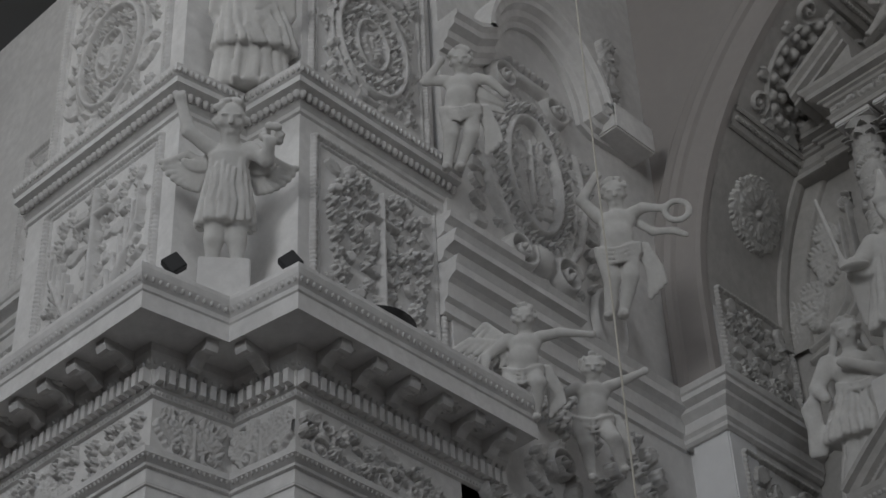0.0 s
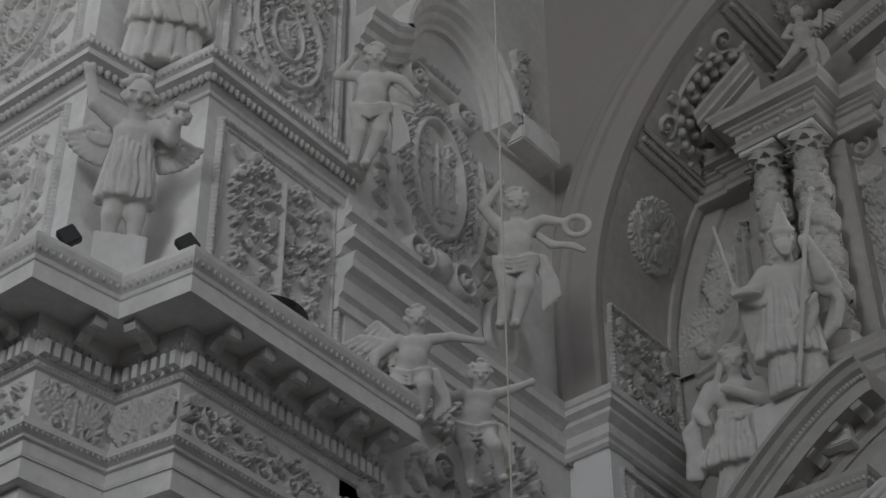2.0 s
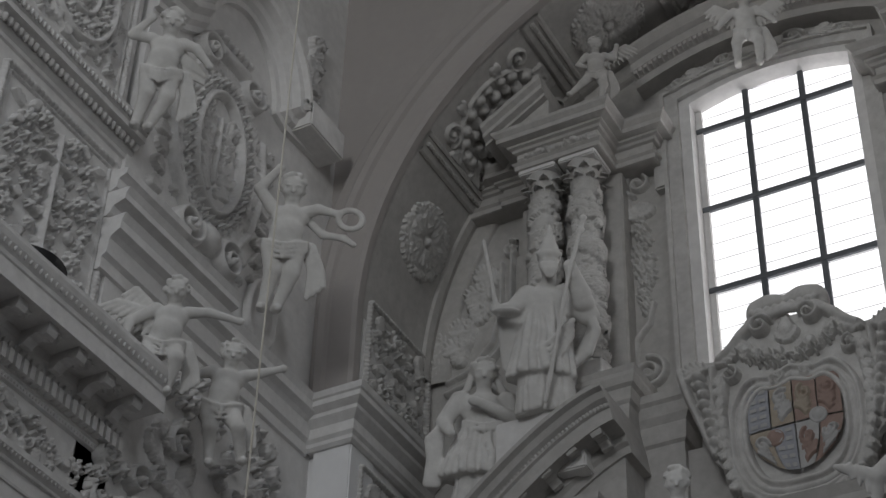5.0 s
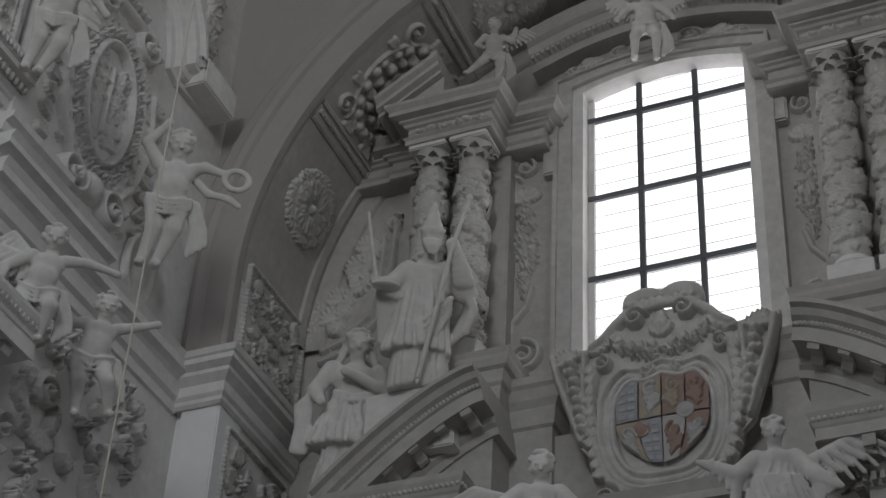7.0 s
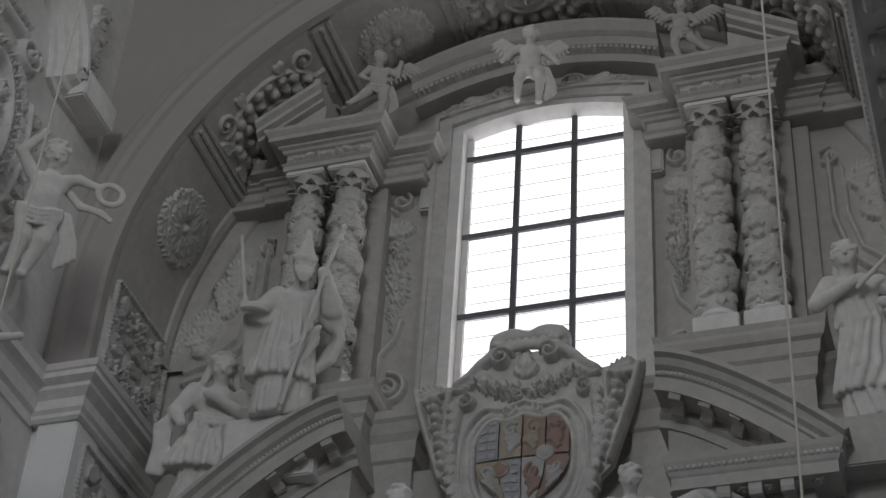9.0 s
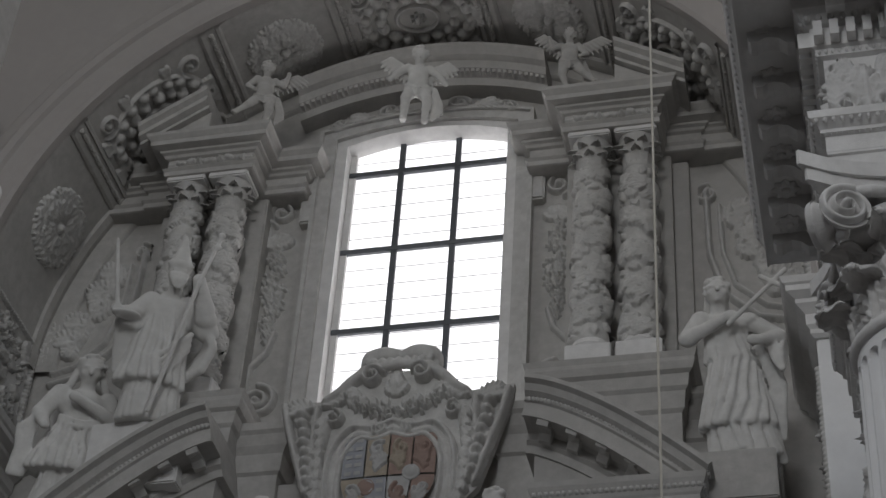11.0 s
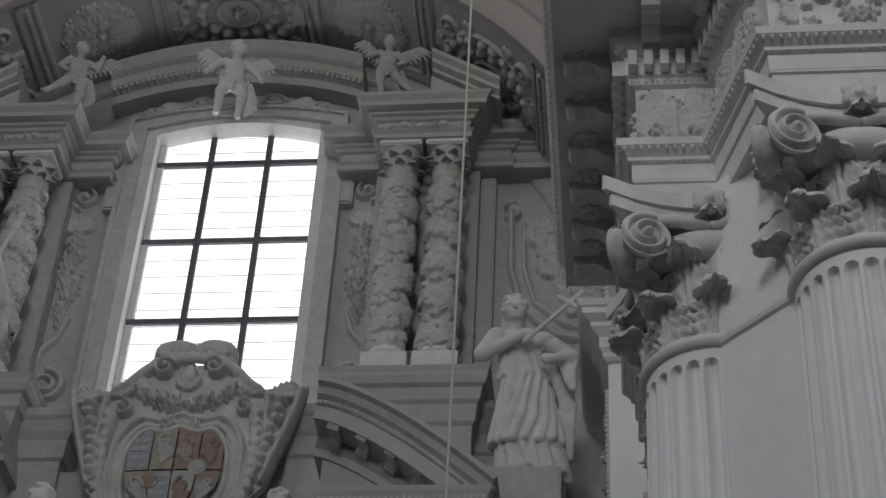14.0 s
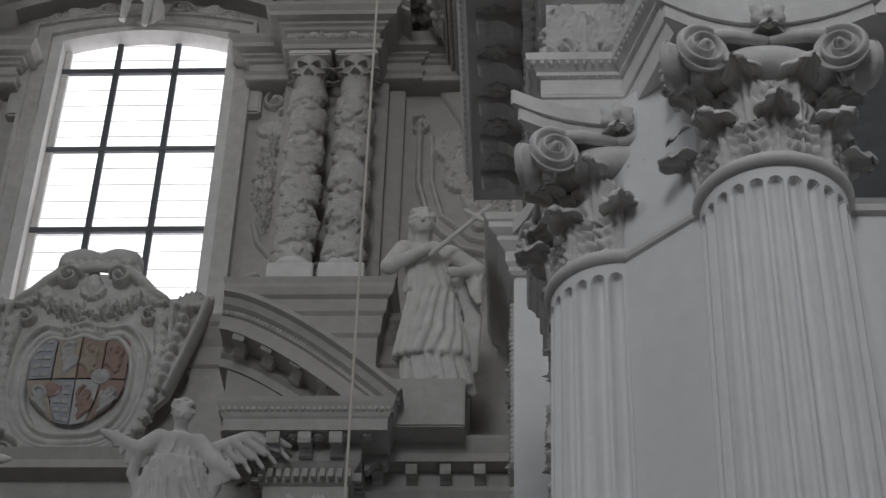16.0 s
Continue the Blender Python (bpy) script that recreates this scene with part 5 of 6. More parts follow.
tagged(mesh("dentil_band", V, F, DIM_AGED, altar), kind="stuff")
r = Relief(3.4, 0.55, 0.02, 8)
r.stroke([(0.3, 0.2), (3.1, 0.2)], 0.04, 0.04, 0.04)
for s in (-1, 1):
    r.scroll(1.7 + s * 0.55, 0.28, 0.2, 0, s, 1.7, 0.2, 0.08)
    r.leaf(1.7 + s * 0.8, 0.2, 0 if s > 0 else 3.14, 0.5, 0.09)
    r.scroll(1.7 + s * 1.35, 0.2, 0.16, 3, -s, 1.7, 0.2, 0.08)


def head_band(U, V, H):
    u = (U - 1.7) / 1.95
    return CX + U - 1.7, BACK - 0.12 - H, 21.02 + 0.36 * (1 - u * u) + V * 0.6
r.make("frieze_relief", head_band, CARVED, altar)

# ornament on the end wall outside the columns: great scrolls with foliage
for side in (1, -1):
    r = Relief(1.9, 3.9, 0.02, 71)
    r.stroke([(0.1, 3.7), (0.12, 2.6), (0.3, 1.9), (0.75, 1.45), (1.2, 1.35)], 0.045, 0.045, 0.12)
    r.stroke([(0.28, 3.5), (0.3, 2.65), (0.45, 2.05), (0.85, 1.65), (1.2, 1.55)], 0.035, 0.035, 0.1)
    r.scroll(0.12, 3.72, 0.17, 1.5, 1, 1.5, 0.2, 0.12)
    r.scroll(0.62, 0.75, 0.55, 1.6, 1, 1.7, 0.15, 0.16)
    for v, u in ((3.3, 0.35), (3.0, 0.5), (2.7, 0.5), (2.4, 0.75), (2.1, 0.85), (2.3, 1.2), (1.9, 1.3), (1.75, 1.6)):
        r.leaf(u, v, 0.5, 0.5, 0.13)
        r.flower(u + 0.1, v + 0.05, 0.13, 0.13, 6)
        r.leaf(u, v, -0.7, 0.4, 0.12)

    def put(U, V, H, side=side):
        return mx(-1.6 + U, side), BACK - H, 15.5 + V
    ob = r.make("scroll_relief", put, CARVED, depth=1.1)
    tagged(ob, "great stucco scroll with leaves on the lunette wall", "relief", "scroll reliefs of the lunette")

# ---- the altar's lower storey: curved broken pediments on bracketed cornices ----
for side in (1, -1):
    ped = thing("altar_pediment", (mx(-2.6, side), 18.4, 12), "white stucco curved broken pediment over a bracketed cornice", "pediment", "pediments of the altar")
    core = run([(-3.05, BACK), (-3.05, 18.3), (-2.06, 18.3), (-2.06, BACK)], side)
    mesh("cornice", *mould(core, [(0, 12.5), (0.04, 12.52), (0.06, 12.56), (0.06, 12.66), (0.1, 12.7), (0.14, 12.76), (0.15, 12.98), (0.46, 12.98), (0.46, 13.13), (0.48, 13.16), (0.5, 13.22), (0.54, 13.32), (0.55, 13.39), (0.0, 13.4)], 0.5), DIM_AGED, ped)
    mesh("frieze", *mould(core, [(0, 11.6), (0, 12.52)], 0.4), DIM_AGED, ped)
    mesh("architrave", *mould(core, [(0, 11.2), (0.04, 11.22), (0.04, 11.4), (0.08, 11.42), (0.1, 11.6), (0, 11.62)], 0.4), DIM_AGED, ped)
    mesh("pier", *mould(core, [(-0.05, 0), (-0.05, 11.25)], 0.4), SMOOTH, ped)
    st = [(p, e) for p, e in along(core, 0.15, 0.32, 0.1) if p.y < 19.2]
    br = ([(x * 0.85, y * 0.6, z * 0.9) for x, y, z in modillion()[0]], modillion()[1])
    ros = rosette_boss(0.075, 0.05, 6)
    for nm, vf, stt, z, dd in (("bracket", br, st, 12.98, 0.29), ("dentil", slab(-0.03, 0.03, -0.02, 0.07, 0, 0.11), [(p, e) for p, e in along(core, 0.06, 0.1) if p.y < 19.2], 12.55, 0.07)):
        for p, e in stt:
            n = Vector((e.y, -e.x))
            m = Matrix.Translation((p.x + n.x * dd, p.y + n.y * dd, z)) @ Matrix.Rotation(math.atan2(e.y, e.x), 4, "Z")
            mesh(nm, *move(vf, m), DIM_AGED, ped)
    q = offset_path(core, 0.32)
    a, b = q[1], q[2]
    n = 5
    for i in range(n + 1):
        p = a + (b - a) * (0.06 + 0.88 * i / n)
        mesh("soffit_rosette", *move(ros, Matrix.Translation((p.x, p.y, 12.985))), CARVED, ped, smooth=True)
    r = Relief(0.95, 0.8, 0.018, 14)
    r.dot(0.48, 0.42, 0.13, 0.13, 0.11)
    for s in (-1, 1):
        for w in (0.2, 0.7, 1.2):
            r.leaf(0.48 + s * 0.1, 0.4, w if s > 0 else math.pi - w, 0.36, 0.1)
        r.scroll(0.48 + s * 0.28, 0.14, 0.12, 0, s, 1.5, 0.2, 0.08)
    x0 = mx(-3.04, side) if side > 0 else mx(-2.08, side)
    r.make("cherub_relief", on_y(18.3, x0, 11.66), CARVED, ped)
    # the curved raking cornice
    curve = [(mx(-3.66 + 2.2 * t, side), 14.95 - 1.48 * t ** 1.45) for t in np.linspace(0, 1, 25)]
    prof = [(18.46, -0.66), (18.44, -0.56), (18.38, -0.52), (18.38, -0.42), (18.3, -0.4), (18.02, -0.4), (18.02, -0.43), (17.98, -0.43), (17.98, -0.24), (17.94, -0.22), (17.94, -0.18), (17.86, -0.14), (17.82, -0.06), (17.74, -0.03), (17.74, 0.03), (19.2, 0.03), (19.2, -0.66)]
    V, k = [], len(prof)
    for i, (x, z) in enumerate(curve):
        x2, z2 = curve[min(i + 1, 24)]
        x1, z1 = curve[max(i - 1, 0)]
        t = Vector((x2 - x1, z2 - z1)).normalized()
        nn = Vector((-t.y, t.x))
        if nn.y < 0:
            nn = -nn
        V += [(x + nn.x * w, y, max(z + nn.y * w, 13.38)) for y, w in prof]
    F = [(i * k + j, i * k + (j + 1) % k, (i + 1) * k + (j + 1) % k, (i + 1) * k + j) for i in range(24) for j in range(k)] + [tuple(range(k)), tuple(range(24 * k, 25 * k))]
    mesh("raking_cornice", V, F, DIM_AGED, ped)
    V, F = [], []
    bead = lathe(0, 0, [(0, -0.035), (0.03, -0.02), (0.03, 0.02), (0, 0.035)], 6)
    dense = [(mx(-3.66 + 2.2 * t, side), 14.95 - 1.48 * t ** 1.45) for t in np.linspace(0.01, 0.98, 44)]
    for x, z in dense:
        for y, dz in ((17.87, -0.09), (17.95, -0.21)):
            v, f = move(bead, Matrix.Translation((x, y, max(13.42, z + dz))))
            o = len(V)
            V += v
            F += [tuple(i + o for i in q) for q in f]
    for p, e in along(core, 0.5, 0.07):
        if p.y < 19:
            v, f = move(bead, Matrix.Translation((p.x, p.y, 13.24)))
            o = len(V)
            V += v
            F += [tuple(i + o for i in q) for q in f]
    tagged(mesh("beading", V, F, CARVED, ped, smooth=True), kind="stuff")
    out = [(x, z - 0.55) for x, z in curve if z - 0.55 > 13.38]
    mesh("tympanum", *prism([(out[0][0], 13.38)] + out + [(out[-1][0], 13.38)], 18.5, 19.2), DIM_AGED, ped)
    for t in (0.1, 0.27, 0.44, 0.6):
        x, z = mx(-3.66 + 2.2 * t, side), 14.95 - 1.48 * t ** 1.45 - 0.36
        sl = 1.48 * 1.45 * t ** 0.45 / 2.2 * (-1 if side > 0 else 1)
        m = Matrix.Translation((x, 18.0, z - 0.02)) @ Matrix.Rotation(-math.atan(sl), 4, "Y")
        mesh("bracket", *move(([(x * 0.85, y * 0.75, z * 0.9) for x, y, z in modillion()[0]], modillion()[1]), m), DIM_AGED, ped)
        x, z = mx(-3.66 + 2.2 * (t + 0.085), side), 14.95 - 1.48 * (t + 0.085) ** 1.45 - 0.36
        mesh("soffit_rosette", *move(ros, Matrix.Translation((x, 18.1, z - 0.01)) @ Matrix.Rotation(-math.atan(sl), 4, "Y")), CARVED, ped, smooth=True)
    # the wing of the entablature that runs on to the side
    wing = run([(-2.06, 18.85), (0.15, 18.85)], side)
    mesh("wing_cornice", *mould(wing, [(0, 11.5), (0, 12.45), (0.05, 12.5), (0.08, 12.62), (0.12, 12.7), (0.12, 12.95), (0.34, 12.97), (0.34, 13.08), (0.4, 13.25), (0.4, 13.3), (0, 13.32)], 0.7), DIM_AGED, ped)
    for p, e in along(wing, 0.12, 0.34, 0.1):
        mesh("bracket", *move(([(x * 0.75, y * 0.45, z * 0.8) for x, y, z in modillion()[0]], modillion()[1]), Matrix.Translation((p.x, p.y - 0.2, 12.95))), DIM_AGED, ped)
    for p, e in along(wing, 0.05, 0.11):
        mesh("dentil", *move(slab(-0.03, 0.03, -0.06, 0.04, 0, 0.1), Matrix.Translation((p.x, p.y, 12.5))), DIM_AGED, ped)
    # plinth on which the statue stands
    if side > 0:
        mesh("plinth", *slab(-1.6, -0.72, 18.1, 19.0, 13.2, 13.88, 0.02), DIM_AGED, ped)

# back of the lower storey, between the pediments
setting("wall_altar", slab(-10.6, -0.7, 19.2, BACK, 0, 14.6), DIM_AGED, "grey stucco wall of the altar's middle", "wall")
middle = thing("middle_cornice", (CX, 18.9, 12), "white stucco bracketed cornice behind the coat of arms", "cornice")
mesh("cornice", *mould([(-8.4, 18.95), (-3.0, 18.95)], [(0, 11.5), (0, 12.4), (0.05, 12.5), (0.1, 12.7), (0.1, 12.9), (0.34, 12.95), (0.34, 13.06), (0.4, 13.2), (0, 13.25)], 0.3), DIM_AGED, middle)

# ---- the coat of arms ----
arms = thing("coat_of_arms", (CX, 18.8, 13.2), "white stucco cartouche with a painted heraldic shield and crown", "coat of arms")
AX, AY = -5.57, 18.8
half = [(0.0, 13.2), (0.4, 13.22), (0.72, 13.5), (0.92, 14.0), (0.98, 14.6), (0.95, 15.3), (0.92, 15.6), (0.72, 15.76), (0.52, 16.02), (0.36, 16.14), (0.2, 15.98)]
mesh("cartouche", *prism([(AX + x, z) for x, z in half] + [(AX - x, z) for x, z in half[:0:-1]], AY, 19.3), CARVED, arms)
for w in (-1, 1):
    side_ = [(0.9, 15.58), (1.56, 15.64), (1.54, 15.4), (1.36, 14.8), (1.14, 14.1), (0.86, 13.8), (0.94, 14.6)]
    mesh("side_scroll", *prism([(AX + w * x, z) for x, z in (side_ if w > 0 else side_[::-1])], AY + 0.015, AY + 0.14), CARVED, arms)


def escutcheon(k, n=64):
    """Outline of the shield, grown by k: notched top, bowed sides, round foot."""
    out = []
    for i in range(n + 1):
        a = 6.2832 * i / n + math.pi / 2
        c_, s_ = math.cos(a), math.sin(a)
        x = 0.63 * math.copysign(abs(c_) ** 0.62, c_)
        z = 0.68 * math.copysign(abs(s_) ** (0.5 if s_ > 0 else 1.15), s_)
        if s_ > 0:
            z += 0.035 * math.cos(x * 15)
        out.append((x * k, z * k))
    return out


r = Relief(3.3, 3.4, 0.016, 33)
m = 1.65
for k, t, h in ((1.06, 0.05, 0.13), (1.2, 0.055, 0.1), (1.34, 0.045, 0.14)):
    r.stroke([(m + x, 1.22 + z) for x, z in escutcheon(k)], t, t, h)
for w in (-1, 1):
    # stiles of leaf beside the shield
    r.stroke([(m + w * 0.9, 2.3), (m + w * 0.98, 1.7), (m + w * 0.93, 1.1), (m + w * 0.72, 0.5), (m + w * 0.3, 0.22)], 0.075, 0.06, 0.12)
    for i in range(11):
        r.leaf(m + w * (0.93 - 0.02 * max(0, i - 6) ** 1.3), 2.3 - 0.16 * i, -1.57 + w * 0.5, 0.2, 0.17)
    r.scroll(m + w * 0.8, 2.28, 0.12, 1.5, w, 1.4, 0.25, 0.17)
    # side boards: raised edge, hanging fruit between
    r.stroke([(m + w * 1.5, 2.55), (m + w * 1.42, 2.2), (m + w * 1.28, 1.75), (m + w * 1.1, 1.15)], 0.06, 0.04, 0.13)
    r.stroke([(m + w * 1.06, 2.5), (m + w * 1.08, 1.9), (m + w * 1.02, 1.2)], 0.045, 0.035, 0.1)
    r.leaf(m + w * 1.12, 2.5, 0.2 if w > 0 else 2.9, 0.4, 0.15)
    for i in range(8):
        r.dot(m + w * (1.25 - 0.025 * i), 2.38 - 0.15 * i, 0.085, 0.2)
        r.leaf(m + w * (1.25 - 0.025 * i), 2.34 - 0.15 * i, -1.57 + 0.8 * (i % 2 * 2 - 1), 0.14, 0.12)
    # crest: two great volutes that slope to the shoulders
    r.scroll(m + w * 0.33, 2.9, 0.15, 2.6 if w > 0 else 0.54, -w, 1.5, 0.27, 0.2)
    r.stroke([(m + w * 0.42, 3.02), (m + w * 0.62, 2.86), (m + w * 0.78, 2.68), (m + w * 0.95, 2.56)], 0.09, 0.07, 0.16)
    for q in range(5):
        r.leaf(m + w * (0.5 + 0.08 * q), 2.62 - 0.03 * q, 0.7 if w > 0 else 2.44, 0.22, 0.13)
    for i in range(5):
        r.flower(m + w * (0.02 + 0.16 * i), 2.3 + 0.018 * i * i, 0.12 - 0.012 * (i % 2), 0.19, 5 + i % 2)
        r.leaf(m + w * (0.1 + 0.16 * i), 2.44 + 0.02 * i, (1.1 if w > 0 else 2.04), 0.16, 0.12)
    r.scroll(m + w * 0.2, 2.06, 0.1, 0.3, w, 1.4, 0.25, 0.15)
    r.scroll(m + w * 0.75, 0.28, 0.22, 1.5, w, 1.6, 0.2, 0.14)
    r.scroll(m + w * 0.25, 0.15, 0.16, 1.5, -w, 1.6, 0.2, 0.14)
r.leaf(m, 2.95, -1.57, 0.3, 0.16)
for w in (-1, 1):
    r.leaf(m, 2.6, 1.57 + 0.7 * w, 0.26, 0.14)
r.make("cartouche_relief", on_y(AY, AX - m, 12.97), CARVED, arms, depth=1.0)
# the two-lobed crown stands free on the scrolls
c = Sculpt(2)
for w in (-1, 1):
    c.ball((w * 0.24, 0, 0.3), (0.28, 0.2, 0.16), 0.05).ball((w * 0.42, 0, 0.2), (0.14, 0.2, 0.2), 0.05)
    c.limbs([(w * 0.3, 0, 0.0), (w * 0.34, 0, -0.2)], 0.07, 0.09, 0.02)
for i in range(9):
    c.ball((-0.44 + 0.11 * i, -0.19, 0.14), 0.05, 0.01)
c.limbs([(-0.5, -0.1, 0.06), (0, -0.2, 0.07), (0.5, -0.1, 0.06)], 0.07, 0.07, 0.02).limb((-0.06, 0, 0.05), (-0.05, -0.05, -0.3), 0.09, 0.12, 0.02)
Vc, Fc = c.skin(0.022)
mesh("crown", Vc + np.array([AX, AY + 0.12, 15.98]), Fc, CARVED, arms, "stucco crown above the shield", smooth=True)


def shield_patch(u0, u1, v0, v1, mat, lift=0.0, n=10):
    """A field of the bulging shield, in shares of its half width and height."""
    V, F = [], []
    for j in range(n + 1):
        for i in range(n + 1):
            u, v = u0 + (u1 - u0) * i / n, v0 + (v1 - v0) * j / n
            x = AX + 0.63 * u * (math.sqrt(max(0, 1 - 0.72 * v * v)) if v < 0 else 1.0)
            z = 14.27 + 0.68 * v * (math.sqrt(max(0, 1 - 0.5 * u * u)) if v < 0 else 1.0)
            y = AY - 0.02 - lift - 0.1 * math.sqrt(max(0, 1 - 0.5 * (u * u + v * v)))
            V.append((x, y, z))
    for j in range(n):
        for i in range(n):
            a = j * (n + 1) + i
            F.append((a, a + 1, a + n + 2, a + n + 1))
    return V, F


for i in range(4):
    for j in range(2):
        u0, u1 = -0.97 + 0.49 * i, -0.97 + 0.49 * (i + 1) - 0.03
        v0, v1 = (-0.96, -0.02) if j == 0 else (0.02, 0.95)
        mat = (BLUE, GOLD, RED, RED)[i] if j else (GOLD, BLUE, PALE, RED)[i]
        field = mesh("shield_field", *shield_patch(u0, u1, v0, v1, mat), mat, arms, "faded painted heraldic field", smooth=True)
        if mat is BLUE:
            for q in range(5):
                vv = v0 + (v1 - v0) * (q + 0.5) / 5
                for w in range(2):
                    uu = u0 + 0.06 + 0.2 * w
                    mesh("charge", *shield_patch(uu, uu + 0.14, vv - 0.045, vv + 0.035, mat, 0.012, 3), PALE, field, smooth=True)
        else:
            rr = Relief(0.4, 0.7, 0.02, 7 * i + j)
            rr.scroll(0.2, 0.45, 0.14, i, 1, 1.3, 0.3, 0.03)
            rr.leaf(0.2, 0.1, 1.4, 0.34, 0.03, 1.0)
            rr.leaf(0.1, 0.3, 0.4, 0.24, 0.03, 1.0)

            def lie(U, V, H, u0=u0, u1=u1, v0=v0, v1=v1):
                u, v = u0 + (u1 - u0) * U / 0.4, v0 + (v1 - v0) * V / 0.7
                return AX + 0.63 * u * np.where(v < 0, np.sqrt(np.clip(1 - 0.72 * v * v, 0, 1)), 1.0), AY - 0.02 - H - 0.1 * np.sqrt(np.clip(1 - 0.5 * (u * u + v * v), 0, 1)), 14.27 + 0.68 * v * np.where(v < 0, np.sqrt(np.clip(1 - 0.5 * u * u, 0, 1)), 1.0)
            rr.make("charge", lie, (PALE, GOLD, RED)[(i + 2 * j) % 3], field, sink=0.002, rough=0.0)
for x, z, col in ((-0.27, 14.12, RED), (0.3, 14.3, PALE)):
    mesh("inescutcheon", *move(lathe(0, 0, [(0, 0.045), (0.07, 0.04), (0.09, 0.02), (0.11, 0.035), (0.12, 0.0)], 20), Matrix.Translation((AX + x, AY - 0.1, z)) @ Matrix.Rotation(math.pi / 2, 4, "X")), col, arms, smooth=True)
use()

# ---- statues ----
use()
TO_EYE = lambda x, y: math.atan2(y, x) - math.pi / 2


def draped(seed, arm_l, arm_r, head=(0, -0.03, 0.9), hem=(0.17, 0.13), waist=(0.11, 0.085), chest=(0.0, 0, 0.74), sway=0.0, hair=True, r=0.07, mitre=False, nod=0.5):
    """A standing figure in long robes; arms by elbow and hand."""
    s = Sculpt(seed)
    c = np.array(chest, float)
    s.drape((sway, 0.0, 0.0), (hem[0] * 0.95, hem[1] * 0.95), (c[0] * 0.6, 0, 0.56), waist, 18, 0.02)
    s.drape((sway * 0.7 + 0.01, -0.02, 0.24), (hem[0] * 0.98, hem[1] * 1.05), (c[0] * 0.8, -0.01, 0.64), (waist[0] * 1.05, waist[1] * 1.08), 15, 0.021, 0.5)
    s.drape((sway * 0.4, -0.01, 0.5), (waist[0] * 1.14, waist[1] * 1.15), (c[0], 0, 0.8), (0.09, 0.065), 12, 0.012, -0.4)
    s.ball(c + [0, 0, 0.02], (0.115, 0.075, 0.06), 0.02)
    for w, (m, e) in ((-1, arm_l), (1, arm_r)):
        sh = c + [0.1 * w, 0, 0.035]
        s.limbs([sh, m], 0.052, 0.05, 0.015).limbs([m, e], 0.05, 0.028, 0.01)
        s.limb(e, np.array(e) + (np.array(e) - np.array(m)) * 0.2, 0.024, 0.018, 0.006)
        for j in range(4):
            q = np.array(m) + (np.array(e) - np.array(m)) * (0.1 + 0.22 * j)
            s.limb(q + [0, -0.02, 0.03], q + [0.0, 0.0, -0.05 - 0.03 * (3 - j)], 0.016, 0.012, 0.006)
        s.limbs([m, np.array(m) + [0.015 * w, 0.02, -0.14], np.array(m) + [-0.02 * w, 0.03, -0.26]], 0.04, 0.018, 0.012)
    s.swag((c[0] - 0.12, -0.05, 0.6), (sway * 0.5 + 0.02, -0.13, 0.48), (sway + 0.13, -0.05, 0.6), 6, (0.0, 0, -0.032), 0.015)
    for w in (-1, 1):
        s.limb((sway + 0.06 * w, -0.1, 0.012), (sway + 0.07 * w, -0.16, 0.012), 0.026, 0.02, 0.01)
    s.head(head, r, hair, nod)
    if mitre:
        x, y, z = head
        for w in (-1, 1):
            s.limbs([(x, y - 0.012 + 0.022 * w, z + 0.075), (x, y - 0.04 + 0.018 * w, z + 0.13), (x, y - 0.065 + 0.008 * w, z + 0.205)], 0.052, 0.01, 0.008)
        for i in range(7):
            s.limb((x - 0.036 + 0.012 * i, y - 0.05, z - 0.06), (x - 0.02 + 0.006 * i, y - 0.055, z - 0.12 - 0.01 * (i % 3)), 0.013, 0.008, 0.004)
    return s


# winged child on the corner of the left pier
ax, ay = -14.72, 11.62
s = Sculpt(4)
s.drape((0, 0, 0.27), (0.135, 0.11), (0.0, 0, 0.7), (0.09, 0.07), 15, 0.017)
s.ball((0, 0, 0.7), (0.095, 0.07, 0.085), 0.03)
for w, f in ((-1, (-0.06, 0.02, 0.03)), (1, (0.06, -0.03, 0.03))):
    s.limbs([(0.05 * w, 0, 0.32), (0.055 * w, -0.02, 0.18)], 0.056, 0.046).limbs([(0.055 * w, -0.02, 0.18), f], 0.046, 0.03)
    s.limb(f, (f[0], f[1] - 0.08, 0.015), 0.03, 0.022)
s.limbs([(-0.1, 0, 0.76), (-0.2, -0.02, 0.84)], 0.044, 0.038).limbs([(-0.2, -0.02, 0.84), (-0.25, -0.03, 1.03)], 0.036, 0.026).ball((-0.25, -0.04, 1.05), 0.03)
s.limbs([(0.1, 0, 0.76), (0.18, -0.05, 0.67)], 0.046, 0.04).limbs([(0.18, -0.05, 0.67), (0.19, -0.12, 0.74)], 0.038, 0.028)
for i in range(9):
    s.ball((0.2 + 0.04 * math.cos(i * 2.4), -0.11 + 0.03 * math.sin(i * 1.7), 0.8 + 0.045 * math.sin(i * 2.4)), 0.026, 0.005)
s.head((0.0, -0.05, 0.92), 0.09)
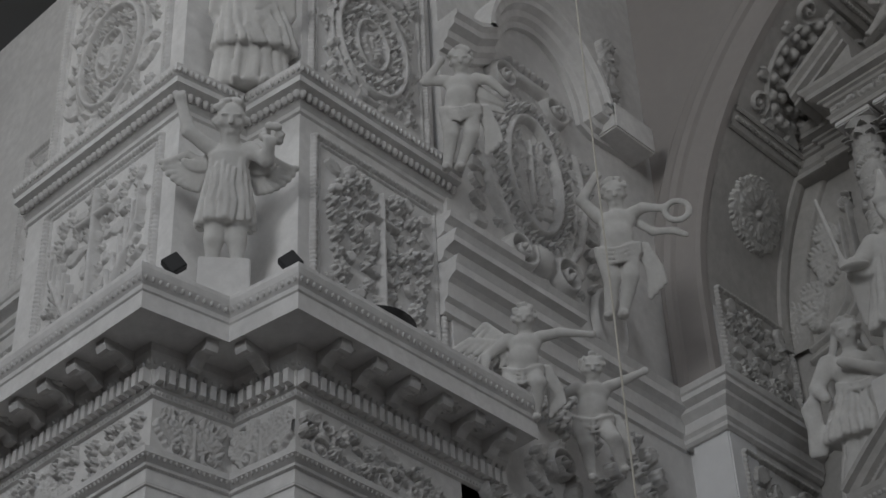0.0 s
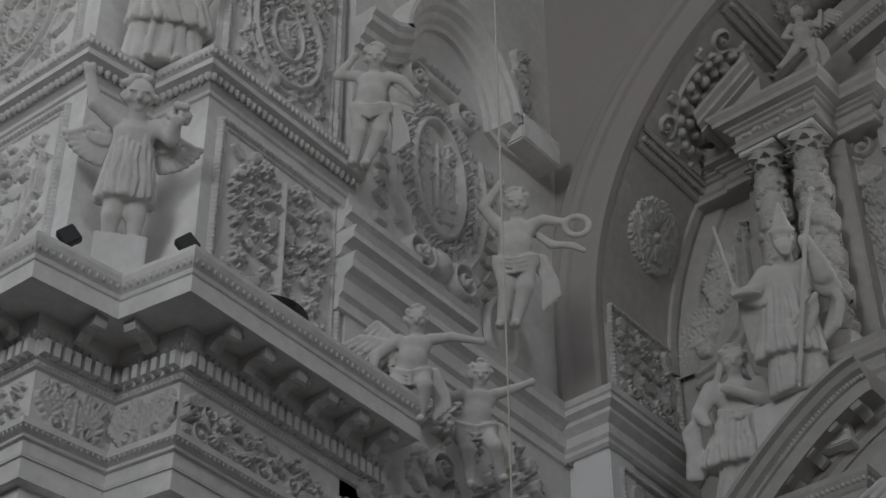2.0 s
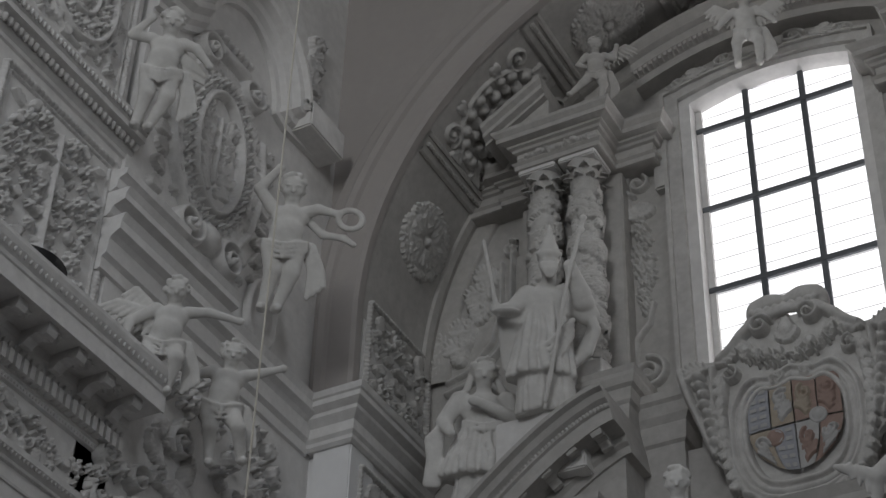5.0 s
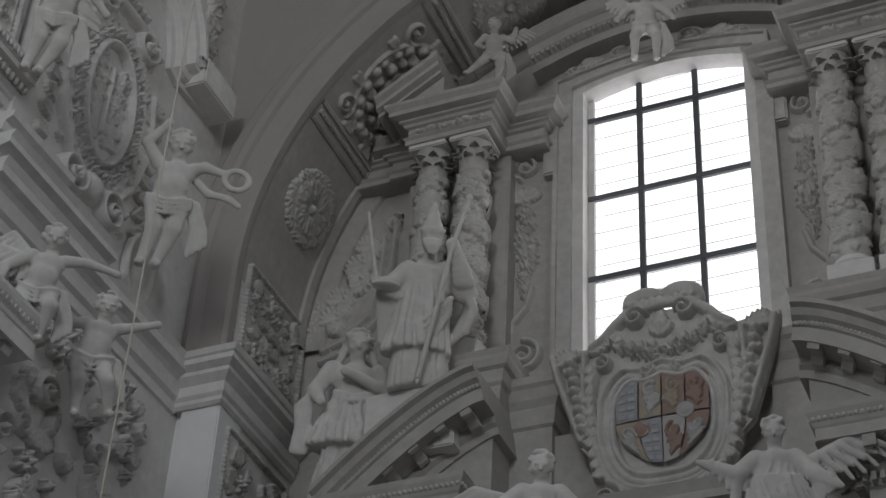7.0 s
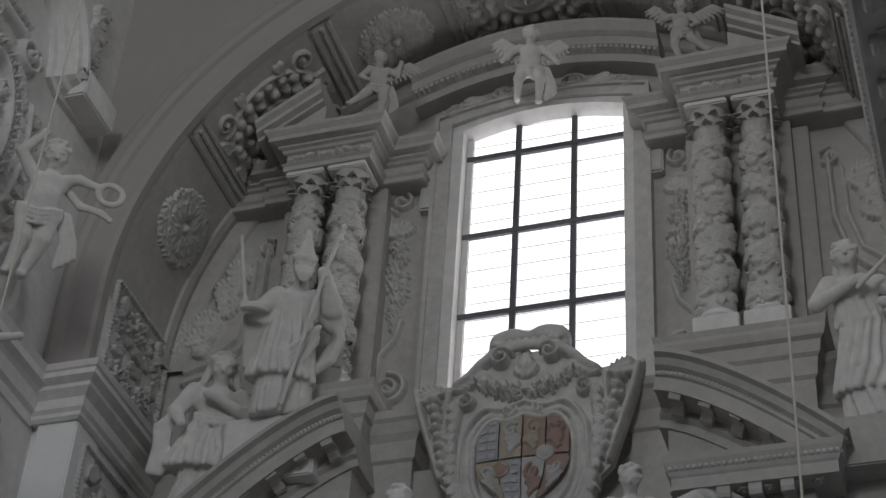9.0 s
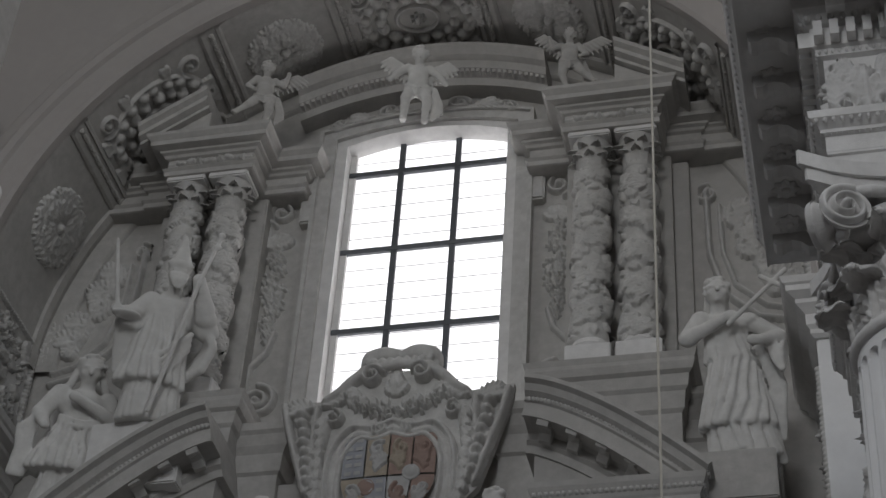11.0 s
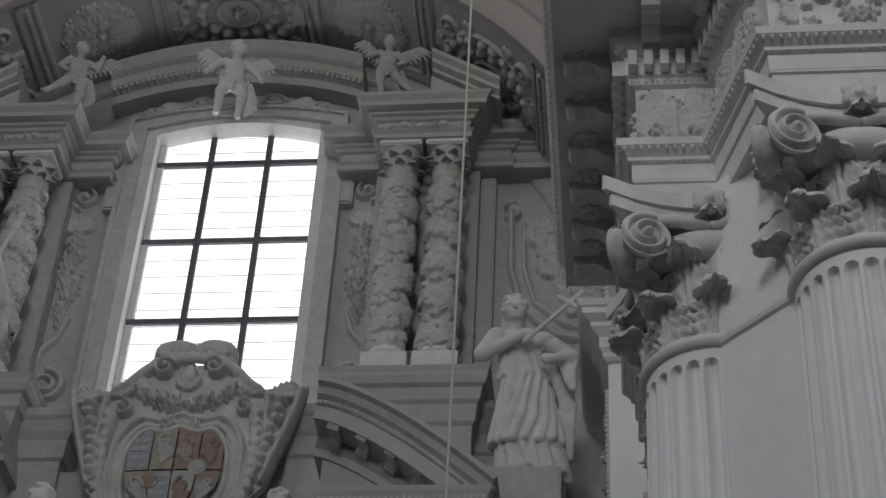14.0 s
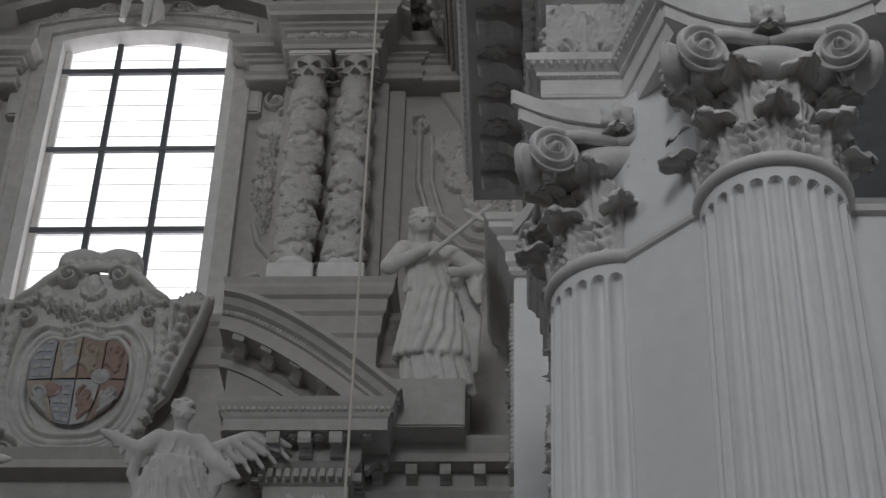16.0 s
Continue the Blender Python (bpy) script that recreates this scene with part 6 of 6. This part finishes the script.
for w in (-1, 1):
    for i in range(8):
        a = -0.2 - 0.19 * i
        p, q = (w * 0.1, 0.11, 0.66 + 0.01 * i), (w * (0.14 + 0.19 * math.cos(a) * (1 - 0.03 * i)), 0.11, 0.7 + 0.27 * math.sin(a) * 0.75 + 0.05)
        s.limb(p, q, 0.026, 0.02, 0.004)
        s.limb((p[0], 0.085, p[2] + 0.02), ((p[0] + q[0]) / 2, 0.08, (p[2] + q[2]) / 2 + 0.02), 0.024, 0.02, 0.004)
    s.limbs([(w * 0.08, 0.1, 0.68), (w * 0.2, 0.1, 0.76), (w * 0.31, 0.1, 0.7)], 0.026, 0.018, 0.01)
statue("angel_statue", s, (ax, ay, 16.42), 2.72, "white stucco winged child in a tunic on the pier's cornice", 0.0095, TO_EYE(ax, ay))
base = tagged(mesh("statue_pedestal", *move(slab(-0.34, 0.34, -0.3, 0.36, 15.58, 16.44, 0.02), Matrix.Translation((ax, ay, 0)) @ Matrix.Rotation(TO_EYE(ax, ay), 4, "Z")), WHITE), "plain white stucco block under the winged child", "pedestal")

# draped figure in the niche above
bx, by = -14.75, 11.95
statue("niche_statue", draped(6, ((-0.16, -0.03, 0.62), (-0.05, -0.12, 0.6)), ((0.16, -0.03, 0.62), (0.08, -0.1, 0.68)), hem=(0.19, 0.12)), (bx, by, 19.85), 3.1, "white stucco draped figure standing over the attic cornice", 0.012, TO_EYE(bx, by))

# two putti on the side wall
sx = -13.55
s = child(8, ((-0.22, -0.02, 0.6), (-0.24, -0.08, 0.44)), ((0.26, -0.04, 0.74), (0.46, -0.05, 0.7)), ((-0.1, -0.08, 0.3), (-0.16, 0.0, 0.1)), ((0.1, -0.12, 0.33), (0.06, -0.04, 0.1)), 0.03, [(-0.34, 0.05, 0.08), (-0.24, 0.07, 0.2)])
s.limbs([(-0.1, 0.05, 0.4), (-0.26, 0.02, 0.46), (-0.38, 0, 0.36), (-0.36, 0, 0.2)], 0.05, 0.03)
s.limbs([(-0.05, 0.0, 0.3), (-0.22, -0.02, 0.34), (-0.34, 0, 0.22)], 0.05, 0.03)
statue("winged_putto", s, (-13.4, 15.85, 15.15), 2.15, "white stucco winged putto leaning from the side wall", 0.011, TO_EYE(sx, 16.2))
s = child(9, ((-0.2, -0.05, 0.66), (-0.34, -0.08, 0.72)), ((0.22, -0.04, 0.76), (0.36, -0.06, 0.82)), ((-0.05, -0.06, 0.28), (-0.02, 0.0, 0.04)), ((0.12, -0.1, 0.3), (0.18, 0.02, 0.1)), 0.02)
statue("standing_putto", s, (-13.4, 17.25, 14.95), 2.2, "white stucco putto standing against the side wall", 0.011, TO_EYE(-13.3, 17.3) + 0.1)
# putto with a wreath beside the pilaster
s = child(10, ((-0.17, -0.03, 0.86), (-0.06, -0.05, 1.02)), ((0.18, -0.05, 0.74), (0.3, -0.06, 0.71)), ((-0.05, -0.03, 0.27), (-0.09, 0, 0.02)), ((0.06, -0.03, 0.27), (-0.01, 0.02, 0.03)), 0.02)
s.limbs([(0.37 + 0.07 * math.cos(a), -0.06, 0.68 + 0.07 * math.sin(a)) for a in np.linspace(0, 6.28, 18)], 0.02, 0.02, 0.004)
s.limbs([(0.12, 0.05, 0.7), (0.22, 0.04, 0.6), (0.34, 0.02, 0.58), (0.4, 0, 0.53)], 0.028, 0.02)
statue("wreath_putto", s, (-13.4, 18.4, 18.4), 2.7, "white stucco putto holding out a wreath", 0.011, TO_EYE(-13.3, 18.75))
# slender figure at the other side of the cartouche
s = child(12, ((-0.2, -0.03, 0.72), (-0.1, -0.08, 0.86)), ((0.2, -0.06, 0.68), (0.3, -0.05, 0.56)), ((-0.06, -0.03, 0.27), (-0.1, 0, 0.02)), ((0.07, -0.03, 0.27), (-0.02, 0.02, 0.03)), 0.02, [(0.2, 0.05, -0.1)])
statue("cartouche_putto", s, (-13.55, 15.05, 19.5), 2.35, "white stucco winged putto beside the cartouche", 0.011, TO_EYE(-13.75, 15.45))

# chapel figures, in the chapel's plan
use(CHAPEL)
s = Sculpt(20)
s.drape((0, 0, 0), (0.165, 0.12), (0, 0, 0.42), (0.13, 0.1), 18, 0.017)
s.drape((-0.03, -0.01, 0.21), (0.19, 0.15), (0, 0, 0.72), (0.1, 0.075), 12, 0.02, 0.3)
s.ball((0, 0, 0.68), (0.125, 0.085, 0.09), 0.03)
s.drape((0, 0.01, 0.6), (0.135, 0.09), (0, 0.01, 0.79), (0.055, 0.05), 11, 0.011)
s.swag((-0.1, -0.1, 0.32), (0.04, -0.145, 0.4), (0.15, -0.09, 0.54), 4, (0.0, 0.004, -0.04), 0.013, 0.012)
s.limbs([(0.11, 0, 0.74), (0.24, -0.03, 0.6)], 0.062, 0.06, 0.015).limbs([(0.24, -0.03, 0.6), (0.2, -0.12, 0.7), (0.14, -0.17, 0.81)], 0.055, 0.036, 0.01).ball((0.13, -0.18, 0.835), 0.034, 0.008)
for i in range(5):
    s.ball((0.215 - 0.016 * i, -0.09 - 0.018 * i, 0.65 + 0.03 * i), 0.056 - 0.004 * i, 0.003)
for i in range(7):
    s.limbs([(0.25 + 0.012 * (i - 3), -0.06 + 0.025 * i, 0.66 - 0.01 * i), (0.29 - 0.008 * i, -0.06 + 0.025 * i, 0.5), (0.25 - 0.022 * i, -0.05 + 0.02 * i, 0.36 - 0.012 * i)], 0.026, 0.02, 0.006)
s.limbs([(-0.11, 0, 0.73), (-0.2, -0.05, 0.62), (-0.28, -0.13, 0.575)], 0.056, 0.03, 0.012).ball((-0.3, -0.15, 0.575), 0.03, 0.008)
for i in range(9):
    s.limbs([(-0.1 - 0.021 * i, -0.02, 0.7 - 0.017 * i), (-0.14 - 0.014 * i, 0.02, 0.45), (-0.12 - 0.014 * i, 0.04, 0.2 + 0.012 * i)], 0.024, 0.021, 0.007)
s.limbs([(-0.285, -0.16, 0.53), (-0.305, -0.17, 0.62)], 0.014, 0.012, 0.003).limb((-0.305, -0.17, 0.6), (-0.38, -0.17, 0.98), 0.0125, 0.01, 0.003)
s.ball((-0.24, -0.17, 0.545), (0.075, 0.06, 0.018), 0.004)
s.head((0.01, -0.06, 0.9), 0.066, False, 0.35)
for i in range(11):
    s.limbs([(-0.035 + 0.009 * i, -0.12, 0.87), (-0.03 + 0.008 * i, -0.135, 0.835), (-0.012 + 0.005 * i, -0.13, 0.8 - 0.008 * (i % 3))], 0.013, 0.007, 0.004)
for w in (-1, 1):
    s.limbs([(0.01, -0.06 + 0.02 * w, 0.95), (0.01, -0.07 + 0.022 * w, 1.02), (0.012, -0.09 + 0.012 * w, 1.12)], 0.06, 0.008, 0.006)
s.limbs([(-0.055, -0.095, 0.945), (0.01, -0.13, 0.94), (0.075, -0.095, 0.945)], 0.014, 0.014, 0.003)
s.limbs([(-0.01, -0.19, 0.01), (0.13, -0.215, 0.8), (0.205, -0.21, 1.1)], 0.013, 0.012, 0.003).ball((0.195, -0.21, 1.04), 0.022, 0.004).ball((0.208, -0.21, 1.12), 0.02, 0.004)
for p in s.parts:
    for q in p[1:3]:
        if p[0] != "e" or q is p[1]:
            q[0] *= 0.84
statue("bishop_statue", s, (-8.8, 18.3, 15.08), 2.72, "white stucco bishop with mitre and crozier on the altar", 0.0095, TO_EYE(-8.82, 18.3) + 0.05)
plinth = tagged(mesh("statue_pedestal", *slab(-9.5, -8.2, 18.2, 19.1, 14.1, 15.1, 0.02), WHITE), "white stucco pedestal under the bishop", "pedestal")
s = Sculpt(22)
s.drape((0.0, 0, 0.0), (0.15, 0.12), (0, 0, 0.46), (0.1, 0.085), 17, 0.017)
s.drape((0.0, -0.01, 0.31), (0.2, 0.15), (0, 0, 0.62), (0.085, 0.07), 15, 0.02)
s.ball((0, 0, 0.7), (0.105, 0.078, 0.1), 0.03)
s.swag((-0.09, -0.04, 0.62), (0, -0.1, 0.58), (0.09, -0.04, 0.62), 2, (0, 0, -0.025), 0.013)
s.limbs([(0.11, 0, 0.76), (0.18, -0.03, 0.63)], 0.045, 0.042, 0.012).limbs([(0.18, -0.03, 0.63), (-0.03, -0.14, 0.69)], 0.04, 0.024, 0.01).ball((-0.05, -0.14, 0.695), 0.025)
s.limbs([(-0.11, 0, 0.76), (-0.18, -0.02, 0.62)], 0.045, 0.04, 0.012).limbs([(-0.18, -0.02, 0.62), (-0.15, -0.13, 0.52)], 0.038, 0.024, 0.01)
for i in range(6):
    s.limbs([(0.1 + 0.018 * i, 0.03, 0.77 - 0.012 * i), (0.17 + 0.016 * i, 0.06, 0.5), (0.15 + 0.016 * i, 0.07, 0.22)], 0.024, 0.02, 0.007)
for i in range(5):
    s.limbs([(-0.19 - 0.015 * i, -0.03, 0.6 - 0.02 * i), (-0.2 - 0.01 * i, -0.02, 0.42), (-0.2 - 0.014 * i, -0.02, 0.28)], 0.02, 0.016, 0.006)
s.head((0.0, -0.03, 0.9), 0.066)
for w in (-1, 1):
    for i in range(5):
        s.ball((w * (0.055 + 0.006 * i), 0.0, 0.9 - 0.022 * i), 0.02, 0.005)
statue("woman_statue", s, (-9.98, 18.75, 13.75), 2.95, "white stucco robed woman with an arm across her breast", 0.011, TO_EYE(-10.2, 18.75))
tagged(mesh("statue_pedestal", *slab(-10.5, -9.4, 18.4, 19.3, 13.2, 13.77, 0.02), WHITE), "white stucco block under the robed woman", "pedestal")
s = Sculpt(24)
s.drape((0.03, 0, 0.0), (0.15, 0.12), (-0.02, 0, 0.5), (0.1, 0.085), 17, 0.018, 0.35)
s.ball((-0.03, 0, 0.6), (0.095, 0.075, 0.12), 0.03).ball((-0.04, 0, 0.72), (0.105, 0.075, 0.075), 0.03)
s.drape((-0.02, 0, 0.52), (0.105, 0.09), (-0.04, 0, 0.76), (0.085, 0.06), 12, 0.011, 0.2)
s.drape((0.0, -0.01, 0.16), (0.155, 0.125), (-0.01, 0, 0.56), (0.1, 0.085), 13, 0.019, -0.7)
for i in range(5):
    s.limbs([(0.11 + 0.012 * i, -0.02 + 0.015 * i, 0.6), (0.16 + 0.01 * i, 0.01, 0.4), (0.14 + 0.012 * i, 0.02, 0.12)], 0.022, 0.018, 0.007)
s.limbs([(-0.14, -0.02, 0.76), (-0.2, -0.06, 0.64)], 0.045, 0.042, 0.012).limbs([(-0.2, -0.06, 0.64), (-0.02, -0.15, 0.71)], 0.038, 0.024, 0.01).ball((0.0, -0.155, 0.715), 0.026)
s.limbs([(0.07, 0, 0.75), (0.19, -0.04, 0.64)], 0.046, 0.042, 0.012).limbs([(0.19, -0.04, 0.64), (0.1, -0.14, 0.58)], 0.038, 0.024, 0.01).ball((0.08, -0.15, 0.58), 0.026)
s.swag((0.15, -0.05, 0.66), (0.2, -0.08, 0.55), (0.22, 0.0, 0.66), 4, (0, 0, -0.03), 0.014)
s.head((-0.06, -0.04, 0.9), 0.066, True, 0.1)
for i in range(7):
    s.limbs([(-0.1 + 0.012 * i, 0.0, 0.9), (-0.11 + 0.014 * i, 0.02, 0.84), (-0.11 + 0.014 * i, 0.03, 0.78)], 0.018, 0.012, 0.005)
s.limbs([(-0.02, -0.17, 0.66), (0.24, -0.2, 0.93)], 0.0125, 0.0125, 0.003).limbs([(0.13, -0.2, 0.9), (0.25, -0.2, 0.82)], 0.0125, 0.0125, 0.003)
statue("cross_statue", s, (-1.15, 18.35, 13.86), 2.75, "white stucco robed figure holding a slender cross", 0.0095, TO_EYE(-1.15, 18.35))

# angels on the broken pediment above the columns and the cherub over the window
# both angels take a darker stucco in place of shade
s = child(30, ((-0.19, -0.05, 0.58), (-0.12, -0.14, 0.5)), ((0.2, -0.05, 0.66), (0.24, -0.06, 0.84)), ((-0.15, -0.07, 0.3), (-0.3, -0.08, 0.14)), ((0.08, -0.08, 0.26), (0.03, -0.1, 0.02)), 0.0, [(0.34, 0.05, 0.2)])
statue("pediment_angel", s, (-8.0, 18.5, 20.5), 1.35, "stucco angel, greyed for shade, seated on the broken pediment", 0.014, TO_EYE(-8.25, 18.3), DIM_AGED)
s = child(31, ((-0.2, -0.05, 0.66), (-0.24, -0.06, 0.82)), ((0.19, -0.05, 0.58), (0.12, -0.14, 0.5)), ((-0.08, -0.08, 0.26), (-0.03, -0.1, 0.02)), ((0.15, -0.07, 0.3), (0.3, -0.08, 0.14)), 0.0, [(-0.3, 0.05, 0.22), (0.36, 0.05, 0.2)])
statue("pediment_angel", s, (-3.3, 18.5, 20.5), 1.25, "stucco winged angel, greyed for shade, reclining on the broken pediment", 0.014, TO_EYE(-3.3, 18.3), DIM_AGED)
s = child(32, ((-0.2, -0.05, 0.62), (-0.26, -0.12, 0.5)), ((0.2, -0.05, 0.62), (0.26, -0.12, 0.5)), ((-0.1, -0.14, 0.28), (-0.11, -0.12, 0.02)), ((0.1, -0.14, 0.28), (0.09, -0.12, 0.02)), 0.0, [(-0.27, 0.02, 0.14), (0.27, 0.02, 0.14)])
statue("window_cherub", s, (CX, 18.95, 20.62), 1.6, "white stucco winged cherub seated over the window arch", 0.015, TO_EYE(CX, 18.95))
# supporters of the coat of arms
s = draped(34, ((-0.2, -0.06, 0.66), (-0.36, -0.1, 0.72)), ((0.2, -0.05, 0.64), (0.3, -0.1, 0.56)), (0.0, -0.04, 0.93), (0.22, 0.15), (0.14, 0.1), hair=True, r=0.068)
s.wing((0.08, 0.08, 0.72), (0.42, 0.08, 0.92), 0.2)
statue("supporter_angel", s, (-4.05, 18.1, 11.35), 2.2, "white stucco winged angel holding the coat of arms", 0.012, TO_EYE(-4.05, 18.1))
s = draped(35, ((-0.2, -0.06, 0.66), (-0.3, -0.1, 0.6)), ((0.2, -0.06, 0.64), (0.36, -0.1, 0.66)), (0.0, -0.04, 0.93), (0.22, 0.15), (0.14, 0.1), hair=True, r=0.075)
s.wing((-0.08, 0.08, 0.72), (-0.36, 0.08, 0.8), 0.2)
statue("supporter_angel", s, (-6.95, 18.1, 11.45), 2.2, "white stucco angel raising an arm to the coat of arms", 0.012, TO_EYE(-6.95, 18.1))
use()

# ---- the cartouche on the side wall ----
SX = -14.05
cart = thing("wall_cartouche", (SX, 17, 21), "white stucco oval cartouche under an arched pediment", "cartouche")
r = Relief(4.2, 6.6, 0.022, 41)
m, cv = 1.75, 2.6
for ru, rv, t, h in ((0.62, 1.2, 0.07, 0.16), (1.0, 1.65, 0.05, 0.1)):
    r.stroke([(m + ru * math.cos(6.2832 * i / 60), cv + rv * math.sin(6.2832 * i / 60)) for i in range(61)], t, t, h)
for i in range(34):
    a = 6.2832 * i / 34
    r.flower(m + 0.8 * math.cos(a), cv + 1.42 * math.sin(a), 0.14, 0.18, 6)
    r.leaf(m + 0.9 * math.cos(a), cv + 1.5 * math.sin(a), a, 0.36, 0.12)
r.stroke([(m, cv - 0.6), (m, cv + 0.75)], 0.05, 0.05, 0.09)
r.stroke([(m - 0.2, cv + 0.4), (m + 0.22, cv + 0.4)], 0.05, 0.05, 0.09)
for s_ in (-1, 1):
    for i in range(6):
        r.leaf(m + s_ * 0.16, cv - 0.75 + 0.25 * i, 1.57 - s_ * 0.6, 0.36, 0.08)
    r.scroll(m + s_ * 0.55, 0.75, 0.36, 0.5, s_, 1.7, 0.2, 0.2)
    r.scroll(m + s_ * 0.6, cv + 1.75, 0.32, 0.5, -s_, 1.7, 0.22, 0.2)
    r.stroke([(m + s_ * 1.1, cv + 1.0), (m + s_ * 1.25, cv), (m + s_ * 1.0, cv - 1.0), (m + s_ * 0.6, cv - 1.6)], 0.1, 0.08, 0.14)
    for i in range(8):
        r.leaf(m + s_ * 1.2, 0.9 + 0.36 * i, 0.4 if s_ > 0 else 2.7, 0.36, 0.12)
r.dot(m, 0.85, 0.26, 0.24, 0.3)
for i in range(7):
    r.dot(m - 0.45 + 0.15 * i, cv + 2.25, 0.09, 0.2)
r.stroke([(m - 0.5, cv + 2.05), (m + 0.5, cv + 2.05)], 0.12, 0.12, 0.16)
r.fill(0.3, 3.2, 0.2, 5.2, 0.1, 0.18, 26, 0.1, True, "lsf")
r.make("cartouche_relief", on_x(SX, 15.45, 18.35, 1), RELIEF, cart, depth=1.15)
# arched pediment
pts = [(SX, 17.5 + 1.08 * math.cos(a), 22.95 + 1.45 * math.sin(a)) for a in np.linspace(math.pi, 0, 25)]
pts = [(SX, 15.2, 22.5), (SX, 15.9, 22.6)] + pts + [(SX, 18.85, 22.85), (SX, 20.0, 22.95)]
prof = [(0.0, -0.05), (0.1, -0.05), (0.12, 0.05), (0.22, 0.1), (0.26, 0.2), (0.4, 0.26), (0.42, 0.36), (0.5, 0.42), (0.5, 0.5), (0.0, 0.5)]
V, k = [], len(prof)
P = [Vector(p) for p in pts]
for i, p in enumerate(P):
    t = (P[min(i + 1, len(P) - 1)] - P[max(i - 1, 0)]).normalized()
    nrm = Vector((0, -t.z, t.y))
    V += [tuple(p + Vector((a, 0, 0)) + nrm * b) for a, b in prof]
F = [(i * k + j, i * k + (j + 1) % k, (i + 1) * k + (j + 1) % k, (i + 1) * k + j) for i in range(len(P) - 1) for j in range(k)] + [tuple(range(k)), tuple(range((len(P) - 1) * k, len(P) * k))]
mesh("arched_pediment", V, F, WHITE, cart)
mesh("pediment_end", *slab(SX - 0.05, SX + 0.52, 19.0, 20.08, 22.88, 23.47, 0.03), WHITE, cart)
r = Relief(0.9, 2.4, 0.025, 44)
r.scroll(0.45, 0.4, 0.34, 1.5, 1, 1.7, 0.2, 0.14)
for i in range(7):
    r.leaf(0.4, 0.8 + 0.2 * i, 0.6 + 0.5 * (i % 3), 0.4, 0.12)
r.make("side_foliage", on_x(SX, 19.1, 23.5, 1), RELIEF, cart)
mesh("shield_disc", *move(lathe(0, 0, [(0, 0.16), (0.25, 0.15), (0.4, 0.1), (0.46, 0.14), (0.52, 0.12), (0.54, 0.0)], 28), Matrix.Translation((SX + 0.02, 18.75, 18.75)) @ Matrix.Rotation(math.pi / 2, 4, "Y") @ Matrix.Diagonal((1.3, 0.75, 1, 1))), RELIEF, cart, smooth=True)
# inner ledge and lower ornament
mesh("ledge", *mould([(SX, 15.0), (SX, 17.9)], [(0, 18.05), (0.06, 18.1), (0.1, 18.2), (0.3, 18.26), (0.3, 18.36), (0.36, 18.46), (0, 18.48)]), WHITE, cart)
mesh("upper_ledge", *mould([(SX, 15.0), (SX, 16.6)], [(0, 18.5), (0.1, 18.55), (0.12, 18.7), (0.24, 18.76), (0.26, 18.86), (0, 18.9)]), WHITE, cart)
r = Relief(4.4, 3.6, 0.024, 46)
r.fill(0.1, 4.3, 0.1, 3.5, 0.16, 0.32, 46, 0.18, False, "slf")
r.scroll(0.5, 2.9, 0.42, 1.2, 1, 1.7, 0.2, 0.24)
r.make("lower_relief", on_x(SX, 15.3, 13.4, 1), RELIEF, cart, depth=1.2, label= "dense stucco foliage below the ledge")

# ---- hanging ropes ----
for x, y, z1, nm in ((-8.88, 12.0, 30, 1), (-1.37, 12.0, 30, 2)):
    rope = tagged(mesh("rope", *tube([(x, y, 0.0), (x, y, z1 + 3.2)], 0.011, 6), ROPE), "thin pale rope hanging down from the vault", "rope", "hanging ropes")
